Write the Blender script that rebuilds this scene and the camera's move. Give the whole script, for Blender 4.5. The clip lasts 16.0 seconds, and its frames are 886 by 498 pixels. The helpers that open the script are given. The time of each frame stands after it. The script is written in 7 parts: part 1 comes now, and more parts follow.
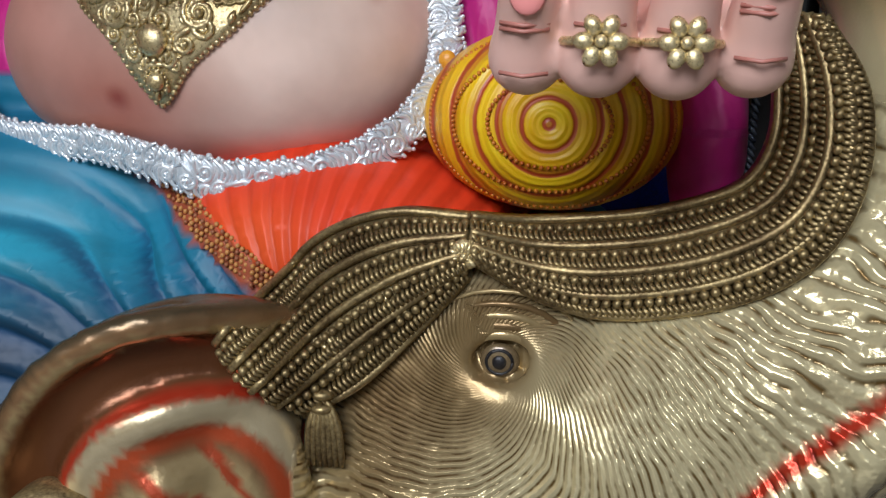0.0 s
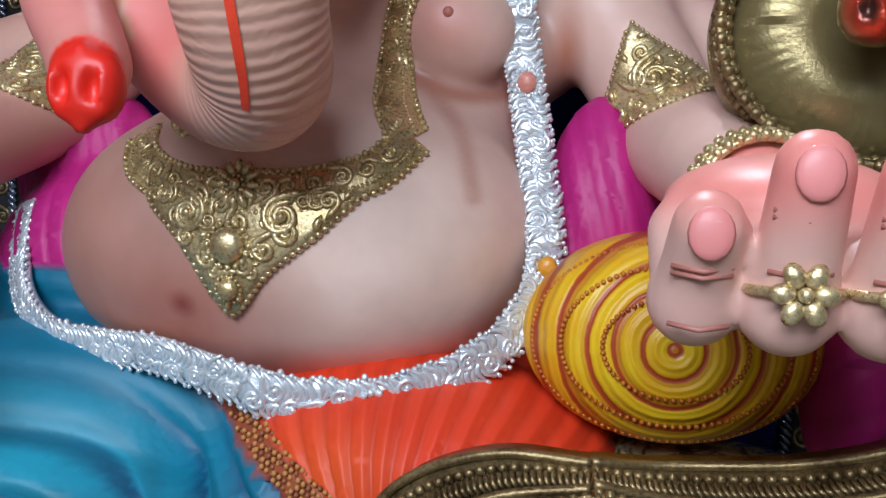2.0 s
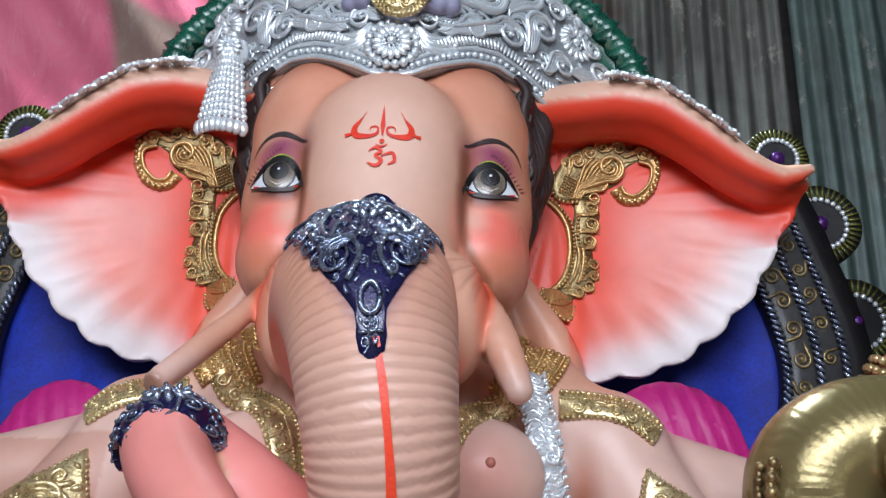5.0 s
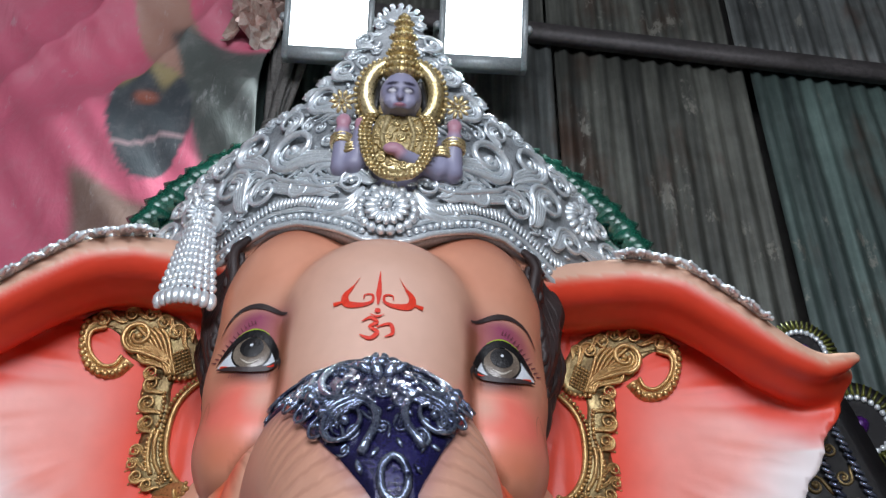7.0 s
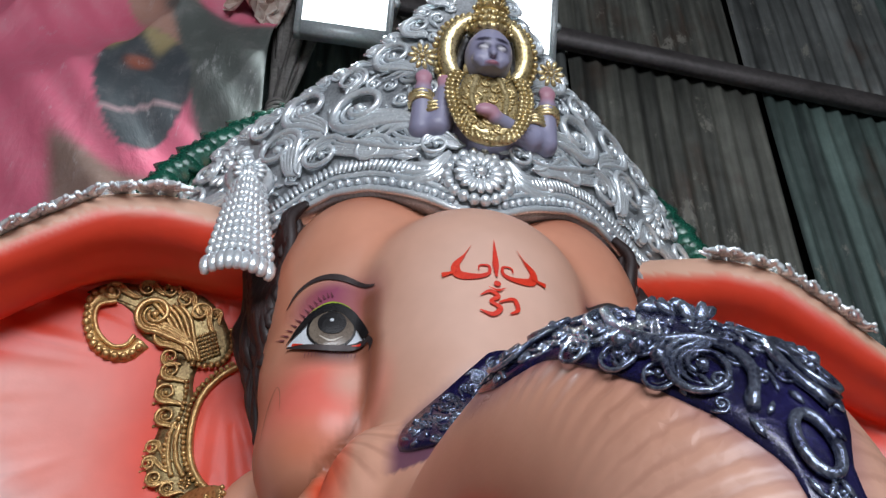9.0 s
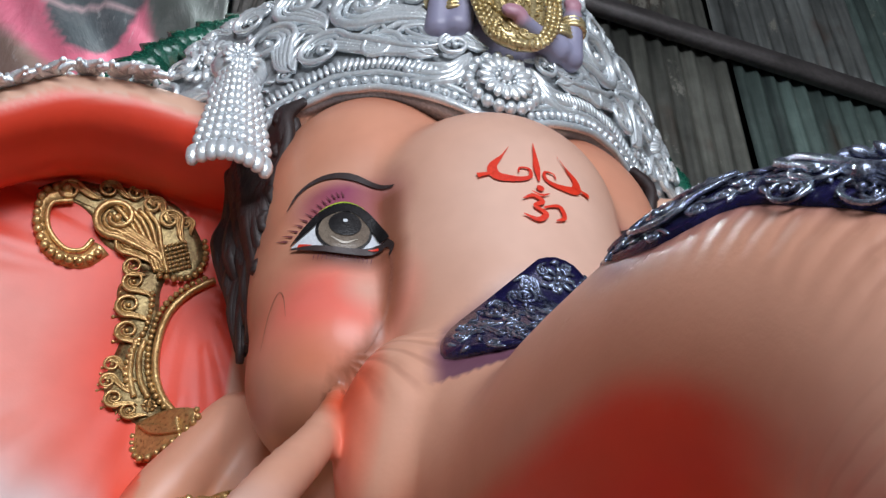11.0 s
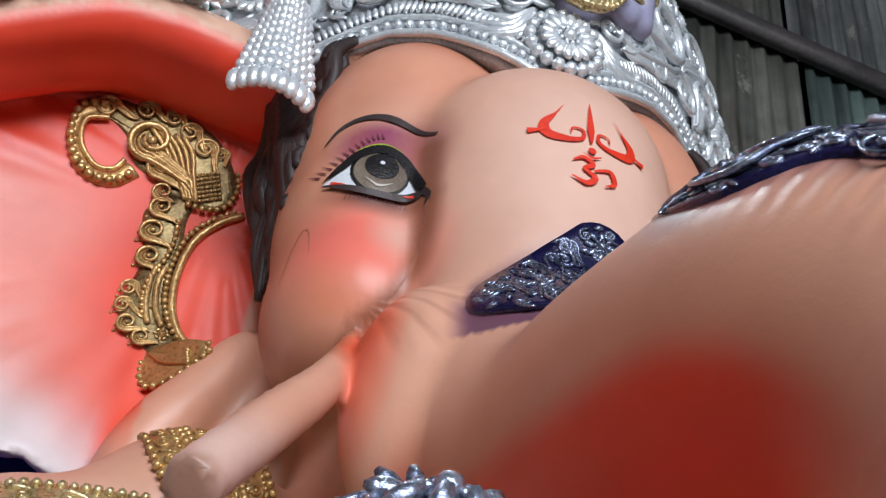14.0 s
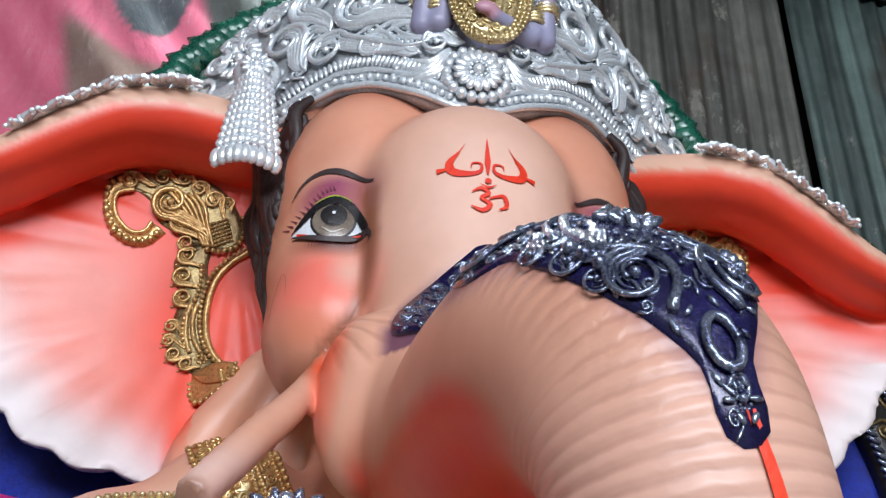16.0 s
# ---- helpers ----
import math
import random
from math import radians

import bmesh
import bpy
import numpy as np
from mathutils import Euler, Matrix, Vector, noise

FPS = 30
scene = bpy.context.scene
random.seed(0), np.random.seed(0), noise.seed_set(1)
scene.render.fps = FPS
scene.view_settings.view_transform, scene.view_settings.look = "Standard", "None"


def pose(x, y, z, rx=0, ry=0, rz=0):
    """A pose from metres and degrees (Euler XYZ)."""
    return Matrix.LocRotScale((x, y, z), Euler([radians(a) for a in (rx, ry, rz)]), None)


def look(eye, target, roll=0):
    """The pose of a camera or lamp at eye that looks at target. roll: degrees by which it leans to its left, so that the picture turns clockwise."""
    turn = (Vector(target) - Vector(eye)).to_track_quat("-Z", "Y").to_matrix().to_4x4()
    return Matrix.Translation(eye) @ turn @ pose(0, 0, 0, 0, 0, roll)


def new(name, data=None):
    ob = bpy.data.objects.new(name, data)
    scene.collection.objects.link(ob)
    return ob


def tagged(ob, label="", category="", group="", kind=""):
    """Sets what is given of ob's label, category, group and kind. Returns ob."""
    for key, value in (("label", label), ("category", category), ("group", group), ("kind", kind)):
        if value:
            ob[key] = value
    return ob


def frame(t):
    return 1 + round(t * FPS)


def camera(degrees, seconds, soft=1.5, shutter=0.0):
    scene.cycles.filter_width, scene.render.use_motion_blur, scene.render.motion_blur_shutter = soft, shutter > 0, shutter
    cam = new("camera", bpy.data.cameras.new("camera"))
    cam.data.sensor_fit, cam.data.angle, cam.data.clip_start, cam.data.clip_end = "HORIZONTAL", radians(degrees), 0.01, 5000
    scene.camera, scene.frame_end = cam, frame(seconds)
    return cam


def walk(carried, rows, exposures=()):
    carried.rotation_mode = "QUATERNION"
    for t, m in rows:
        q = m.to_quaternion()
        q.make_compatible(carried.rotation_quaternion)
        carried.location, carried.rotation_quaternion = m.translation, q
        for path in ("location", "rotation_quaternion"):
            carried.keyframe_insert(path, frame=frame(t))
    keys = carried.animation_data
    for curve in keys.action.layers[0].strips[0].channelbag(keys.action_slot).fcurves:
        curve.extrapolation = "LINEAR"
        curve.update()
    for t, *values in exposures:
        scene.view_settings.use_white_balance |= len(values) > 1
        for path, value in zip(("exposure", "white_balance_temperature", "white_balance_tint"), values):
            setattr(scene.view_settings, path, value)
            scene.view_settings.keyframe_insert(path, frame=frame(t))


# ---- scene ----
cam = camera(52.2, 16.0, soft=1.4)
METRES, EYE, TILT, LEAN, TURN = 3.05, 1.5, -12.4, -1.4, 8.5
ROWS = [
    (0.0, 0.0, 0.0, 0.0, 0.0, 0.0, -0.0),
    (0.5, 0.0039, 0.0169, -0.0026, 5.09, -3.52, -1.23),
    (1.0, 0.0061, 0.0278, 0.0022, 5.7, -2.14, -1.49),
    (1.5, -0.0156, 0.0531, 0.0194, 3.32, 1.5, -2.0),
    (2.0, -0.0441, 0.0647, 0.0439, 1.42, 9.68, -1.4),
    (2.5, -0.0621, 0.0567, 0.0597, 0.4, 18.78, -1.01),
    (3.0, -0.0736, 0.0221, 0.0659, 0.27, 26.38, -0.49),
    (5.5, -0.1976, 0.0396, 0.0941, -9.99, 35.63, 2.0),
    (6.0, -0.1959, 0.0814, 0.1083, -9.59, 42.21, 2.81),
    (6.5, -0.1916, 0.121, 0.1222, -10.76, 44.78, 2.9),
    (7.0, -0.1938, 0.1398, 0.1295, -11.32, 46.1, 2.68),
    (7.5, -0.2184, 0.1753, 0.1419, -13.26, 46.82, 2.93),
    (8.0, -0.2527, 0.2084, 0.1565, -16.57, 47.61, 4.59),
    (10.5, -0.3028, 0.3124, 0.1868, -19.16, 48.14, 4.52),
    (11.0, -0.3166, 0.3367, 0.1926, -24.4, 46.19, 6.21),
    (11.5, -0.3264, 0.3559, 0.1962, -27.98, 43.74, 5.96),
    (12.0, -0.3343, 0.3686, 0.2, -29.56, 42.43, 5.02),
    (12.5, -0.3434, 0.3845, 0.2033, -32.28, 41.43, 3.3),
    (13.0, -0.3526, 0.3963, 0.2045, -34.05, 41.67, -0.78),
    (13.5, -0.344, 0.3884, 0.2038, -33.54, 42.48, -2.15),
    (14.0, -0.3038, 0.3579, 0.2003, -27.45, 44.83, -0.24),
    (14.5, -0.2559, 0.3333, 0.189, -21.34, 46.54, -1.0),
    (15.0, -0.2374, 0.3037, 0.1728, -15.93, 45.76, -0.56),
    (15.5, -0.2602, 0.2636, 0.1589, -15.56, 42.65, 1.84),
    (16.0, -0.2823, 0.2248, 0.1567, -17.39, 40.48, 3.2),
]
walk(cam, [(t, pose(0.725, 0, EYE, TILT, LEAN, TURN) @ pose(METRES * x, METRES * y, METRES * z, 90 + pitch, roll, yaw)) for t, x, y, z, yaw, pitch, roll in ROWS],
     exposures=[(0, -0.1, 6500, 10), (1.5, -0.15, 6200, 10), (2.5, -0.1, 6000, 10), (3.2, 0.0, 6000, 10), (5.5, -0.1, 6300, 10), (7.0, -0.25, 6400, 10), (8.0, -0.40, 6500, 10), (10.5, -0.2, 6500, 10), (12.5, 0.0, 6500, 10), (15.0, 0.0, 6500, 10), (16.0, 0.08, 6400, 10)])

# ---- light: daylight from the shed's open front, two floodlights on the back wall ----
world = bpy.data.worlds.new("sky")
scene.world = world
world.use_nodes = True
sky = world.node_tree.nodes.new("ShaderNodeTexSky")
sky.sky_type, sky.sun_disc, sky.sun_elevation, sky.sun_rotation = "NISHITA", False, radians(40), radians(200)
world.node_tree.links.new(sky.outputs[0], world.node_tree.nodes["Background"].inputs[0])
world.node_tree.nodes["Background"].inputs[1].default_value = 0.045
scene.view_settings.exposure = 0.0


def area_lamp(name, eye, target, width, height, watts, colour):
    lamp = bpy.data.lights.new(name, "AREA")
    lamp.shape, lamp.size, lamp.size_y, lamp.energy, lamp.color = "RECTANGLE", width, height, watts, colour
    ob = new(name, lamp)
    ob.matrix_world = look(eye, target)
    return ob


# unseen area lamp that stands in for daylight from the front
area_lamp("opening_daylight", (-0.3, -3.0, 4.0), (0.0, 2.0, 2.0), 3.4, 1.7, 322, (0.93, 0.975, 1.07))
area_lamp("floodlight_glow", (-0.27, 2.66, 4.36), (-0.27, 1.2, 3.4), 0.28, 0.2, 70, (0.86, 0.96, 1.0))
area_lamp("floodlight_glow", (0.29, 2.66, 4.36), (0.29, 1.2, 3.4), 0.28, 0.2, 70, (0.86, 0.96, 1.0))


# ---- materials ----
def nodes_of(name):
    mat = bpy.data.materials.new(name)
    mat.use_nodes = True
    nt = mat.node_tree
    return mat, nt, nt.nodes["Principled BSDF"]


def add(nt, kind, links=(), **values):
    node = nt.nodes.new(kind)
    if "operation" in values:
        node.operation = values["operation"]
    if "attribute_name" in values:
        node.attribute_name = values["attribute_name"]
    if "data_type" in values:
        node.data_type, node.blend_type = values["data_type"], values["blend_type"]
    for socket, source in links:
        if isinstance(source, bpy.types.NodeSocket):
            nt.links.new(source, node.inputs[socket])
        else:
            node.inputs[socket].default_value = source
    return node


def mottle(nt, scale, detail=4.0, rough=0.6, stretch=None):
    where = add(nt, "ShaderNodeTexCoord").outputs["Object"]
    if stretch:
        where = add(nt, "ShaderNodeMapping", [("Vector", where), ("Scale", stretch)]).outputs[0]
    return add(nt, "ShaderNodeTexNoise", [("Vector", where), ("Scale", scale), ("Detail", detail), ("Roughness", rough)]).outputs["Fac"]


def ramp(nt, fac, stops):
    node = add(nt, "ShaderNodeValToRGB", [("Fac", fac)])
    cr = node.color_ramp
    while len(cr.elements) < len(stops):
        cr.elements.new(0.5)
    for e, (p, c) in zip(cr.elements, stops):
        e.position, e.color = p, (*c, 1)
    return node.outputs[0]


def mixc(nt, fac, a, b, mode="MIX"):
    node = add(nt, "ShaderNodeMix", data_type="RGBA", blend_type=mode)
    for i, s in ((0, fac), (6, a), (7, b)):
        if isinstance(s, bpy.types.NodeSocket):
            nt.links.new(s, node.inputs[i])
        else:
            node.inputs[i].default_value = s if i == 0 else (*s, 1)
    return node.outputs[2]


def bump(nt, bsdf, height, strength=0.3, distance=0.01, below=None):
    node = add(nt, "ShaderNodeBump", [("Height", height), ("Strength", strength), ("Distance", distance)])
    if below:
        nt.links.new(below, node.inputs["Normal"])
    nt.links.new(node.outputs[0], bsdf.inputs["Normal"])
    return node.outputs[0]


def plain(name, colour, dark, rough=0.5, metal=0.0, scale=30.0, depth=0.004, strength=0.3, coat=0.0):
    """Paint or metal with two scales of variation between colour and dark."""
    mat, nt, bsdf = nodes_of(name)
    fine, broad = mottle(nt, scale * 4, 5), mottle(nt, scale * 0.3, 3)
    both = add(nt, "ShaderNodeMath", [(0, fine), (1, broad)], operation="MULTIPLY").outputs[0]
    nt.links.new(ramp(nt, both, [(0.12, dark), (0.36, colour)]), bsdf.inputs["Base Color"])
    nt.links.new(add(nt, "ShaderNodeMapRange", [("Value", fine), ("To Min", rough - 0.1), ("To Max", rough + 0.1)]).outputs[0], bsdf.inputs["Roughness"])
    bsdf.inputs["Metallic"].default_value = metal
    bsdf.inputs["Coat Weight"].default_value = coat
    bsdf.inputs["Coat Roughness"].default_value = 0.2
    bump(nt, bsdf, fine, strength, depth)
    return mat


def airbrushed(name, rough=0.38, coat=0.0, metal=0.0, grain=0.1, crease=0.012, wobble=2.2, groove=0.4, drift=14, broken=0.75, cut=(0.25, 0.08, 0.05), thin=0.25):
    """Airbrushed plaster: pigment from the mesh's paint layer; creases follow the fold layer."""
    mat, nt, bsdf = nodes_of(name)
    paint = add(nt, "ShaderNodeAttribute", attribute_name="paint").outputs["Color"]
    fold = add(nt, "ShaderNodeSeparateColor", [(0, add(nt, "ShaderNodeAttribute", attribute_name="fold").outputs["Color"])])
    fine, broad = mottle(nt, 160, 4), mottle(nt, 7, 3)
    shade = ramp(nt, broad, [(0.3, (0.86, 0.84, 0.83)), (0.7, (1.0, 1.0, 1.0))])
    base = mixc(nt, 1.0, paint, shade, "MULTIPLY")
    wob = add(nt, "ShaderNodeMath", [(0, mottle(nt, drift, 2)), (1, wobble)], operation="MULTIPLY").outputs[0]
    phase = add(nt, "ShaderNodeMath", [(0, fold.outputs[0]), (1, wob)], operation="ADD").outputs[0]
    wave = add(nt, "ShaderNodeMath", [(0, phase)], operation="SINE").outputs[0]
    wave = add(nt, "ShaderNodeMath", [(0, wave), (1, fold.outputs[1])], operation="MULTIPLY").outputs[0]
    wave = add(nt, "ShaderNodeMath", [(0, wave), (1, add(nt, "ShaderNodeMapRange", [("Value", mottle(nt, 26, 2)), ("From Min", 0.35), ("From Max", 0.6), ("To Min", broken), ("To Max", 1.0)]).outputs[0])], operation="MULTIPLY").outputs[0]
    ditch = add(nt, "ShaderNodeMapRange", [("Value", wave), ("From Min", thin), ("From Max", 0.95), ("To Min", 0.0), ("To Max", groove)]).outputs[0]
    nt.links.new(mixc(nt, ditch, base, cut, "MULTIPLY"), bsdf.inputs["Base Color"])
    bsdf.inputs["Roughness"].default_value = rough
    bsdf.inputs["Metallic"].default_value = metal
    bsdf.inputs["Coat Weight"].default_value = coat
    one = bump(nt, bsdf, wave, 0.4, -crease)
    bump(nt, bsdf, fine, grain, 0.002, one)
    return mat


SKIN = airbrushed("airbrushed_plaster", rough=0.42, groove=0.75, crease=0.006, thin=0.12)
CLOTH = airbrushed("airbrushed_satin_paint", rough=0.52, grain=0.04, crease=0.03, wobble=1.0, broken=0.95)
SILVER = plain("silver_paint", (0.90, 0.955, 0.98), (0.66, 0.72, 0.76), 0.24, 0.5, 40)
# same silver behind the scrolls, its deep shade put into the colour
SILVER_BED = plain("silver_paint_shaded", (0.50, 0.53, 0.55), (0.22, 0.235, 0.25), 0.45, 0.45, 40)
GOLD = plain("gold_paint", (0.72, 0.49, 0.21), (0.34, 0.18, 0.06), 0.30, 0.62, 40)
PALEGOLD = plain("pale_gold_paint", (0.84, 0.71, 0.41), (0.42, 0.31, 0.13), 0.29, 0.7, 40)
OLDGOLD = plain("dark_gold_paint", (0.42, 0.32, 0.15), (0.10, 0.06, 0.025), 0.38, 0.75, 40)
NAVY = plain("navy_lacquer", (0.016, 0.014, 0.075), (0.007, 0.006, 0.03), 0.22, 0.2, 50, coat=0.5)
GUNMETAL = plain("blackened_silver", (0.42, 0.48, 0.60), (0.012, 0.012, 0.06), 0.2, 0.75, 70)
BLACK = plain("black_paint", (0.012, 0.011, 0.012), (0.006, 0.005, 0.006), 0.35, 0.0, 60)
HAIR = plain("dark_brown_paint", (0.045, 0.027, 0.026), (0.016, 0.010, 0.010), 0.52, 0.0, 60)
RED = plain("red_paint", (0.80, 0.05, 0.018), (0.62, 0.025, 0.012), 0.4, 0.0, 60)
WHITE = plain("white_enamel", (0.74, 0.78, 0.82), (0.58, 0.62, 0.67), 0.25, 0.0, 60, 0.001)
IRIS = plain("grey_brown_enamel", (0.22, 0.18, 0.14), (0.10, 0.075, 0.06), 0.18, 0.0, 120, 0.001, coat=0.4)
LIME = plain("lime_paint", (0.38, 0.52, 0.04), (0.2, 0.3, 0.02), 0.35, 0.0, 60, 0.001)
GREEN = plain("dark_green_gloss", (0.012, 0.11, 0.07), (0.004, 0.03, 0.02), 0.25, 0.1, 40, coat=0.4)
ROYAL = plain("royal_blue_velvet", (0.006, 0.030, 0.40), (0.003, 0.010, 0.17), 0.7, 0.0, 25)
PURPLE = plain("purple_foil", (0.10, 0.015, 0.2), (0.03, 0.005, 0.07), 0.3, 0.3, 50)
MAGENTA = plain("magenta_satin_paint", (0.50, 0.02, 0.17), (0.25, 0.008, 0.08), 0.42, 0.0, 30)
SLATE = plain("blue_grey_paint", (0.19, 0.20, 0.29), (0.10, 0.10, 0.16), 0.35, 0.1, 30)
CORAL = plain("coral_enamel", (0.75, 0.33, 0.25), (0.6, 0.22, 0.17), 0.25, 0.0, 30)


# ---- building helpers ----
class Geo:
    """Gathers vertices, faces, material slots and paint for one mesh."""

    def __init__(self):
        self.v, self.f, self.m, self.paint, self.fold, self.n = [], [], [], [], [], 0

    def put(self, verts, faces, slot=0, paint=None, fold=None):
        verts = np.asarray(verts, dtype=float).reshape(-1, 3)
        k = self.n
        self.v.append(verts)
        self.f.extend([tuple(int(i) + k for i in f) for f in faces])
        self.m.extend([slot] * len(faces))
        self.paint.append(np.broadcast_to(np.array(paint if paint is not None else (1, 1, 1), dtype=float), verts.shape))
        self.fold.append(np.broadcast_to(np.array(fold if fold is not None else (0, 0, 0), dtype=float), verts.shape))
        self.n += len(verts)

    def mesh(self, name, mats, layers=False):
        me = bpy.data.meshes.new(name)
        co = np.concatenate(self.v)
        me.from_pydata(co.tolist(), [], self.f)
        for mat in mats:
            me.materials.append(mat)
        me.polygons.foreach_set("material_index", np.array(self.m, dtype=np.int32))
        me.polygons.foreach_set("use_smooth", np.ones(len(self.f), dtype=bool))
        if layers:
            for key, data in (("paint", self.paint), ("fold", self.fold)):
                at = me.attributes.new(key, "FLOAT_COLOR", "POINT")
                flat = np.ones((len(co), 4), dtype=np.float32)
                flat[:, :3] = np.concatenate(data)
                at.data.foreach_set("color", flat.ravel())
        me.update()
        return me


def part(name, geo, mats, parent=None, label="", layers=False):
    ob = new(name, geo.mesh(name, mats if isinstance(mats, (list, tuple)) else [mats], layers))
    ob.parent = parent
    if label:
        tagged(ob, label)
    return ob


def holder(name, x=0, y=0, z=0):
    ob = new(name)
    ob.empty_display_size = 0.05
    ob.location = (x, y, z)
    return ob


def unit(v):
    v = np.asarray(v, dtype=float)
    return v / np.maximum(np.linalg.norm(v, axis=-1, keepdims=True), 1e-9)


def tube(geo, path, radius, sides=6, slot=0, flat=1.0, up=(0, -1, 0), paint=None, fold=None):
    """A round cord along a path; flat squashes it towards up."""
    p = np.asarray(path, dtype=float)
    n = len(p)
    r = np.broadcast_to(np.asarray(radius, dtype=float), (n,))
    t = unit(np.gradient(p, axis=0))
    a = np.cross(t, np.broadcast_to(np.asarray(up, dtype=float), (n, 3)))
    bad = np.linalg.norm(a, axis=1) < 0.05
    a[bad] = np.cross(t[bad], (0.3, 0.2, 1))
    a = unit(a)
    b = np.cross(a, t)
    ang = np.arange(sides) * 2 * np.pi / sides
    ring = p[:, None] + r[:, None, None] * (np.cos(ang)[None, :, None] * a[:, None] + flat * np.sin(ang)[None, :, None] * b[:, None])
    verts = np.concatenate([ring.reshape(-1, 3), p[:1], p[-1:]])
    faces = [(i * sides + j, i * sides + (j + 1) % sides, (i + 1) * sides + (j + 1) % sides, (i + 1) * sides + j) for i in range(n - 1) for j in range(sides)]
    e = n * sides
    faces += [(e, (j + 1) % sides, j) for j in range(sides)] + [(e + 1, e - sides + j, e - sides + (j + 1) % sides) for j in range(sides)]
    geo.put(verts, faces, slot, paint, fold)


def ball(geo, c, r, slot=0, seg=8, rings=5, paint=None, turn=None):
    r = np.broadcast_to(np.asarray(r, dtype=float), (3,))
    pts = [(0, 0, 1)]
    for i in range(1, rings):
        th = np.pi * i / rings
        pts += [(np.sin(th) * np.cos(2 * np.pi * j / seg), np.sin(th) * np.sin(2 * np.pi * j / seg), np.cos(th)) for j in range(seg)]
    pts.append((0, 0, -1))
    faces = [(0, 1 + j, 1 + (j + 1) % seg) for j in range(seg)]
    for i in range(rings - 2):
        a, b = 1 + i * seg, 1 + (i + 1) * seg
        faces += [(a + j, b + j, b + (j + 1) % seg, a + (j + 1) % seg) for j in range(seg)]
    a, e = 1 + (rings - 2) * seg, 1 + (rings - 1) * seg
    faces += [(a + j, e, a + (j + 1) % seg) for j in range(seg)]
    v = np.array(pts) * r
    if turn is not None:
        v = v @ np.asarray(turn).T
    geo.put(v + np.asarray(c, dtype=float), faces, slot, paint)


def box(geo, lo, hi, slot=0, paint=None):
    (a, b, c), (d, e, f) = lo, hi
    v = [(a, b, c), (d, b, c), (d, e, c), (a, e, c), (a, b, f), (d, b, f), (d, e, f), (a, e, f)]
    geo.put(v, [(0, 3, 2, 1), (4, 5, 6, 7), (0, 1, 5, 4), (1, 2, 6, 5), (2, 3, 7, 6), (3, 0, 4, 7)], slot, paint)


def sheet(geo, grid, thick, slot=0, paint=None, fold=None):
    """A closed slab from a grid (n, m, 3) of front points; thick is the offset vector to its back."""
    g = np.asarray(grid, dtype=float)
    n, m = g.shape[:2]
    v = np.concatenate([g.reshape(-1, 3), (g + np.asarray(thick)).reshape(-1, 3)])
    k = n * m
    f = []
    for i in range(n - 1):
        for j in range(m - 1):
            a = i * m + j
            f.append((a, a + 1, a + m + 1, a + m))
            f.append((k + a, k + a + m, k + a + m + 1, k + a + 1))
    rim = [i * m for i in range(n)] + [(n - 1) * m + j for j in range(1, m)] + [i * m + m - 1 for i in range(n - 2, -1, -1)] + [j for j in range(m - 2, 0, -1)]
    for a, b in zip(rim, rim[1:] + rim[:1]):
        f.append((a, b, k + b, k + a))
    geo.put(v, f, slot, None if paint is None else np.concatenate([paint.reshape(-1, 3)] * 2), None if fold is None else np.concatenate([fold.reshape(-1, 3)] * 2))


def smooth(points, n):
    """n points on a soft curve through the given ones."""
    p = np.asarray(points, dtype=float)
    s = np.concatenate([[0], np.cumsum(np.linalg.norm(np.diff(p, axis=0), axis=1))])
    q = np.concatenate([[2 * p[0] - p[1]], p, [2 * p[-1] - p[-2]]])
    out = []
    for u in np.linspace(0, s[-1], n):
        i = min(int(np.searchsorted(s, u, side="right")) - 1, len(p) - 2)
        f = (u - s[i]) / max(s[i + 1] - s[i], 1e-9)
        a, b, c, d = q[i], q[i + 1], q[i + 2], q[i + 3]
        out.append(0.5 * (2 * b + (c - a) * f + (2 * a - 5 * b + 4 * c - d) * f * f + (3 * b - a - 3 * c + d) * f ** 3))
    return np.array(out)


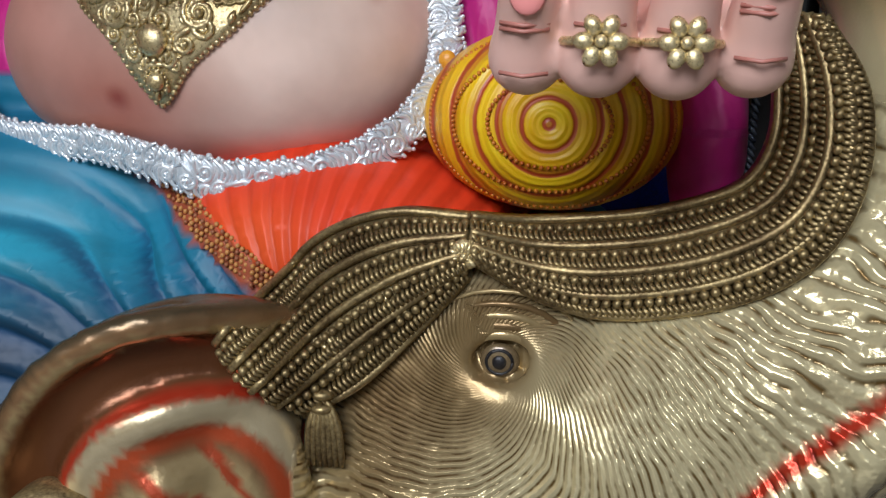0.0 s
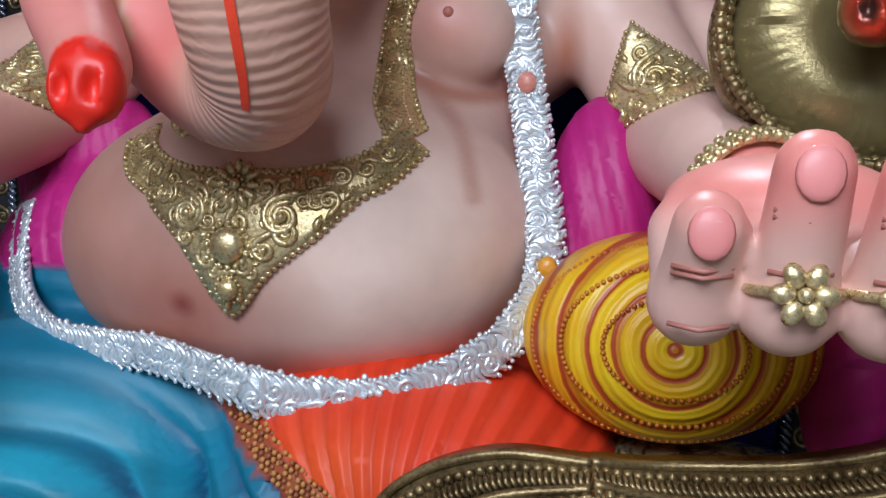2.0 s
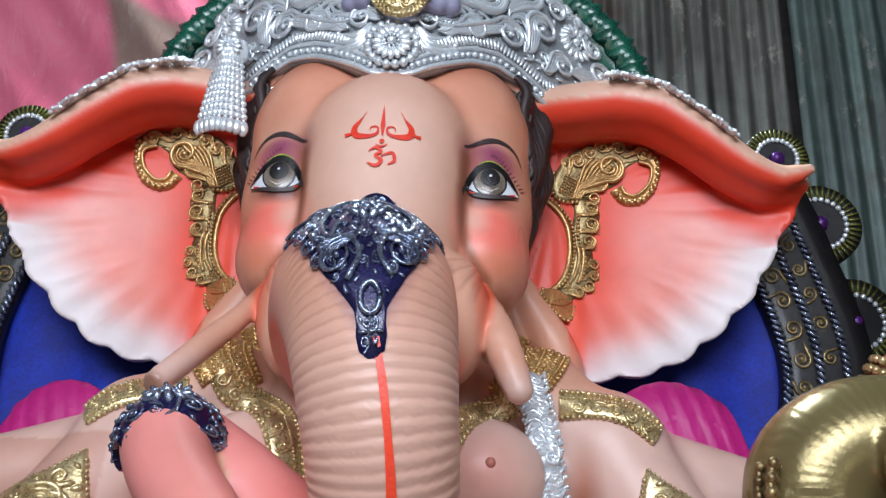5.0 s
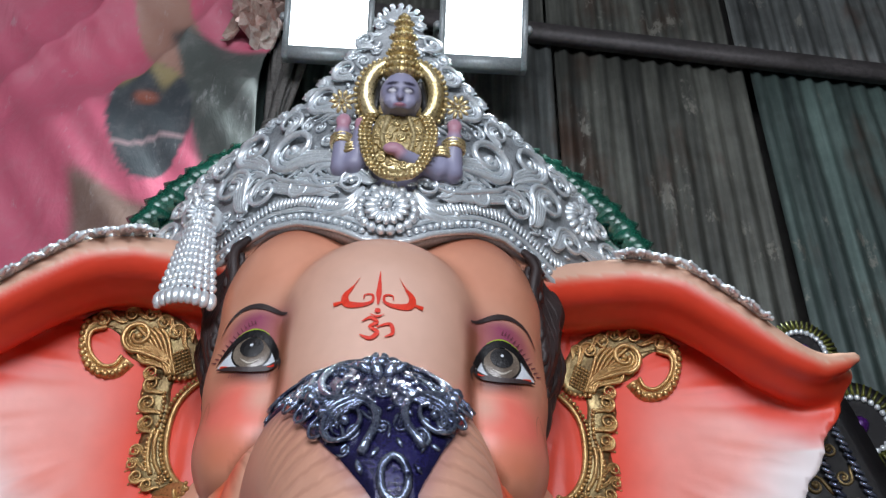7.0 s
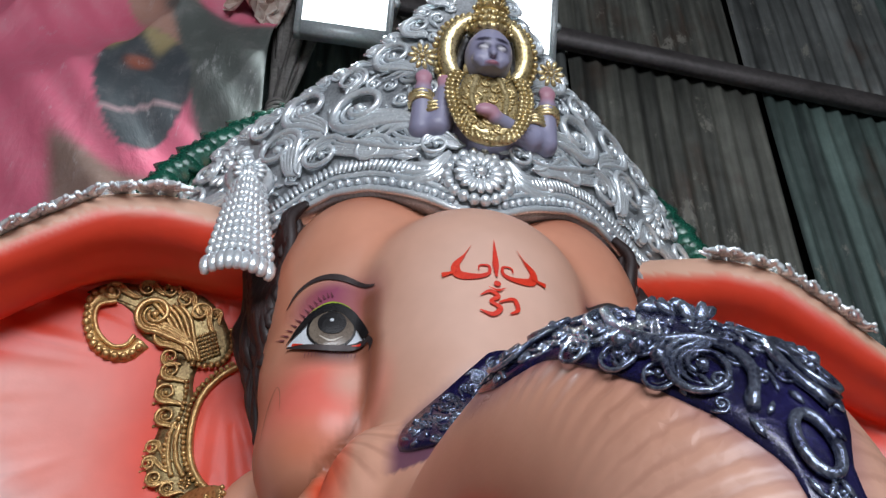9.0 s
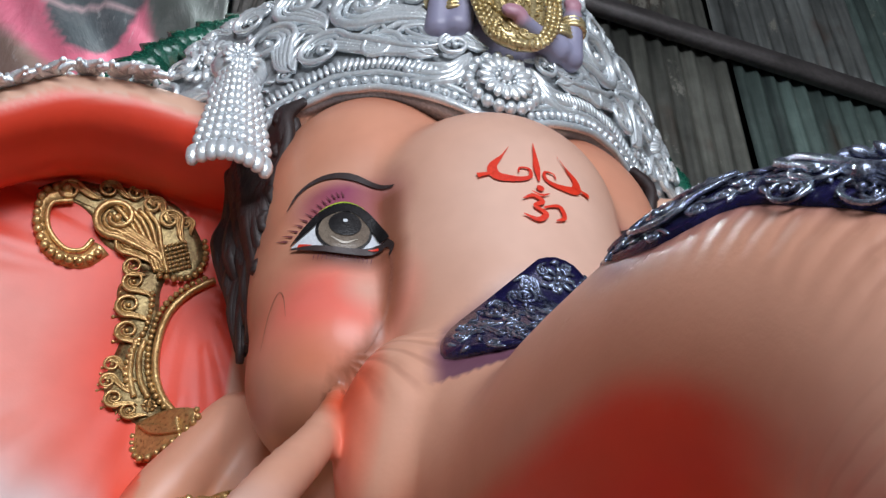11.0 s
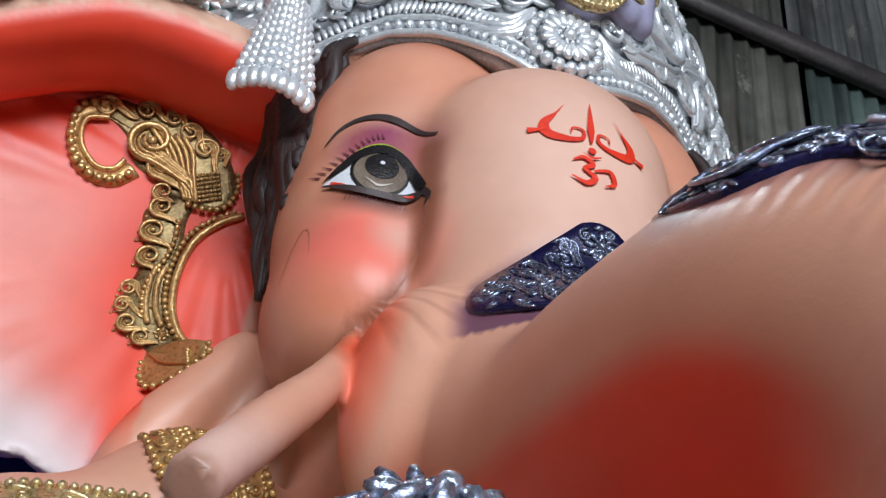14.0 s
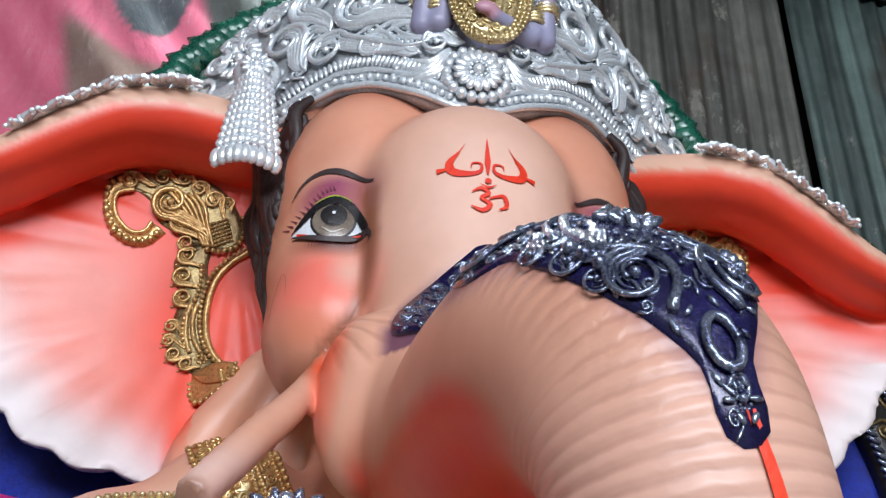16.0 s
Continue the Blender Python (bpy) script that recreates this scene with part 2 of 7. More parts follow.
class Field:
    """A solid of softly joined forms on a grid, meshed as one closed skin."""

    def __init__(self, lo, hi, step):
        self.lo, self.step = np.array(lo, dtype=float), step
        self.n = np.ceil((np.array(hi) - self.lo) / step).astype(int) + 1
        self.vol = np.full(self.n, 0.5, dtype=np.float32)

    def block(self, lo, hi):
        a = np.clip(np.floor((np.asarray(lo) - self.lo) / self.step).astype(int), 0, self.n - 1)
        b = np.clip(np.ceil((np.asarray(hi) - self.lo) / self.step).astype(int) + 1, 1, self.n)
        sl = tuple(slice(i, j) for i, j in zip(a, b))
        ax = [self.lo[i] + self.step * np.arange(a[i], b[i]) for i in range(3)]
        return sl, np.meshgrid(*ax, indexing="ij", sparse=True)

    def join(self, sl, d, k):
        a = self.vol[sl]
        h = np.clip(0.5 + 0.5 * (d - a) / k, 0, 1)
        self.vol[sl] = d + (a - d) * h - k * h * (1 - h)

    def carve(self, sl, d, k):
        a = self.vol[sl]
        h = np.clip(0.5 - 0.5 * (a + d) / k, 0, 1)
        self.vol[sl] = a + (-d - a) * h + k * h * (1 - h)

    def oval(self, c, r, k=0.04, cut=False):
        c, r = np.array(c, dtype=float), np.array(r, dtype=float)
        sl, (x, y, z) = self.block(c - r - k - 0.05, c + r + k + 0.05)
        q = np.sqrt(((x - c[0]) / r[0]) ** 2 + ((y - c[1]) / r[1]) ** 2 + ((z - c[2]) / r[2]) ** 2)
        g = np.sqrt(((x - c[0]) / r[0] ** 2) ** 2 + ((y - c[1]) / r[1] ** 2) ** 2 + ((z - c[2]) / r[2] ** 2) ** 2)
        d = q * (q - 1) / np.maximum(g, 1e-6)
        (self.carve if cut else self.join)(sl, d, k)

    def limb(self, a, b, ra, rb, k=0.03, cut=False):
        a, b = np.array(a, dtype=float), np.array(b, dtype=float)
        m = max(ra, rb) + k + 0.05
        sl, (x, y, z) = self.block(np.minimum(a, b) - m, np.maximum(a, b) + m)
        d = b - a
        h = np.clip(((x - a[0]) * d[0] + (y - a[1]) * d[1] + (z - a[2]) * d[2]) / (d @ d), 0, 1)
        dist = np.sqrt((x - a[0] - h * d[0]) ** 2 + (y - a[1] - h * d[1]) ** 2 + (z - a[2] - h * d[2]) ** 2) - (ra + (rb - ra) * h)
        (self.carve if cut else self.join)(sl, dist, k)

    def chain(self, points, n, k=0.03):
        p = smooth(points, n)
        for a, b in zip(p, p[1:]):
            self.limb(a[:3], b[:3], a[3], b[3], k)

    def skin(self):
        v, s = self.vol, self.vol < 0
        n = np.array(v.shape) - 1
        total = np.zeros((*n, 3), dtype=np.float32)
        count = np.zeros(n, dtype=np.float32)
        corner = [(i, j, k) for i in (0, 1) for j in (0, 1) for k in (0, 1)]
        cut = lambda arr, c: arr[c[0]:c[0] + n[0], c[1]:c[1] + n[1], c[2]:c[2] + n[2]]
        for a in corner:
            for ax in range(3):
                if a[ax]:
                    continue
                b = tuple(1 if i == ax else a[i] for i in range(3))
                va, vb = cut(v, a), cut(v, b)
                hit = cut(s, a) != cut(s, b)
                t = np.where(hit, va / np.where(hit, va - vb, 1), 0)
                count += hit
                for i in range(3):
                    total[..., i] += np.where(hit, a[i] + (t if i == ax else 0), 0)
        live = count > 0
        index = np.full(n, -1, dtype=np.int64)
        index[live] = np.arange(live.sum())
        cells = np.argwhere(live)
        verts = self.lo + self.step * (cells + total[live] / count[live][:, None])
        faces = []
        for ax in range(3):
            u, w = [(1, 2), (2, 0), (0, 1)][ax]
            lo = [slice(0, n[i]) if i == ax else slice(1, n[i]) for i in range(3)]
            hi = list(lo)
            hi[ax] = slice(1, n[ax] + 1)
            sa, sb = s[tuple(lo)], s[tuple(hi)]
            at = np.argwhere(sa != sb)
            if not len(at):
                continue
            flip = sa[tuple(at.T)]
            base = at.copy()
            for i in range(3):
                if i != ax:
                    base[:, i] += 1
            quad = []
            for du, dw in ((-1, -1), (0, -1), (0, 0), (-1, 0)):
                c = base.copy()
                c[:, u] += du
                c[:, w] += dw
                quad.append(index[tuple(c.T)])
            quad = np.stack(quad, axis=1)
            quad[~flip] = quad[~flip][:, ::-1]
            faces.append(quad[(quad >= 0).all(axis=1)])
        return verts, np.concatenate(faces)


def band(x, a, b):
    """0 below a, 1 above b, soft between."""
    t = np.clip((np.asarray(x, dtype=float) - a) / (b - a), 0, 1)
    return t * t * (3 - 2 * t)


def tint(paint, colour, weight):
    w = np.clip(weight, 0, 1)[:, None]
    paint[:] = paint * (1 - w) + np.array(colour) * w


def near(p, c, r):
    """1 at c, falling to 0 at the radii r."""
    d = np.sqrt((((p - np.array(c)) / np.array(r)) ** 2).sum(axis=1))
    return np.clip(1 - d, 0, 1) ** 1.0


rng = random.Random(7)


# ---- the shed ----

CONCRETE = plain("stained_concrete", (0.30, 0.28, 0.26), (0.16, 0.15, 0.14), 0.8, 0.0, 6, 0.01)
# wall tone is kept dark only to hold down bounced light
DARKWALL = plain("dark_fill_plaster", (0.16, 0.15, 0.14), (0.09, 0.085, 0.08), 0.85, 0.0, 3, 0.01)
STEEL = plain("grimy_steel", (0.11, 0.10, 0.10), (0.05, 0.045, 0.045), 0.6, 0.4, 12)


def weathered(name, hue, dirt):
    mat, nt, bsdf = nodes_of(name)
    streak = mottle(nt, 1.0, 6, 0.65, (9, 9, 0.55))
    spot = mottle(nt, 9, 8, 0.7)
    rust = mottle(nt, 2.2, 4, 0.6, (1.5, 1.5, 0.7))
    flakes = mottle(nt, 5, 10, 0.75, (1.5, 1.5, 0.8))
    base = ramp(nt, streak, [(0.3, dirt), (0.5, hue), (0.72, tuple(min(1, c * 2.1) for c in hue))])
    base = mixc(nt, ramp(nt, rust, [(0.56, (0, 0, 0)), (0.7, (0.7, 0.7, 0.7))]), base, (0.10, 0.045, 0.025))
    base = mixc(nt, ramp(nt, flakes, [(0.60, (0, 0, 0)), (0.64, (0.75, 0.75, 0.75))]), base, (0.34, 0.33, 0.29))
    nt.links.new(mixc(nt, spot, base, (0.03, 0.03, 0.03), "SOFT_LIGHT"), bsdf.inputs["Base Color"])
    bsdf.inputs["Metallic"].default_value = 0.25
    bsdf.inputs["Roughness"].default_value = 0.55
    bump(nt, bsdf, spot, 0.35, 0.004)
    return mat


SHEETS = [weathered("weathered_sheet", (0.14, 0.15, 0.145), (0.035, 0.038, 0.038)), weathered("weathered_sheet_brown", (0.125, 0.128, 0.112), (0.03, 0.032, 0.03)), weathered("weathered_sheet_green", (0.105, 0.145, 0.133), (0.027, 0.04, 0.04))]

g = Geo()
box(g, (-6, -8, -0.1), (6, 3.6, 0))
tagged(part("floor", g, CONCRETE), "stained grey concrete shed floor", "floor", kind="structure")
# unseen walls and roof, added to close the shed and limit fill
for name, lo, hi in (("wall_west", (-4.2, -3.6, 0), (-4.0, 3.6, 6.2)), ("wall_east", (4.0, -3.6, 0), (4.2, 3.6, 6.2)), ("wall_back", (-4.0, 3.4, 0), (4.0, 3.6, 6.2)),
                     ("wall_front", (-4.0, -3.8, 5.2), (4.0, -3.6, 6.2))):
    g = Geo()
    box(g, lo, hi)
    tagged(part(name, g, DARKWALL), "dark shed wall, unseen, kept dim to limit bounced light", "wall", kind="structure")
g = Geo()
box(g, (-4.2, -3.8, 6.2), (4.2, 3.6, 6.35))
tagged(part("ceiling", g, STEEL), "dark sheet roof added over the shed, unseen", "ceiling", kind="structure")


def corrugated(x0, x1, z0, z1, y, lean=0.0, slot=0):
    """One corrugated sheet; the waves have the usual 76 mm pitch."""
    geo = Geo()
    n = int((x1 - x0) / 0.0095)
    xs = np.linspace(x0, x1, n)
    grid = np.zeros((n, 9, 3))
    for j, z in enumerate(np.linspace(z0, z1, 9)):
        grid[:, j, 0] = xs + lean * (z - z0)
        grid[:, j, 1] = y + 0.011 * np.sin(xs * 2 * np.pi / 0.076) + 0.004 * np.sin(z * 3 + x0 * 5) + 0.035 * (xs - 0.6)
        grid[:, j, 2] = z
    sheet(geo, grid, (0, 0.002, 0))
    ob = part("corrugated_sheet", geo, SHEETS[slot % 3])
    tagged(ob, "dark weathered corrugated iron sheet, stained and flaking", "metal sheet", "sheets of the back wall")
    return ob


for i, (x0, x1) in enumerate(((-1.9, -1.03), (-1.06, -0.21), (-0.22, 0.61), (0.625, 1.44), (1.475, 2.30), (2.31, 3.14), (3.15, 3.98))):
    corrugated(x0, x1, 2.2, 4.72, 3.09 + 0.008 * (i % 2), 0.0, (0, 2, 0, 1, 2, 0, 1)[i])
    corrugated(x0 - 0.02, x1 - 0.02, 4.70, 6.2, 3.13 + 0.008 * (i % 2), 0.0, (2, 0, 1, 1, 0, 2, 0)[i])
    corrugated(x0, x1, 0.0, 2.24, 3.115 + 0.008 * (i % 2), 0.0, (1, 0, 2, 0, 1, 2, 1)[i])
g = Geo()
grid = [(x, 3.015 + 0.035 * (x - 0.6)) for x in (-1.0, 4.0)]
(xa, ya), (xb, yb) = grid
g.put([(xa, ya, 4.74), (xb, yb, 4.48), (xb, yb + 0.05, 4.48), (xa, ya + 0.05, 4.74), (xa, ya, 4.82), (xb, yb, 4.56), (xb, yb + 0.05, 4.56), (xa, ya + 0.05, 4.82)],
      [(0, 3, 2, 1), (4, 5, 6, 7), (0, 1, 5, 4), (1, 2, 6, 5), (2, 3, 7, 6), (3, 0, 4, 7)])
purlin = part("purlin", g, STEEL)
tagged(purlin, "dark steel angle purlin across the corrugated wall", "beam")


def tarpaulin():
    mat, nt, bsdf = nodes_of("faded_print_cloth")
    paint = add(nt, "ShaderNodeAttribute", attribute_name="paint").outputs["Color"]
    dust = mottle(nt, 16, 8, 0.7)
    streak = mottle(nt, 5, 6, 0.65, (1.5, 1, 1.0))
    scratch = mottle(nt, 22, 6, 0.7, (1, 1, 0.25))
    base = mixc(nt, ramp(nt, dust, [(0.5, (0, 0, 0)), (0.8, (0.16, 0.16, 0.16))]), paint, (0.42, 0.39, 0.39))
    base = mixc(nt, ramp(nt, streak, [(0.52, (0, 0, 0)), (0.8, (0.14, 0.14, 0.14))]), base, (0.44, 0.36, 0.37))
    base = mixc(nt, ramp(nt, scratch, [(0.62, (0, 0, 0)), (0.70, (0.3, 0.3, 0.3))]), base, (0.5, 0.5, 0.5))
    nt.links.new(base, bsdf.inputs["Base Color"])
    bsdf.inputs["Roughness"].default_value = 0.6
    crumple = add(nt, "ShaderNodeTexNoise", [("Vector", add(nt, "ShaderNodeMapping", [("Vector", add(nt, "ShaderNodeTexCoord").outputs["Object"]), ("Rotation", (0, 0.75, 0)), ("Scale", (5, 3, 2.2))]).outputs[0]), ("Scale", 1.0), ("Detail", 6.0), ("Distortion", 1.2)]).outputs["Fac"]
    bump(nt, bsdf, crumple, 0.35, 0.05)
    geo = Geo()
    n, m = 200, 190
    u, w = np.meshgrid(np.linspace(0, 1, n), np.linspace(0, 1, m), indexing="ij")
    z = 1.6 + 3.9 * w
    x = -3.2 + (-0.50 - 0.16 * np.abs(w - 0.72) - 0.02 * np.sin(w * 21) + 3.2) * u
    d = 0.62 * x + 0.78 * z
    sag = 0.022 * np.sin(9 * x + 5.5 * z) + 0.03 * np.sin(4 * x - 7.5 * z + 1) + 0.075 * np.abs(np.sin((x - 0.95 * z) * 5.5 + 1.2 * np.sin(d * 2))) ** 0.7 * band(z, 3.7, 4.5) + 0.008 * np.sin(31 * x + 24 * z)
    y = 2.87 + sag + 0.10 * (1 - w) * np.sin(2.2 * x) - 0.06 * (x + 0.5)
    p = np.zeros((n, m, 3))
    p[:] = (0.56, 0.115, 0.185)
    flat = p.reshape(-1, 3)
    X, Z = x.ravel(), z.ravel()
    wob = 0.02 * np.sin(X * 6 + Z * 4) + 0.012 * np.sin(Z * 9 - X * 5) + 0.006 * np.sin(X * 31 + Z * 23)
    # faint grey bands put the diagonal folds' shade into the pink
    tint(flat, (0.33, 0.22, 0.24), band(np.sin((X - 0.95 * Z) * 6.0) + 4 * wob, 0.35, 0.75) * band(Z, 3.9, 4.5) * 0.15)
    tint(flat, (0.24, 0.17, 0.18), band(-1.50 - X + 0.25 * (Z - 3.8) + wob, 0, 0.05) * band(4.0 - Z, 0, 0.3))
    strip_x = -0.80 - 0.36 * (Z - 4.1)
    tint(flat, (0.36, 0.20, 0.155), (1 - band(np.abs(X - strip_x + wob), 0.12, 0.135)) * band(Z, 3.95, 4.05))
    grey = band(X + 0.80 + 0.32 * (Z - 4.0) + wob, 0, 0.03) * band(4.34 - Z - 0.5 * (X + 0.6) + wob, 0, 0.05)
    tint(flat, (0.075, 0.085, 0.078), grey)
    tint(flat, (0.20, 0.13, 0.105), band(3.60 - Z - 0.35 * (X + 0.8) + wob, 0, 0.06) * band(X + 0.25 * (Z - 3.4), -1.08, -1.02))
    # dark heart-shaped print with a cream crest
    hx, hz = X + 0.905 + 0.10 * (Z - 3.96), Z - 3.96
    r = np.hypot(hx / (0.150 + 0.10 * np.clip(hz, -0.28, 0.1)), hz / 0.285) + 1.3 * wob
    heart = 1 - band(r, 0.94, 1.0)
    tint(flat, (0.046, 0.055, 0.062), heart)
    tint(flat, (0.34, 0.27, 0.13), heart * band(hz - 0.12 + 0.05 * np.sin(hx * 40) + 2 * wob, 0, 0.07) * 0.9)
    tint(flat, (0.36, 0.09, 0.045), heart * (1 - band(np.hypot(hx + 0.02, hz - 0.11), 0.02, 0.06)) * 0.8)
    tint(flat, (0.30, 0.20, 0.21), heart * (1 - band(np.abs(hz + 0.10 - 0.035 * np.sin(hx * 16)), 0.006, 0.014)))
    sheet(geo, np.stack([x, y, z], axis=2), (0, 0.004, 0), paint=p)
    ob = part("tarpaulin", geo, mat, layers=True)
    tagged(ob, "faded pink and grey printed tarpaulin hanging in folds", "tarpaulin")


tarpaulin()


def floodlight(x, tilt):
    lampglow, nt, bsdf = nodes_of("lit_led_panel")
    bsdf.inputs["Base Color"].default_value = (0.9, 0.95, 1, 1)
    bsdf.inputs["Emission Color"].default_value = (0.92, 0.97, 1.0, 1)
    bsdf.inputs["Emission Strength"].default_value = 7.0
    # housing grey is lightened to carry the lit panel's glare
    case = plain("glare_grey_metal", (0.42, 0.46, 0.47), (0.27, 0.30, 0.31), 0.45, 0.3, 30)
    top = holder("floodlight", x, 2.74, 4.38)
    g = Geo()
    w, h, d = 0.165, 0.17, 0.03
    box(g, (-w, -d, -h), (-w + 0.022, d, h))
    box(g, (w - 0.022, -d, -h), (w, d, h))
    box(g, (-w + 0.022, -d, -h), (w - 0.022, d, -h + 0.045))
    box(g, (-w + 0.022, -d, h - 0.022), (w - 0.022, d, h))
    box(g, (-w + 0.01, 0.012, -h + 0.01), (w - 0.01, d + 0.02, h - 0.01))
    part("housing", g, case, top)
    g = Geo()
    box(g, (-w + 0.024, -d + 0.012, -h + 0.047), (w - 0.024, 0.010, h - 0.024))
    part("led_panel", g, lampglow, top, "glowing white panel")
    g = Geo()
    tube(g, [(-w - 0.012, 0, 0), (-w - 0.012, 0.1, 0.03), (-w - 0.012, 0.2, 0.05)], 0.009, 6, up=(0, 0, 1))
    tube(g, [(w + 0.012, 0, 0), (w + 0.012, 0.1, 0.03), (w + 0.012, 0.2, 0.05)], 0.009, 6, up=(0, 0, 1))
    tube(g, [(-w - 0.012, 0.2, 0.05), (0, 0.21, 0.05), (w + 0.012, 0.2, 0.05)], 0.009, 6, up=(0, 0, 1))
    for sx in (-1, 1):
        ball(g, (sx * (w + 0.006), 0, 0), 0.018)
    tube(g, [(0, 0.21, 0.05), (0, 0.36, 0.05)], 0.012, 6, up=(0, 0, 1))
    part("bracket", g, case, top)
    g = Geo()
    tube(g, smooth([(0.03, 0.05, 0.15), (0.05, 0.12, 0.3), (0.02, 0.2, 0.5), (0.03, 0.3, 0.9)], 14), 0.006, 6)
    part("cable", g, BLACK, top)
    top.rotation_euler = (radians(tilt), 0, 0)
    tagged(top, "lit white floodlight with grey housing on the wall", "floodlight", "floodlights")


floodlight(-0.29, 22)
floodlight(0.285, 22)


# ---- the seated statue ----
# trunk: x, y, z, radius along its middle
TRUNK = [(0, 2.0, 2.28, 0.20), (0, 1.82, 2.162, 0.154), (0.0, 1.64, 2.150, 0.147), (0.02, 1.475, 2.152, 0.134), (0.045, 1.365, 2.078, 0.116), (0.066, 1.33, 1.94, 0.099), (0.078, 1.36, 1.83, 0.092), (0.07, 1.43, 1.755, 0.085),
         (0.0, 1.48, 1.745, 0.080), (-0.09, 1.51, 1.79, 0.074), (-0.18, 1.53, 1.86, 0.069), (-0.25, 1.52, 1.91, 0.063), (-0.262, 1.465, 1.915, 0.058), (-0.232, 1.41, 1.86, 0.052), (-0.165, 1.35, 1.79, 0.048), (-0.120, 1.30, 1.742, 0.044), (-0.106, 1.275, 1.722, 0.040)]
EAR = [(0.30, 2.98), (0.50, 2.97), (0.61, 3.0), (0.74, 2.99), (0.85, 2.90), (0.94, 2.80), (1.03, 2.75), (1.10, 2.78), (1.085, 2.69), (1.03, 2.58), (0.985, 2.49), (0.92, 2.41), (0.84, 2.335), (0.74, 2.27), (0.63, 2.235), (0.53, 2.22),
       (0.46, 2.20), (0.41, 2.27), (0.37, 2.40), (0.30, 2.5)]


def ear_depth(ax, z):
    """Depth of the ear's face: a shallow bowl, the outer and lower edges a little forward."""
    return 2.43 + 0.02 * (ax - 0.4) - 0.10 * np.clip((ax - 0.75) / 0.35, 0, 1) ** 2 - 0.05 * np.clip((2.45 - z) / 0.25, 0, 1) ** 2 + 0.03 * np.exp(-(((ax - 0.62) / 0.2) ** 2 + ((z - 2.65) / 0.25) ** 2))


def ear_outline():
    p = smooth(EAR, 150)
    s = np.arange(150)
    low = band(s, 62, 68) * (1 - band(s, 126, 130))
    out = unit(p - np.array([0.55, 2.62]))
    return p + out * (low * 0.017 * (np.abs(np.sin((s - 64) * np.pi / 8.5)) - 0.5))[:, None]


EAR_EDGE = ear_outline()


def flat_distance(px, pz, poly):
    """Signed distance in a plane to a closed outline (inside: minus)."""
    d = np.full(np.broadcast(px, pz).shape, 9.0)
    inside = np.zeros(d.shape, dtype=bool)
    for (ax, az), (bx, bz) in zip(poly, np.roll(poly, -1, axis=0)):
        ex, ez = bx - ax, bz - az
        t = np.clip(((px - ax) * ex + (pz - az) * ez) / max(ex * ex + ez * ez, 1e-12), 0, 1)
        d = np.minimum(d, (px - ax - t * ex) ** 2 + (pz - az - t * ez) ** 2)
        cross = ((az > pz) != (bz > pz)) & (px < ex * (pz - az) / (ez if abs(ez) > 1e-12 else 1e-12) + ax)
        inside ^= cross
    return np.where(inside, -np.sqrt(d), np.sqrt(d))


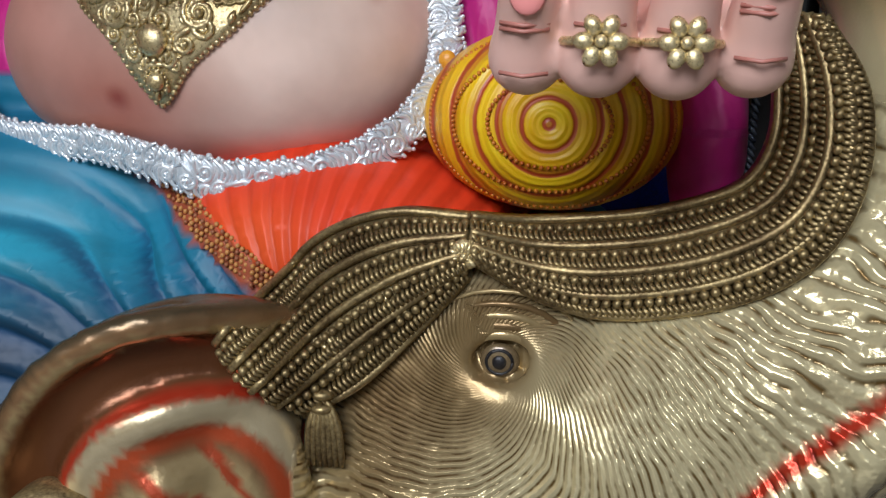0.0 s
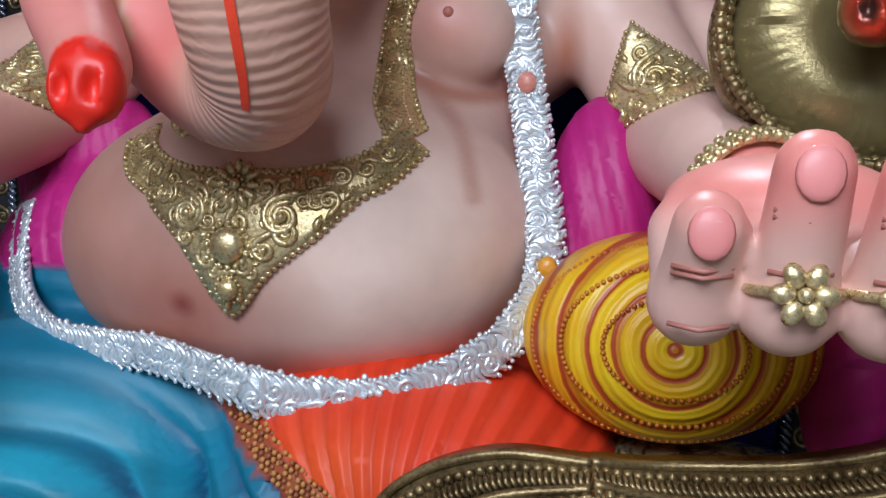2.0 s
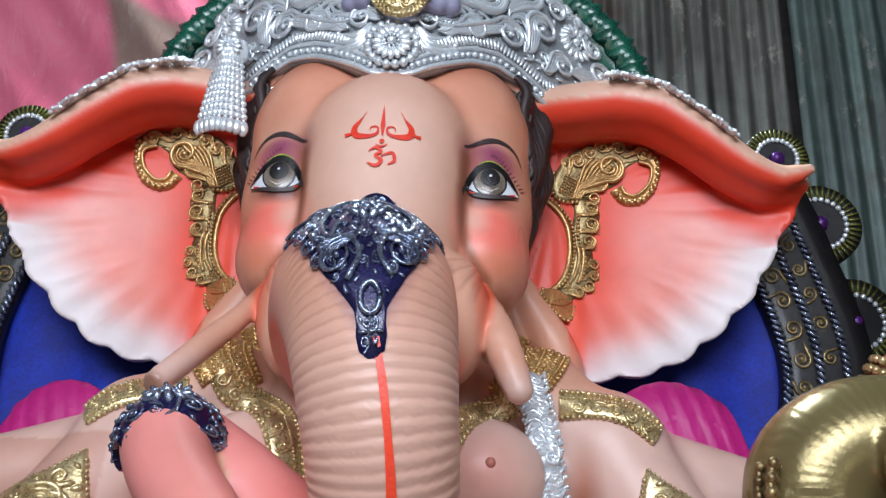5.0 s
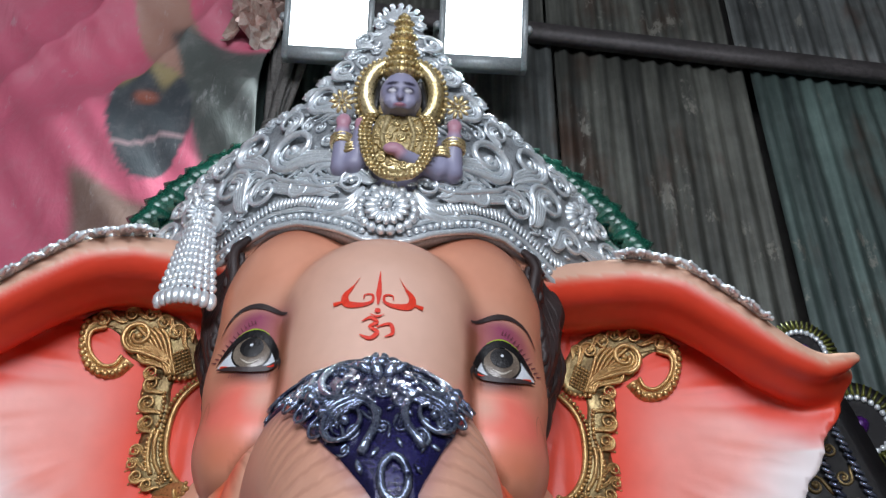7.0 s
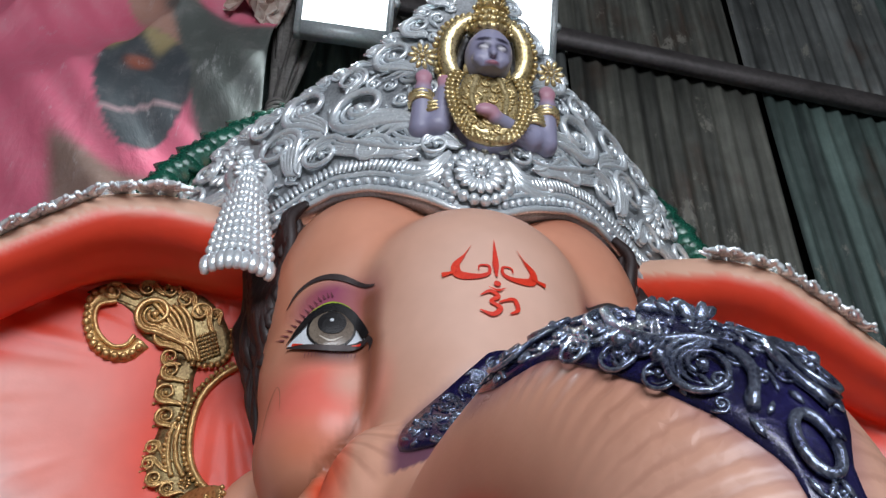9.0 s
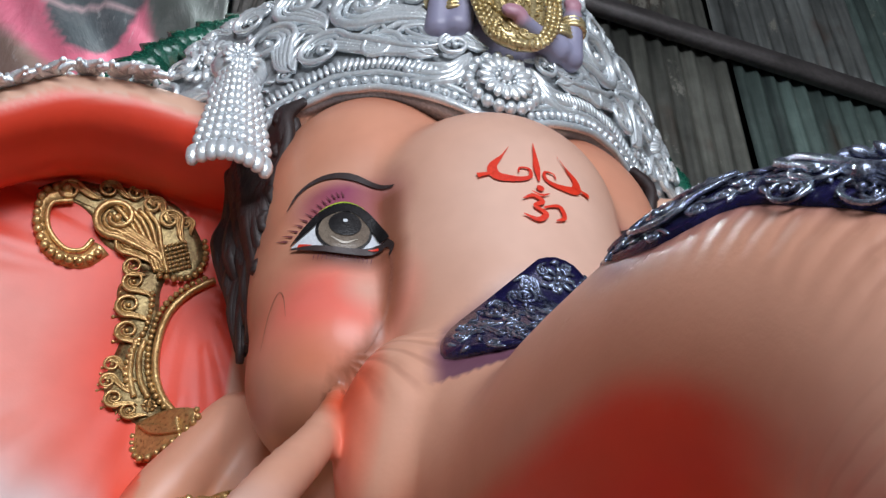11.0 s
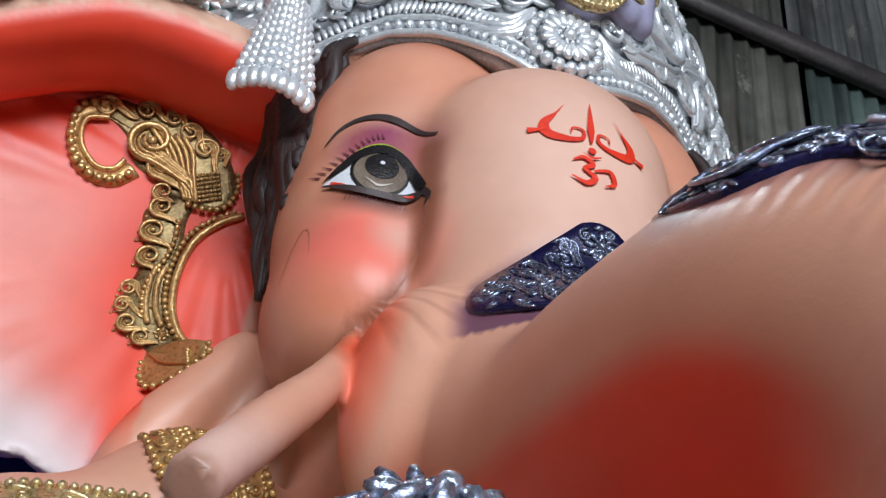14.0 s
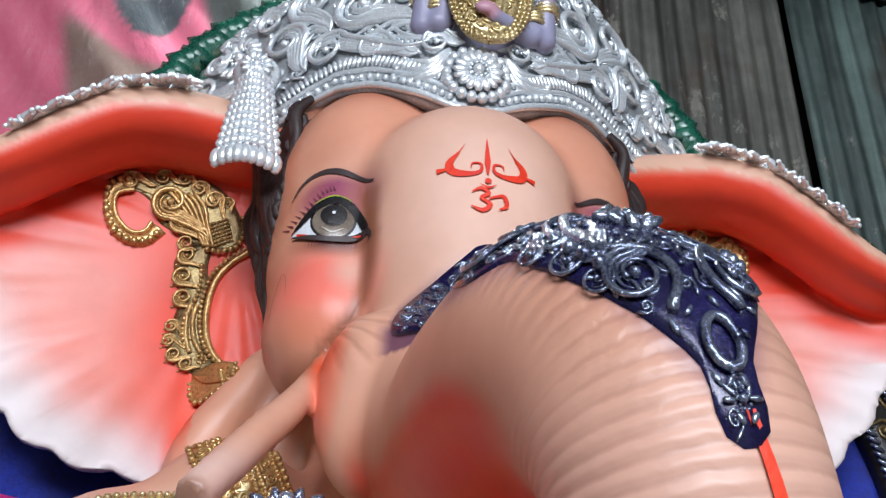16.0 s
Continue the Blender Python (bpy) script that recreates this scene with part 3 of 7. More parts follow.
def build_body():
    f = Field((-1.45, 1.02, 1.12), (1.45, 2.75, 3.10), 0.0098)
    # head
    f.oval((0, 2.32, 2.68), (0.36, 0.30, 0.36), 0.03)
    for s in (-1, 1):
        f.oval((s * 0.165, 2.215, 2.77), (0.20, 0.20, 0.25), 0.05)
        f.oval((s * 0.30, 2.44, 2.33), (0.10, 0.11, 0.20), 0.04)
        f.oval((s * 0.235, 2.17, 2.58), (0.125, 0.16, 0.18), 0.05)
        f.oval((s * 0.225, 2.13, 2.43), (0.125, 0.155, 0.135), 0.04)
    f.limb((0, 2.10, 2.69), (0, 2.045, 2.46), 0.215, 0.197, 0.022)
    f.oval((0, 2.14, 2.27), (0.20, 0.18, 0.13), 0.04)
    # trunk with its curled end
    f.chain(TRUNK, 46, 0.03)
    for dx in (-0.021, 0.021):
        f.oval((-0.102 + dx, 1.262, 1.716), (0.030, 0.034, 0.046), 0.008)
    f.limb((-0.102, 1.262, 1.70), (-0.102, 1.255, 1.662), 0.030, 0.010, 0.02)
    f.limb((-0.102, 1.262, 1.73), (-0.102, 1.245, 1.768), 0.024, 0.006, 0.02)
    for dx in (-0.021, 0.021):
        f.oval((-0.102 + dx, 1.222, 1.714), (0.012, 0.03, 0.028), 0.008, True)
    # tusks: one whole, one broken off short
    for s in (-1, 1):
        f.oval((s * 0.152, 1.94, 2.25), (0.096, 0.10, 0.15), 0.016)
    f.chain([(0.232, 1.985, 2.335, 0.016), (0.265, 1.92, 2.21, 0.038), (0.305, 1.88, 2.09, 0.030)], 8, 0.006)
    f.chain([(-0.236, 2.01, 2.352, 0.010), (-0.268, 1.93, 2.25, 0.022), (-0.318, 1.835, 2.155, 0.026), (-0.376, 1.72, 2.045, 0.024)], 16, 0.004)
    f.oval((-0.415, 1.64, 1.985), (0.104, 0.104, 0.104), 0.004, True)
    # ears
    for s in (-1, 1):
        sl, (x, y, z) = f.block((0.28, 2.15, 2.15) if s > 0 else (-1.15, 2.15, 2.15), (1.15, 2.58, 3.08) if s > 0 else (-0.28, 2.58, 3.08))
        ax = np.abs(x)
        edge = flat_distance(ax[:, 0, :], z[0], EAR_EDGE)[:, None, :]
        depth = ear_depth(ax, z) - 0.003 * band(edge, -0.25, -0.03) * np.sin(np.arctan2(z - 2.75, ax - 0.45) * 30)
        d = np.maximum(np.abs(y - depth) - 0.017, edge)
        f.join(sl, d.astype(np.float32), 0.015)
        roll = [(s * 0.36, 2.26, 2.93, 0.05), (s * 0.47, 2.29, 2.965, 0.055), (s * 0.60, 2.29, 2.985, 0.055), (s * 0.72, 2.275, 2.96, 0.052), (s * 0.83, 2.265, 2.88, 0.045), (s * 0.93, 2.26, 2.80, 0.036), (s * 1.02, 2.255, 2.755, 0.028), (s * 1.10, 2.24, 2.775, 0.014)]
        f.chain(roll, 22, 0.02)
        back = [(x, y + 0.075, z + 0.006 - 0.012 * (i > 4), r + 0.006) for i, (x, y, z, r) in enumerate(roll)]
        f.chain(back, 18, 0.045)
        f.chain([(s * 0.345, 2.37, 2.47, 0.03), (s * 0.39, 2.365, 2.385, 0.034), (s * 0.435, 2.36, 2.31, 0.040), (s * 0.468, 2.36, 2.24, 0.034), (s * 0.475, 2.365, 2.20, 0.02)], 12, 0.03)
    # neck, chest, belly
    f.limb((0, 2.3, 2.3), (0, 2.25, 2.05), 0.24, 0.27, 0.05)
    f.oval((0, 2.2, 1.92), (0.50, 0.24, 0.19), 0.06)
    f.oval((0, 2.1, 1.76), (0.37, 0.24, 0.2), 0.05)
    f.oval((0.01, 2.03, 1.52), (0.435, 0.42, 0.33), 0.06)
    f.oval((-0.15, 2.05, 1.49), (0.42, 0.40, 0.31), 0.06)
    for s in (-1, 1):
        f.oval((s * 0.235, 1.99, 1.93), (0.135, 0.12, 0.12), 0.025)
        f.oval((s * 0.52, 2.2, 2.03), (0.15, 0.14, 0.13), 0.06)
        f.oval((s * 0.37, 2.2, 2.13), (0.13, 0.13, 0.12), 0.06)
    f.oval((-0.155, 1.615, 1.395), (0.014, 0.03, 0.014), 0.012, True)
    # the arm that rests forward beside the belly
    f.limb((0.54, 2.17, 2.0), (0.68, 2.08, 1.76), 0.125, 0.115, 0.04)
    f.limb((0.68, 2.06, 1.74), (0.77, 1.62, 1.62), 0.115, 0.085, 0.03)
    f.oval((0.78, 1.42, 1.60), (0.15, 0.17, 0.07), 0.04)
    for x, y, z, h in ((0.655, 1.17, 1.475, 0.10), (0.745, 1.14, 1.475, 0.16), (0.842, 1.14, 1.475, 0.155), (0.935, 1.16, 1.48, 0.12)):
        f.limb((x, y + 0.03, z + 0.02), (x + 0.005, y - 0.035, z + h), 0.045, 0.038, 0.006)
        f.limb((x, y + 0.03, z + 0.02), (x + 0.0, y + 0.2, z + 0.09), 0.045, 0.045, 0.02)
    # the other forward arm, and the raised arms behind
    f.limb((-0.54, 2.17, 2.0), (-0.66, 2.05, 1.78), 0.125, 0.115, 0.04)
    f.limb((-0.66, 2.05, 1.78), (-0.74, 1.66, 1.58), 0.115, 0.08, 0.03)
    f.oval((-0.72, 1.56, 1.42), (0.085, 0.08, 0.13), 0.03)
    f.limb((-0.68, 1.54, 1.40), (-0.50, 1.37, 1.31), 0.05, 0.045, 0.02)
    f.limb((-0.70, 1.54, 1.34), (-0.55, 1.36, 1.24), 0.05, 0.042, 0.01)
    for s in (-1, 1):
        f.limb((s * 0.55, 2.28, 2.00), (s * 1.02, 2.24, 1.86), 0.115, 0.11, 0.05)
        f.limb((s * 1.02, 2.24, 1.86), (s * 1.27, 2.10, 2.24), 0.105, 0.085, 0.05)
        f.oval((s * 1.30, 2.08, 2.36), (0.075, 0.075, 0.10), 0.04)
    v, quads = f.skin()
    p = np.zeros_like(v)
    p[:] = (0.70, 0.37, 0.255)
    x, y, z = v.T
    ax = np.abs(x)
    # belly and chest are painted paler, folds darker
    body = band(2.16 - z, 0, 0.08) * band(y, 1.55, 1.6)
    tint(p, (0.73, 0.49, 0.41), body)
    # the belly's pale middle, lightened further against its downward shading
    tint(p, (0.86, 0.67, 0.57), near(v, (0.14, 1.62, 1.50), (0.45, 0.5, 0.36)) * 1.5)
    # umber in the folds of the chest, at the armpits and under the necklace
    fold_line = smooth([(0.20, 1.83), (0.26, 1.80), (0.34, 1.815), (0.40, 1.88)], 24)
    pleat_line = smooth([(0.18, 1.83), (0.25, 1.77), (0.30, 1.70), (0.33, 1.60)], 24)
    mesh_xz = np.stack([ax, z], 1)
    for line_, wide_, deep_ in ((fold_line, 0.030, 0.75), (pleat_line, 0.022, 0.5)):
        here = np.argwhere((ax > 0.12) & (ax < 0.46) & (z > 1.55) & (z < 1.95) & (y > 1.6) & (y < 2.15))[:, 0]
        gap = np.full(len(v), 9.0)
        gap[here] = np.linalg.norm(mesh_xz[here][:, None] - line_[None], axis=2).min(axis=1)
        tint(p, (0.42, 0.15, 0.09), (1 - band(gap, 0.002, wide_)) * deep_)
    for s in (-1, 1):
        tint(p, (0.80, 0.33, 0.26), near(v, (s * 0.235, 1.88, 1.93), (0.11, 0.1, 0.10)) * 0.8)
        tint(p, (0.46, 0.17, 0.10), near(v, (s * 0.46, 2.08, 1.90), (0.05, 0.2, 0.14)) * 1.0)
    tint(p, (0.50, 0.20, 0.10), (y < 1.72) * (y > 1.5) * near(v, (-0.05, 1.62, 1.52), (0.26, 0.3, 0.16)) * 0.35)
    # shading on the belly's left side, navel and underside is put into the colour
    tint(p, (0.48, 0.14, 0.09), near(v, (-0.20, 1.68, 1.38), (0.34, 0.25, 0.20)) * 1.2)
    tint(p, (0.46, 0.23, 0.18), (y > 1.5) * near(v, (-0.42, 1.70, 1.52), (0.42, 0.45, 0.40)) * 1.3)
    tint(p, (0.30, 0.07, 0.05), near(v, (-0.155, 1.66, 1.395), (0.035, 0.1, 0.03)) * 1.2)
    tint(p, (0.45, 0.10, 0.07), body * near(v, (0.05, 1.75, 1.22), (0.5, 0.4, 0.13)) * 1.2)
    # trunk: warmer towards its underside
    path = smooth(TRUNK, 420)
    seg = np.concatenate([[0], np.cumsum(np.linalg.norm(np.diff(path[:, :3], axis=0), axis=1))])
    s_at, rad, side = np.zeros(len(v)), np.full(len(v), 9.0), np.zeros(len(v))
    front = np.argwhere((y < 2.0) & (z > 1.62) & (z < 2.62) & (ax < 0.36) & ((y < 1.6) | (z > 2.02)))[:, 0]
    for a in range(0, len(front), 4000):
        i = front[a:a + 4000]
        d = np.linalg.norm(v[i][:, None] - path[None, :, :3], axis=2)
        j = d.argmin(axis=1)
        fine = ((v[i] - path[j, :3]) * unit(np.gradient(path[:, :3], axis=0))[j]).sum(axis=1)
        s_at[i], rad[i] = seg[j] + fine, d[np.arange(len(i)), j] / path[j, 3]
        t = unit(np.gradient(path[:, :3], axis=0))[j]
        below = np.cross(np.broadcast_to((1.0, 0, 0), t.shape), t)
        side[i] = ((v[i] - path[j, :3]) / path[j, 3:4] * unit(below)).sum(axis=1)
    on = 1 - band(rad, 1.10, 1.32)
    first = on * (1 - band(s_at, 1.05, 1.2))
    under = first * band(side, 0.15, 0.75)
    upper = first * band(-side, -0.9, -0.2)
    tint(p, (0.64, 0.32, 0.215), on * band(s_at, 0.1, 0.4) * 0.8)
    tint(p, (0.70, 0.42, 0.32), on * band(s_at, 0.66, 0.85))
    tint(p, (0.52, 0.17, 0.085), first * band(side, -0.35, 0.25) * (1 - band(s_at, 0.6, 0.75)) * 0.5)
    tint(p, (0.74, 0.055, 0.022), first * band(side, 0.12, 0.42) * (1 - band(s_at, 0.6, 0.75)))
    tint(p, (0.70, 0.16, 0.14), on * band(s_at, 1.10, 1.25))
    tint(p, (0.80, 0.30, 0.27), on * band(s_at, 1.2, 1.35) * 0.8)
    tip = np.linalg.norm((v - np.array([-0.102, 1.245, 1.715])) * (1.1, 1, 0.9), axis=1)
    tint(p, (0.80, 0.022, 0.010), (y < 1.33) * (1 - band(tip, 0.062, 0.070)))
    # purple overspray round the dark ornaments
    half = np.interp(s_at, [0.42, 0.47, 0.54, 0.60, 0.66, 0.72, 0.77, 0.80], [0.0, 0.12, 0.155, 0.125, 0.10, 0.065, 0.03, 0.0])
    lateral = np.abs(x - np.interp(s_at, seg, path[:, 0]))
    tint(p, (0.10, 0.03, 0.10), first * band(-side, 0.25, 0.45) * (half > 0.01) * (1 - band(lateral - half, -0.025, 0.008)) * 0.6)
    brow = np.interp(ax, [0, 0.035, 0.08, 0.135, 0.15], [2.495, 2.47, 2.43, 2.375, 2.33])
    tint(p, (0.10, 0.03, 0.10), (y < 1.95) * (ax < 0.175) * (z > 2.29) * (z < 2.55) * (1 - band(z - brow, 0.0, 0.03)) * (1 - band(ax, 0.145, 0.172)) * 0.85)
    tint(p, (0.78, 0.50, 0.39), near(v, (0, 1.85, 2.62), (0.24, 0.3, 0.34)) * 1.6)
    # the heart-shaped upper brow is sprayed terracotta round the pale dome
    dome = np.hypot(ax / 0.235, (z - 2.62) / 0.245)
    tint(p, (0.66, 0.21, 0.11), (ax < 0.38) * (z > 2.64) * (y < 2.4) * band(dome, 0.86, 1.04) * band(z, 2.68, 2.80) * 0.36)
    # browner towards the crown's lower edge
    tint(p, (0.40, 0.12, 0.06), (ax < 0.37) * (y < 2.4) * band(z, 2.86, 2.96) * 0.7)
    # face: rosy cheeks, warm mouth corners, dark lids, browner jaw and cheek undersides
    face = band(z, 2.2, 2.25) * (1 - on * band(s_at, 0.25, 0.3)) * (ax < 0.37) * (y < 2.42)
    for s in (-1, 1):
        tint(p, (0.88, 0.20, 0.15), face * near(v, (s * 0.265, 2.0, 2.475), (0.14, 0.2, 0.115)) * 1.5)
        tint(p, (0.76, 0.50, 0.40), face * near(v, (s * 0.210, 1.96, 2.50), (0.05, 0.2, 0.06)) * 0.9)
        tint(p, (0.72, 0.22, 0.11), face * near(v, (s * 0.275, 2.0, 2.385), (0.12, 0.2, 0.075)) * 0.7)
        tint(p, (0.30, 0.07, 0.13), face * near(v, (s * 0.252, 2.02, 2.662), (0.090, 0.16, 0.066)) * 2.2)
        tint(p, (0.42, 0.15, 0.12), face * near(v, (s * 0.200, 1.99, 2.66), (0.05, 0.16, 0.09)) * 1.0)
        tint(p, (0.16, 0.05, 0.03), face * near(v, (s * 0.245, 2.0, 2.563), (0.095, 0.12, 0.034)) * 1.4)
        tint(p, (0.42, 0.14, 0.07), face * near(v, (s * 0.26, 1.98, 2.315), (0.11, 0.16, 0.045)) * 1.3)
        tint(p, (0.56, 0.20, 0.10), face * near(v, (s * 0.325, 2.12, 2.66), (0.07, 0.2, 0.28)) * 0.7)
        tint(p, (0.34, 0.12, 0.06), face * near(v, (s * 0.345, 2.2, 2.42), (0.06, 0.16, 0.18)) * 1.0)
        # brownish shadow on the neck is put into the skin colour
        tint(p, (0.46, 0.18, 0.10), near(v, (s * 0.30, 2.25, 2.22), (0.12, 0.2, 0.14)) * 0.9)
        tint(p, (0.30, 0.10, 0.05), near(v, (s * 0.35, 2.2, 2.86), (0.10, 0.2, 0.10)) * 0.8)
        tint(p, (0.90, 0.10, 0.035), near(v, (s * 0.222, 1.95, 2.27), (0.045, 0.10, 0.13)) * 1.9)
        # soft umber line in the cheek-trunk crease, its shade put into the colour
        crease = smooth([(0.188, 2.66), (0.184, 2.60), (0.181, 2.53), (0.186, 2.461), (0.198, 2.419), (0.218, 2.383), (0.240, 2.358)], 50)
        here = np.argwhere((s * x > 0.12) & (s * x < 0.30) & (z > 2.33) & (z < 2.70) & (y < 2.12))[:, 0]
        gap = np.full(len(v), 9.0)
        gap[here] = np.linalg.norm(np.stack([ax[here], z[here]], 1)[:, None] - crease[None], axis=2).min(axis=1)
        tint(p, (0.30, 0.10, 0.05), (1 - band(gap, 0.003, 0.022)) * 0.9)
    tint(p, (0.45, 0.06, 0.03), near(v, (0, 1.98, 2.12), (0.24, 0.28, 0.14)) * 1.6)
    tint(p, (0.36, 0.19, 0.13), near(v, (-0.385, 1.695, 2.03), (0.05, 0.05, 0.05)) * 2.5)
    # ears: white scalloped edge, pink bowl, red towards the root and under the rolled rim
    edge = flat_distance(ax, z, EAR_EDGE)
    ear = (ax > 0.36) * (z > 2.17) * (y > 2.2) * (edge < 0.012) * (y < ear_depth(ax, z) + 0.01) * 1.0
    bowl = ear * (np.abs(y - ear_depth(ax, z)) < 0.035)
    tint(p, (0.80, 0.74, 0.74), bowl)
    inward = band(-edge, 0.02, 0.17) * band(z, 2.24, 2.36)
    tint(p, (0.86, 0.31, 0.25), bowl * inward)
    tint(p, (0.85, 0.20, 0.15), bowl * near(np.stack([ax, y, z], 1), (0.40, 2.4, 2.66), (0.46, 1, 0.48)) * 1.5)
    tint(p, (0.86, 0.065, 0.028), bowl * near(np.stack([ax, y, z], 1), (0.42, 2.4, 2.60), (0.27, 1, 0.42)) * 2.0)
    aside = np.stack([ax, y, z], 1)
    tint(p, (0.84, 0.075, 0.035), bowl * near(aside, (0.46, 2.4, 2.88), (0.56, 1, 0.26)) * 1.8)
    tint(p, (0.84, 0.09, 0.05), bowl * near(aside, (0.44, 2.4, 2.56), (0.15, 1, 0.22)) * 2.2)
    top = np.interp(ax, [0.36, 0.47, 0.6, 0.72, 0.83, 0.93, 1.02, 1.1], [2.93, 2.965, 2.985, 2.96, 2.88, 2.80, 2.755, 2.775])
    below = np.interp(ax, [0.36, 0.7, 0.83, 0.93, 1.02, 1.1], [0.05, 0.05, 0.045, 0.032, 0.022, 0.01])
    rim = (ax > 0.37) * (y > 2.18) * (z > 2.6) * (ax < 1.12)
    tint(p, (0.78, 0.06, 0.025), rim * band(top - z, -0.004, 0.028) * (1 - band(top - z, 0.10, 0.20)))
    tint(p, (0.72, 0.44, 0.32), rim * band(z, -1, 0) * (z > top - 0.005))
    lobe = near(np.stack([ax, y, z], 1), (0.475, 2.39, 2.34), (0.06, 0.10, 0.17))
    tint(p, (0.90, 0.085, 0.035), lobe * 2.0)
    tint(p, (0.72, 0.36, 0.24), (ax > 0.36) * (ax < 0.47) * (z < 2.46) * (z > 2.18) * (y < 2.372) * (y > 2.2) * 0.9)
    # hand: pink knuckles and palm
    hand = band(1.66 - y, 0, 0.1) * (x > 0.5) * (z < 1.85)
    tint(p, (0.78, 0.50, 0.43), hand * 0.8)
    tint(p, (0.86, 0.24, 0.21), hand * band(z, 1.545, 1.625) * 0.8)
    tint(p, (0.80, 0.24, 0.22), (x < -0.58) * (y < 1.75) * 0.8)
    # dark shading of the left arm is put into the colour
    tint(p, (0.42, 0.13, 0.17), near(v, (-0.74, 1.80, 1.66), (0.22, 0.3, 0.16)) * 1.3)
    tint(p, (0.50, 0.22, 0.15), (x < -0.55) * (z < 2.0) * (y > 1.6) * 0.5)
    tint(p, (0.80, 0.22, 0.18), (ax > 1.10) * band(z, 2.20, 2.30) * (edge > 0.03) * 0.9)
    # fold layer: trunk rings and ear creases
    fold = np.zeros_like(v)
    fold[:, 0] = np.where(s_at < 0.34, s_at * 200, s_at * 430)
    ringed = band(s_at, 0.66, 0.80)
    fold[:, 1] = first * (1 - under * (1 - ringed)) * 0.36 * (band(s_at, 0.40, 0.5) * (1 - ringed) * band(-side, 0.25, 0.75) + ringed)
    reach = np.hypot(ax - 0.245, z - 2.385)
    fan = band(reach, 0.02, 0.04) * (1 - band(reach, 0.10, 0.16)) * band(0.240 - ax, 0, 0.015) * band(ax, 0.10, 0.13) * band(2.03 - y, 0, 0.02) * (1 - band(z, 2.375, 2.40)) * band(z, 2.24, 2.28)
    zone = (reach < 0.22) & (z > 2.2) & (z < 2.45) & (y < 2.10) & (ax > 0.06)
    fold[:, 0] = np.where(zone, np.arctan2(z - 2.385, 0.245 - ax) * 19, fold[:, 0])
    fold[:, 1] = np.where(zone, fan * 0.4, fold[:, 1])
    rays = bowl * band(-edge, 0.015, 0.06) * (1 - band(-edge, 0.14, 0.26)) * band(ax, 0.6, 0.75)
    ang = np.arctan2(z - 2.72, ax - 0.35)
    fold[:, 0] = np.where(rays > 0, ang * 75, fold[:, 0])
    fold[:, 1] = np.where(rays > 0, rays * 0.22 * (0.5 + 0.5 * np.sin(ang * 23)), fold[:, 1])
    return f, v, quads, p, fold


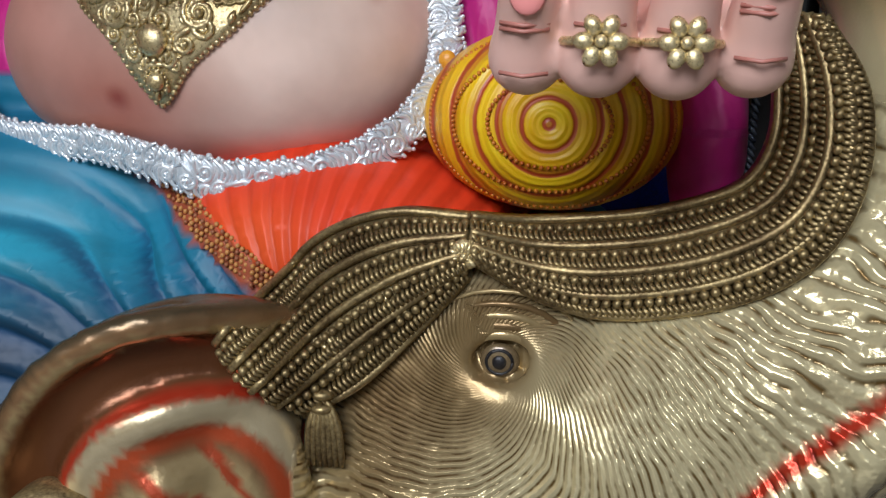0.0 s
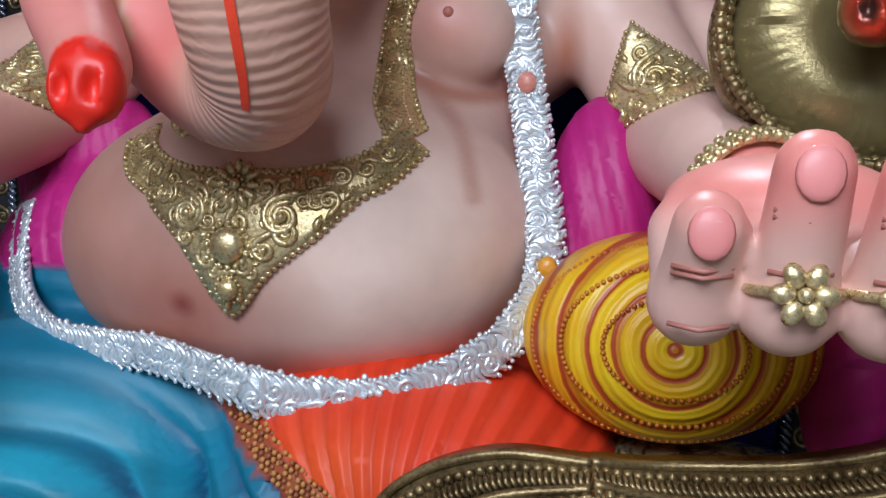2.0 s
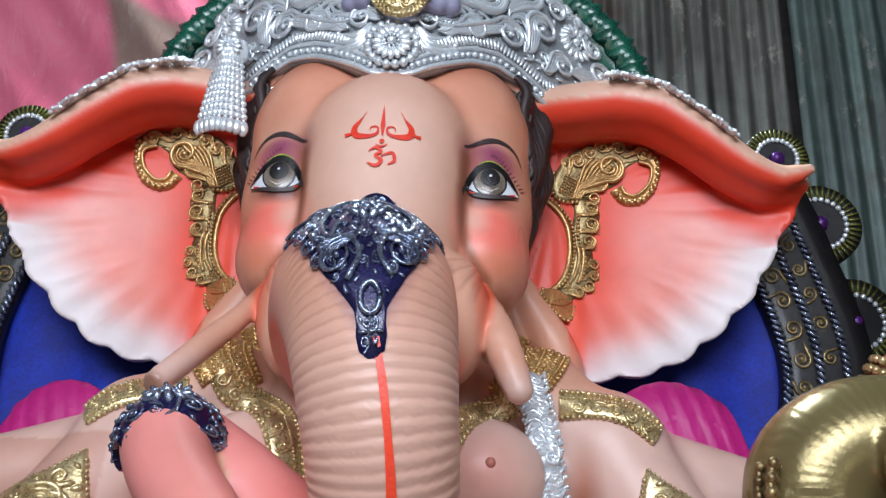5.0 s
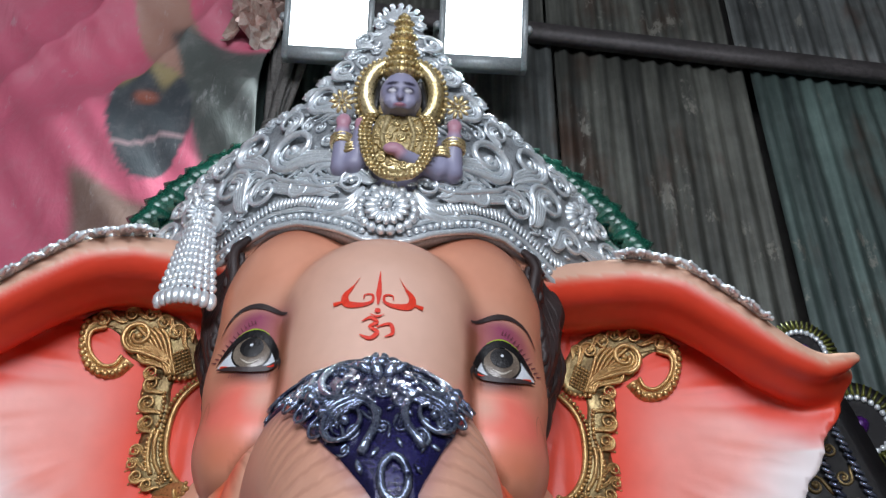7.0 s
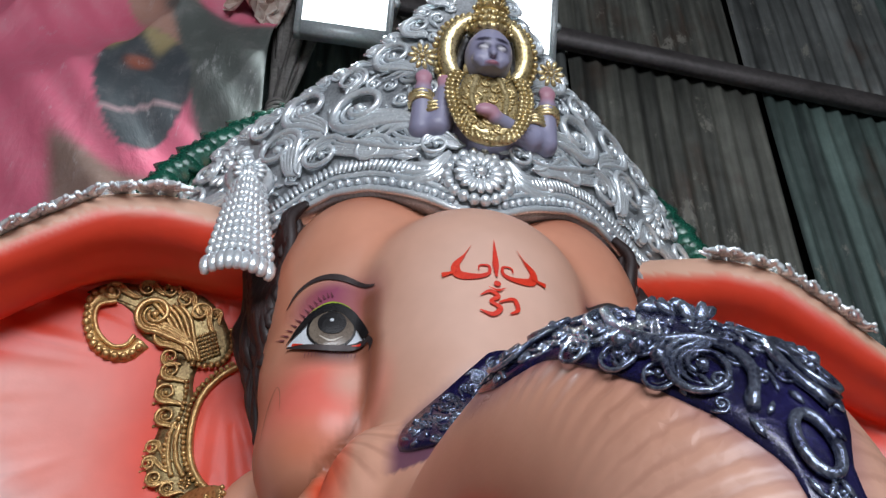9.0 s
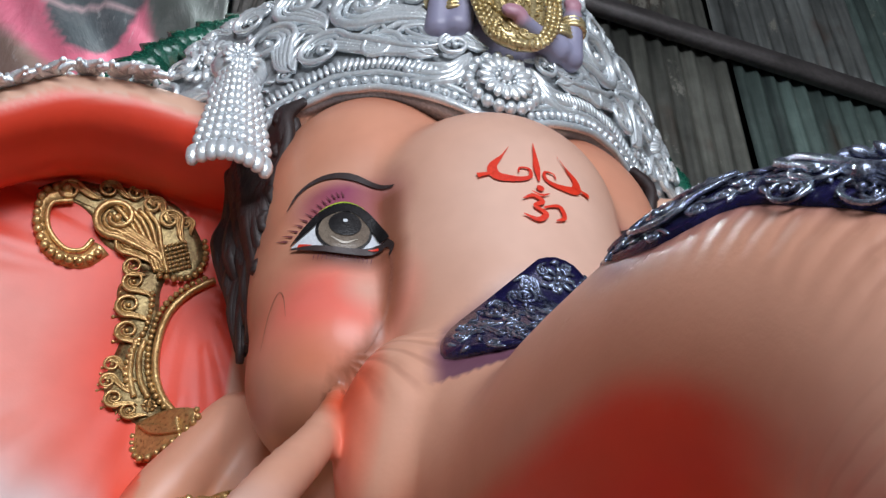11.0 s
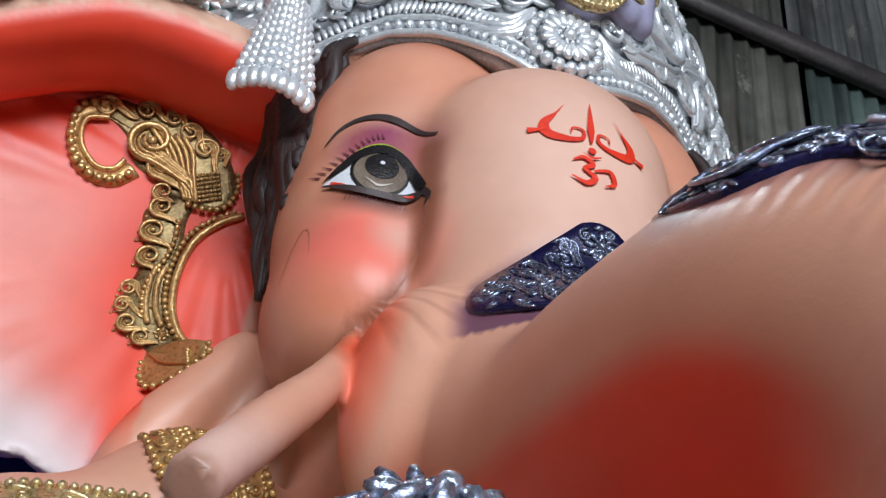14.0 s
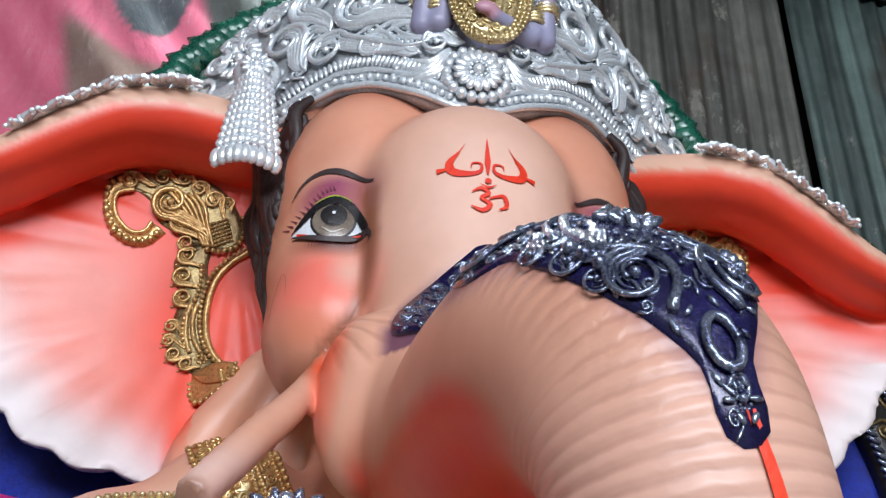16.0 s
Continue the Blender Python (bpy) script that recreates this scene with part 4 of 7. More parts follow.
def build_lap():
    """The folded legs in a blue loincloth, an orange sash over them, a magenta shawl."""
    f = Field((-1.35, 1.2, 0.42), (1.2, 2.75, 2.32), 0.016)
    f.limb((-0.1, 1.98, 1.12), (-0.82, 1.72, 1.10), 0.24, 0.21, 0.08)
    f.limb((-0.82, 1.70, 1.05), (-0.1, 1.66, 0.93), 0.19, 0.15, 0.06)
    f.oval((-0.55, 1.72, 0.80), (0.5, 0.26, 0.36), 0.08)
    f.oval((0.22, 1.86, 1.08), (0.40, 0.30, 0.24), 0.06)
    f.oval((0.0, 2.2, 0.95), (0.9, 0.4, 0.4), 0.08)
    f.oval((-0.50, 2.02, 1.40), (0.26, 0.18, 0.24), 0.06)
    f.oval((0.80, 2.34, 1.93), (0.13, 0.09, 0.24), 0.03)
    f.oval((0.72, 2.36, 2.08), (0.16, 0.09, 0.14), 0.04)
    f.oval((0.55, 2.06, 1.52), (0.13, 0.15, 0.30), 0.03)
    f.oval((0.62, 2.1, 1.66), (0.1, 0.12, 0.16), 0.03)
    f.oval((0.98, 1.86, 1.34), (0.075, 0.16, 0.22), 0.03)
    f.oval((-0.78, 2.34, 1.95), (0.17, 0.09, 0.22), 0.03)
    f.oval((-0.60, 2.12, 1.62), (0.18, 0.13, 0.20), 0.05)
    v, q = f.skin()
    x, y, z = v.T
    p = np.zeros_like(v)
    p[:] = (0.004, 0.155, 0.265)
    side = ((x + 0.27) * 0.28 + (z - 1.30) * 0.46) / 0.5385
    # dark low folds and a bright highlight are put into the blue
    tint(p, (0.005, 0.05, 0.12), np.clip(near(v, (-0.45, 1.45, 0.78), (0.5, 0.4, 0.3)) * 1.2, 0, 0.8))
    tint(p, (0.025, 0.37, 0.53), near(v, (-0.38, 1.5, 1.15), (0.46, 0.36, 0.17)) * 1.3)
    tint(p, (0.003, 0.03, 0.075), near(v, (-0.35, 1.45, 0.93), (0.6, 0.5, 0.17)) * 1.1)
    orange = band(side, -0.004, 0.004) * (z < 1.36) * (x > -0.35) * (y < 2.1)
    tint(p, (0.80, 0.055, 0.014), orange)
    tint(p, (0.85, 0.12, 0.02), orange * near(v, (0.12, 1.5, 1.13), (0.2, 0.3, 0.13)))
    hem = orange * (1 - band(side, 0.050, 0.056))
    speck = 0.5 + 0.5 * np.sin(x * 300) * np.sin(z * 280)
    tint(p, (0.27, 0.075, 0.03), hem * 0.85)
    shawl = np.maximum(np.maximum((x > 0.58) & (z > 1.66), (x > 0.86) & (z > 1.1)), np.maximum((np.abs(x - 0.53) < 0.14) & (z > 1.36), (x < -0.42) & (z > 1.42))) * 1.0
    tint(p, (0.50, 0.015, 0.20), shawl)
    fold = np.zeros_like(v)
    pleat = np.arctan2(x - 0.24, z - 0.92)
    fold[:, 0] = np.where(orange > 0.5, pleat * 46, np.where(shawl > 0.5, (x * 0.9 + z * 0.25) * 150, (x * 0.5 + z * 0.87 + 0.05 * np.sin(x * 7) + 0.25 * (x + 0.3) ** 2) * 78))
    fold[:, 1] = np.where(hem > 0.5, 0.0, np.where(orange > 0.5, 0.75, np.where(shawl > 0.5, 0.5, 0.35 + 0.65 * band(1.22 - z, -0.02, 0.16))))
    v = v.copy()
    v[:, 1] -= np.where(orange > 0.5, 0.007, np.where(shawl > 0.5, 0.014, 0.026)) * np.sin(fold[:, 0]) * np.minimum(fold[:, 1], 0.9)
    # airbrushed fold grooves, darkened further to put their shade into the blue
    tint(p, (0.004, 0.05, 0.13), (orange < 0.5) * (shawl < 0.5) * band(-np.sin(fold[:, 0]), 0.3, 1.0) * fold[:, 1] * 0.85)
    fold[:, 1] *= 0.8
    return f, v, q, p, fold


BODY, body_v, body_q, body_p, body_f = build_body()


def front(x, z, start=1.03, side=None):
    """Depth of the body's front at x, z, counted from start."""
    f = BODY
    i = (np.asarray(x, dtype=float) - f.lo[0]) / f.step
    k = (np.asarray(z, dtype=float) - f.lo[2]) / f.step
    i0, k0 = np.clip(np.floor(i).astype(int), 0, f.n[0] - 2), np.clip(np.floor(k).astype(int), 0, f.n[2] - 2)
    u, w = (i - i0)[..., None], (k - k0)[..., None]
    col = (f.vol[i0, :, k0] * (1 - u) * (1 - w) + f.vol[i0 + 1, :, k0] * u * (1 - w) + f.vol[i0, :, k0 + 1] * (1 - u) * w + f.vol[i0 + 1, :, k0 + 1] * u * w)
    j0 = int((start - f.lo[1]) / f.step)
    col = col[..., j0:]
    j = (col < 0).argmax(axis=-1)
    hit = (col < 0).any(axis=-1)
    j = np.clip(j, 1, col.shape[-1] - 1)
    a = np.take_along_axis(col, (j - 1)[..., None], -1)[..., 0]
    b = np.take_along_axis(col, j[..., None], -1)[..., 0]
    t = np.clip(a / np.where(np.abs(a - b) < 1e-9, 1, a - b), 0, 1)
    return np.where(hit, f.lo[1] + f.step * (j0 + j - 1 + t), 2.45)


def on_face(pts, off=0.003, start=1.80):
    p = np.asarray(pts, dtype=float)
    y = front(p[:, 0], p[:, 1], start)
    return np.stack([p[:, 0], y - off, p[:, 1]], axis=1)


def patch(geo, outline, slot, off, start=1.80, rings=6):
    """A thin raised patch of paint inside an outline on the face."""
    o = np.asarray(outline, dtype=float)
    c, n = o.mean(axis=0), len(o)
    pts = np.concatenate([[c]] + [c + (o - c) * (r / rings) for r in range(1, rings + 1)])
    v = on_face(pts, off, start)
    faces = [(0, 1 + j, 1 + (j + 1) % n) for j in range(n)]
    for r in range(rings - 1):
        a, b = 1 + r * n, 1 + (r + 1) * n
        faces += [(a + j, b + j, b + (j + 1) % n, a + (j + 1) % n) for j in range(n)]
    geo.put(v, faces, slot)


def stroke(geo, pts, width, slot, off, start=1.80, n=28):
    """A painted line on the face, tapered by width."""
    p = smooth(pts, n)
    w = np.interp(np.linspace(0, 1, n), np.linspace(0, 1, len(width)), width)
    t = unit(np.gradient(p, axis=0))
    side = np.stack([-t[:, 1], t[:, 0]], axis=1)
    rows = np.stack([p + side * w[:, None] * k for k in (-0.5, 0, 0.5)], axis=1)
    v = on_face(rows.reshape(-1, 2), off, start)
    faces = [(i * 3 + j, i * 3 + j + 1, i * 3 + j + 4, i * 3 + j + 3) for i in range(n - 1) for j in range(2)]
    geo.put(v, faces, slot)


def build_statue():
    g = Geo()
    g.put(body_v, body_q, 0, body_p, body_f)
    mats = [SKIN, WHITE, IRIS, BLACK, LIME, RED, HAIR]
    for s in (-1, 1):
        m = lambda pts: [(s * a, b) for a, b in pts]
        up = smooth([(0.192, 2.580), (0.202, 2.605), (0.222, 2.634), (0.250, 2.645), (0.278, 2.630), (0.297, 2.606), (0.318, 2.578)], 24)
        low = smooth([(0.316, 2.580), (0.285, 2.573), (0.25, 2.568), (0.218, 2.571), (0.192, 2.580)], 16)
        patch(g, m(np.concatenate([up[:-1], low[:-1]])), 1, 0.004)
        circle = lambda cx, cz, r, n=24: [(cx + r * math.cos(a * 2 * math.pi / n), min(cz + r * math.sin(a * 2 * math.pi / n), 2.637)) for a in range(n)]
        patch(g, m(circle(0.247, 2.604, 0.0405)), 3, 0.0055)
        patch(g, m(circle(0.247, 2.603, 0.0365)), 2, 0.007)
        patch(g, m(circle(0.247, 2.613, 0.0235)), 3, 0.0085)
        # the eye's highlight, painted on as a white dot
        patch(g, m(circle(0.2475, 2.617, 0.0035, 10)), 1, 0.010, rings=2)
        stroke(g, m([(0.228, 2.586), (0.247, 2.577), (0.266, 2.587)]), [0.001, 0.004, 0.001], 9, 0.0082, n=10)
        stroke(g, m(up + np.array([0, 0.003])), [0.010, 0.014, 0.017, 0.018, 0.017, 0.014, 0.010, 0.001], 3, 0.008)
        stroke(g, m([(0.205, 2.627), (0.224, 2.648), (0.250, 2.657), (0.274, 2.646), (0.292, 2.628)]), [0.001, 0.007, 0.009, 0.007, 0.001], 4, 0.006)
        stroke(g, m(low + np.array([0, -0.004])), [0.003, 0.009, 0.010, 0.011, 0.013], 10, 0.007)
        stroke(g, m([(0.192, 2.584), (0.184, 2.566), (0.186, 2.552)]), [0.008, 0.006, 0.001], 10, 0.004, n=8)
        stroke(g, m([(0.198, 2.572), (0.212, 2.571)]), [0.005, 0.001], 5, 0.008, n=4)
        stroke(g, m([(0.308, 2.578), (0.290, 2.574)]), [0.005, 0.001], 5, 0.008, n=4)
        stroke(g, m([(0.326, 2.672), (0.313, 2.702), (0.291, 2.719), (0.259, 2.723), (0.222, 2.710), (0.184, 2.682)]), [0.0012, 0.006, 0.010, 0.013, 0.009, 0.004], 10, 0.0035)
        # umber line that draws the crease's shade between cheek and trunk
        stroke(g, m([(0.187, 2.60), (0.183, 2.53), (0.187, 2.461), (0.199, 2.419), (0.212, 2.395)]), [0.0006, 0.003, 0.004, 0.004, 0.001], 8, 0.0015, n=50)
        # lashes painted over the lid
        for a in np.linspace(0.250, 0.322, 13):
            z = 2.676 - 0.085 * band(a, 0.25, 0.335)
            lean = 0.004 + 0.010 * (a - 0.25) / 0.07
            stroke(g, m([(a, z), (a + lean, z + 0.012)]), [0.0035, 0.0005], 11, 0.003, n=5)
        for a in np.linspace(0.205, 0.285, 15):
            stroke(g, m([(a, 2.560), (a + 0.001, 2.551)]), [0.0016, 0.0004], 11, 0.003, n=4)
        # hair: waves beside the face
        for k in range(46):
            t = (k % 23) / 22
            deep = k // 23
            x0, z0 = 0.318 + 0.062 * t + 0.012 * deep, 2.965 - 0.02 * t
            drop = 0.30 + 0.13 * math.sin(math.pi * min(1, t * 1.3)) + 0.01 * (k % 3)
            path = [(s * (x0 + 0.011 * math.sin(j * 1.9 + t * 5 + deep) + 0.030 * math.sin(j / 6 * math.pi) - 0.012 * (j / 6) ** 2), 2.135 + 0.10 * t + 0.05 * deep + 0.008 * math.cos(j * 2.0 + t * 6) + 0.05 * (j / 6) ** 3, z0 - drop * j / 6) for j in range(7)]
            tube(g, smooth(path, 26), 0.0125 * np.interp(np.linspace(0, 1, 26), [0, 0.1, 0.85, 1], [0.7, 1, 0.9, 0.5]), 6, 6)
        # small curls that edge the face
        for k in range(7):
            c = (s * (0.338 + 0.006 * math.sin(k * 2.1)), 2.150 + 0.006 * (k % 3), 2.90 - 0.05 * k)
            curl = [(c[0] + s * 0.020 * (1 - u / 16) * math.cos(u * 0.75 + k), c[1] - 0.006, c[2] + 0.024 * (1 - u / 16) * math.sin(u * 0.75 + k)) for u in range(14)]
            tube(g, curl, np.linspace(0.010, 0.005, 14), 5, 6)
        stroke(g, m([(0.314, 2.455), (0.318, 2.500), (0.325, 2.512), (0.333, 2.48), (0.338, 2.42)]), [0.0003, 0.0010, 0.0013, 0.0012, 0.0003], 8, 0.002)
    # forehead mark
    for s in (-1, 1):
        m = lambda pts: [(s * a, b) for a, b in pts]
        stroke(g, m([(0.038, 2.712), (0.050, 2.690), (0.064, 2.668), (0.058, 2.648), (0.030, 2.644), (0.012, 2.652), (0.012, 2.668), (0.026, 2.668), (0.028, 2.658)]), [0.0006, 0.002, 0.010, 0.015, 0.015, 0.010, 0.006, 0.004, 0.002], 5, 0.003, n=44)
        stroke(g, m([(0.060, 2.655), (0.085, 2.650)]), [0.002, 0.010], 5, 0.004, n=6)
    stroke(g, [(0, 2.728), (0, 2.705), (0, 2.672), (0, 2.645)], [0.0006, 0.006, 0.011, 0.003], 5, 0.0035, n=14)
    patch(g, [(0.006 * math.cos(a), 2.630 + 0.006 * math.sin(a)) for a in np.linspace(0, 5.6, 8)], 5, 0.004, rings=2)
    stroke(g, [(-0.028, 2.604), (-0.012, 2.613), (0.0, 2.603), (-0.012, 2.592), (0.002, 2.580), (-0.010, 2.566), (-0.030, 2.574)], [0.002, 0.007, 0.008, 0.006, 0.009, 0.008, 0.002], 5, 0.004, n=40)
    stroke(g, [(0.0, 2.591), (0.012, 2.597), (0.026, 2.600), (0.030, 2.580), (0.016, 2.570)], [0.003, 0.005, 0.008, 0.007, 0.002], 5, 0.004, n=22)
    stroke(g, [(-0.014, 2.622), (0, 2.616), (0.014, 2.623)], [0.001, 0.005, 0.001], 5, 0.004, n=10)
    for s in (-1, 1):
        ball(g, (s * 0.250, 1.874, 1.945), (0.011, 0.010, 0.011), 0, 10, 6, (0.55, 0.20, 0.15))
    # stripe down the trunk
    stroke(g, [(0.064, 2.022), (0.078, 1.95), (0.090, 1.86), (0.094, 1.79), (0.090, 1.735), (0.080, 1.700)], [0.008, 0.011, 0.010, 0.013, 0.013, 0.010], 12, 0.003, 1.03, 60)
    # finger nails
    for x, y, z, h in ((0.655, 1.17, 1.475, 0.10), (0.745, 1.14, 1.475, 0.16), (0.842, 1.14, 1.475, 0.155), (0.935, 1.16, 1.48, 0.12)):
        ball(g, (x + 0.004, y - 0.066, z + h - 0.006), (0.023, 0.007, 0.027), 0, 12, 8, (0.84, 0.30, 0.28))
        for k, dz in enumerate((0.040, 0.047, 0.10)):
            tube(g, [(x - 0.030, y - 0.048 + 0.02 * dz / 0.1 * 1.3, z + h - dz), (x, y - 0.066 + 0.030 * dz / 0.1, z + h - dz - 0.004), (x + 0.030, y - 0.048 + 0.02 * dz / 0.1 * 1.3, z + h - dz)], 0.003, 5, 0, paint=(0.50, 0.20, 0.16))
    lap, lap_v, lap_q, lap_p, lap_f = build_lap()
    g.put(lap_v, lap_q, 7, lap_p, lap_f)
    # brocade knots along the sash's hem
    for row in range(5):
        for k in range(52):
            u = (k + 0.5 * (row % 2)) / 52
            x, z = -0.26 + 0.46 * u + 0.0052 * (row + 0.8) * 1.1, 1.30 - 0.28 * u + 0.0085 * (row + 0.8) * 1.1
            i, j = int((x - lap.lo[0]) / lap.step), int((z - lap.lo[2]) / lap.step)
            col = lap.vol[i, :, j] < 0
            if col.any():
                ball(g, (x, lap.lo[1] + lap.step * col.argmax() - 0.012, z), 0.0052, 7, 6, 4, (0.55, 0.25, 0.07) if (k + row) % 3 else (0.30, 0.10, 0.04))
    ob = part("statue", g, mats + [CLOTH, plain("umber_line_paint", (0.40, 0.16, 0.10), (0.3, 0.11, 0.07), 0.5), plain("pale_iris_paint", (0.55, 0.50, 0.42), (0.4, 0.36, 0.3), 0.3), plain("soft_black_paint", (0.045, 0.028, 0.028), (0.03, 0.02, 0.02), 0.5), plain("plum_line_paint", (0.17, 0.045, 0.06), (0.12, 0.03, 0.04), 0.5), plain("vermilion_paint", (0.88, 0.07, 0.025), (0.75, 0.05, 0.02), 0.4)], layers=True)
    tagged(ob, "large airbrushed plaster elephant-headed statue with pink ears", "statue")


build_statue()


# ---- ornament kit: relief lifted onto a surface by lift(x, z, off) ----
def spiral(cx, cz, r, turns=1.6, start=0.0, hand_=1, n=20):
    a = np.linspace(0, turns * 2 * np.pi, n)
    rr = r * (1 - 0.80 * a / a[-1])
    return np.stack([cx + rr * np.cos(start + hand_ * a), cz + rr * np.sin(start + hand_ * a)], axis=1)


def scroll(geo, lift, cx, cz, r, start=0.0, hand_=1, slot=0, tail=0.0, thick=0.17, sides=5, n=18, turns=1.5):
    p = spiral(cx, cz, r * 0.86, turns, start, hand_, n)
    if tail:
        t0 = p[0] + (p[0] - p[1]) / np.linalg.norm(p[0] - p[1]) * tail * r
        p = np.concatenate([[t0], (t0 + p[0])[None] / 2, p])
    w = r * thick * np.linspace(1.15, 0.75, len(p))
    if tail:
        w[0] *= 0.3
    tube(geo, lift(p, 0.35 * r * thick), w, sides, slot)
    ball(geo, lift(np.array([[cx, cz]]), r * 0.1)[0], r * 0.24, slot, 7, 5)


def rosette(geo, lift, cx, cz, r, slot=0, petals=12, core=None):
    for k in range(petals):
        a = 2 * math.pi * k / petals
        c = lift(np.array([[cx + 0.66 * r * math.cos(a), cz + 0.66 * r * math.sin(a)]]), r * 0.08)[0]
        turn = np.array([[math.cos(a), 0, -math.sin(a)], [0, 1, 0], [math.sin(a), 0, math.cos(a)]])
        ball(geo, c, (r * 0.36, r * 0.13, r * 0.17), slot, 7, 5, turn=turn)
    for k in range(10):
        a = 2 * math.pi * k / 10
        ball(geo, lift(np.array([[cx + 0.33 * r * math.cos(a), cz + 0.33 * r * math.sin(a)]]), r * 0.14)[0], r * 0.09, slot, 6, 4)
    ball(geo, lift(np.array([[cx, cz]]), r * 0.10)[0], r * 0.24, slot if core is None else core, 10, 6)


def acanthus(geo, lift, root, centre, r, hand_=1, slot=0, ribs=4, turns=1.35, lean=0.55, fat=1.0):
    """A fluted leaf that sweeps from its root and curls in round a centre."""
    root, centre = np.array(root, dtype=float), np.array(centre, dtype=float)
    back = math.atan2(*(root - centre)[::-1]) + hand_ * lean
    reach = np.linalg.norm(root - centre)
    for j in range(ribs):
        a = np.linspace(0, (turns if j == 0 else 0.62 - 0.08 * j) * 2 * np.pi, 22 if j == 0 else 12)
        rr = r * (1 - 0.20 * j) * (1 - (0.74 if j == 0 else 0.18) * a / (turns * 2 * np.pi if j == 0 else a[-1]))
        p = centre + rr[:, None] * np.stack([np.cos(back + hand_ * a), np.sin(back + hand_ * a)], axis=1)
        run = unit(p[1] - p[0])
        lead = [root + (p[0] - root) * 0.02 - run * 0.0, (root + p[0]) / 2 - run * reach * 0.18]
        p = smooth(np.concatenate([[lead[0]], [lead[1]], p]), 34 if j == 0 else 20)
        w = fat * r * (0.15 if j == 0 else 0.125) * np.interp(np.linspace(0, 1, len(p)), [0, 0.25, 0.7, 1], [0.25, 1.15, 1.0, 0.75 if j == 0 else 0.3])
        tube(geo, lift(p, w.max() * (0.9 if j == 0 else 0.35)), w, 5, slot)
    ball(geo, lift(centre[None], r * 0.08)[0], r * 0.20, slot, 7, 5)


def beads(geo, lift, pts, r, slot=0, gap=2.05, off=0.5):
    p = smooth(pts, 160)
    s = np.concatenate([[0], np.cumsum(np.linalg.norm(np.diff(p, axis=0), axis=1))])
    at = np.arange(r, s[-1], r * gap)
    q = np.stack([np.interp(at, s, p[:, 0]), np.interp(at, s, p[:, 1])], axis=1)
    for c in lift(q, r * off):
        ball(geo, c, r * (0.88 + 0.24 * rng.random()), slot, 6, 4)


def cord(geo, lift, pts, r, slot=0, n=60, off=0.4):
    p = smooth(pts, n)
    tube(geo, lift(p, r * off), r, 6, slot)


def plume(geo, lift, root, tips, bend, r, slot=0):
    """A fan of tapered leaves from one root."""
    root = np.array(root, dtype=float)
    for k, tip in enumerate(tips):
        tip = np.array(tip, dtype=float)
        mid = (root + tip) / 2 + bend * np.array([-(tip - root)[1], (tip - root)[0]])
        p = smooth([root, mid, tip], 12)
        tube(geo, lift(p, r * 0.4), r * np.sin(np.linspace(0.55, 2.95, 12)) * 1.1, 5, slot)
        ball(geo, lift(tip[None], r * 0.5)[0], r * 0.75, slot, 6, 4)


def relief(geo, poly, lift, big, small, slot=0, seed=1, mirror=False, tries=1500, thick=0.2, taken=()):
    """Fills an outline with scrolls, small rosettes and beads of shrinking size."""
    r0 = random.Random(seed)
    poly = np.asarray(poly, dtype=float)
    lo, hi = poly.min(axis=0), poly.max(axis=0)
    cand = np.array([(lo[0] + r0.random() * (hi[0] - lo[0]), lo[1] + r0.random() * (hi[1] - lo[1])) for _ in range(tries)])
    room = -flat_distance(cand[:, 0], cand[:, 1], poly)
    done = list(taken)
    for i, (x, z) in enumerate(cand):
        size = big + (small - big) * min(1, i / (tries * 0.45))
        free = room[i]
        for a, b, r in done:
            free = min(free, math.hypot(a - x, b - z) - r)
            if free < small * 0.7:
                break
        if free < min(size, small * 1.02) * (1 if i > tries * 0.45 else 1) or free < size * 0.8:
            continue
        r = min(size, free)
        done.append((x, z, r))
        for s in ((1, -1) if mirror else (1,)):
            if r > small * 1.35:
                scroll(geo, lift, s * x, z, r, r0.random() * 6.28 if s > 0 else 1.0, s if r0.random() < 0.5 else -s, slot, 0.9, thick)
            else:
                a = r0.random() * 6.28
                d = np.array([math.cos(a), math.sin(a)]) * r * 1.05
                q = np.array([s * x, z])
                tube(geo, lift(np.array([q - d, q - d * 0.3, q + d * 0.4, q + d]), r * 0.2), r * np.array([0.15, 0.62, 0.5, 0.1]), 5, slot)
    return done


def plate(geo, poly, lift, off, slot=0, rings=7, sink=0.006):
    """A raised plate inside an outline, closed down to the surface at its rim."""
    o = np.asarray(poly, dtype=float)
    c, n = o.mean(axis=0), len(o)
    v = [lift(c[None], off)] + [lift(c + (o - c) * (r / rings), off) for r in range(1, rings + 1)] + [lift(o + (o - c) * 0.01, -sink)]
    faces = [(0, 1 + (j + 1) % n, 1 + j) for j in range(n)]
    for r in range(rings):
        a, b = 1 + r * n, 1 + (r + 1) * n
        faces += [(a + j, a + (j + 1) % n, b + (j + 1) % n, b + j) for j in range(n)]
    geo.put(np.concatenate(v), faces, slot)


def flip(pts):
    return [(-a, b) for a, b in pts]


def lift_body(start):
    def lift(p, off):
        p = np.asarray(p, dtype=float)
        return np.stack([p[:, 0], front(p[:, 0], p[:, 1], start) - off, p[:, 1]], axis=1)
    return lift


# ---- silver crown ----
def crown_depth(x):
    return 2.0 + 1.1 * (np.hypot(0.25, 0.95 * x) - 0.25)


def lift_crown(p, off):
    p = np.asarray(p, dtype=float)
    return np.stack([p[:, 0], crown_depth(p[:, 0]) - off, p[:, 1]], axis=1)


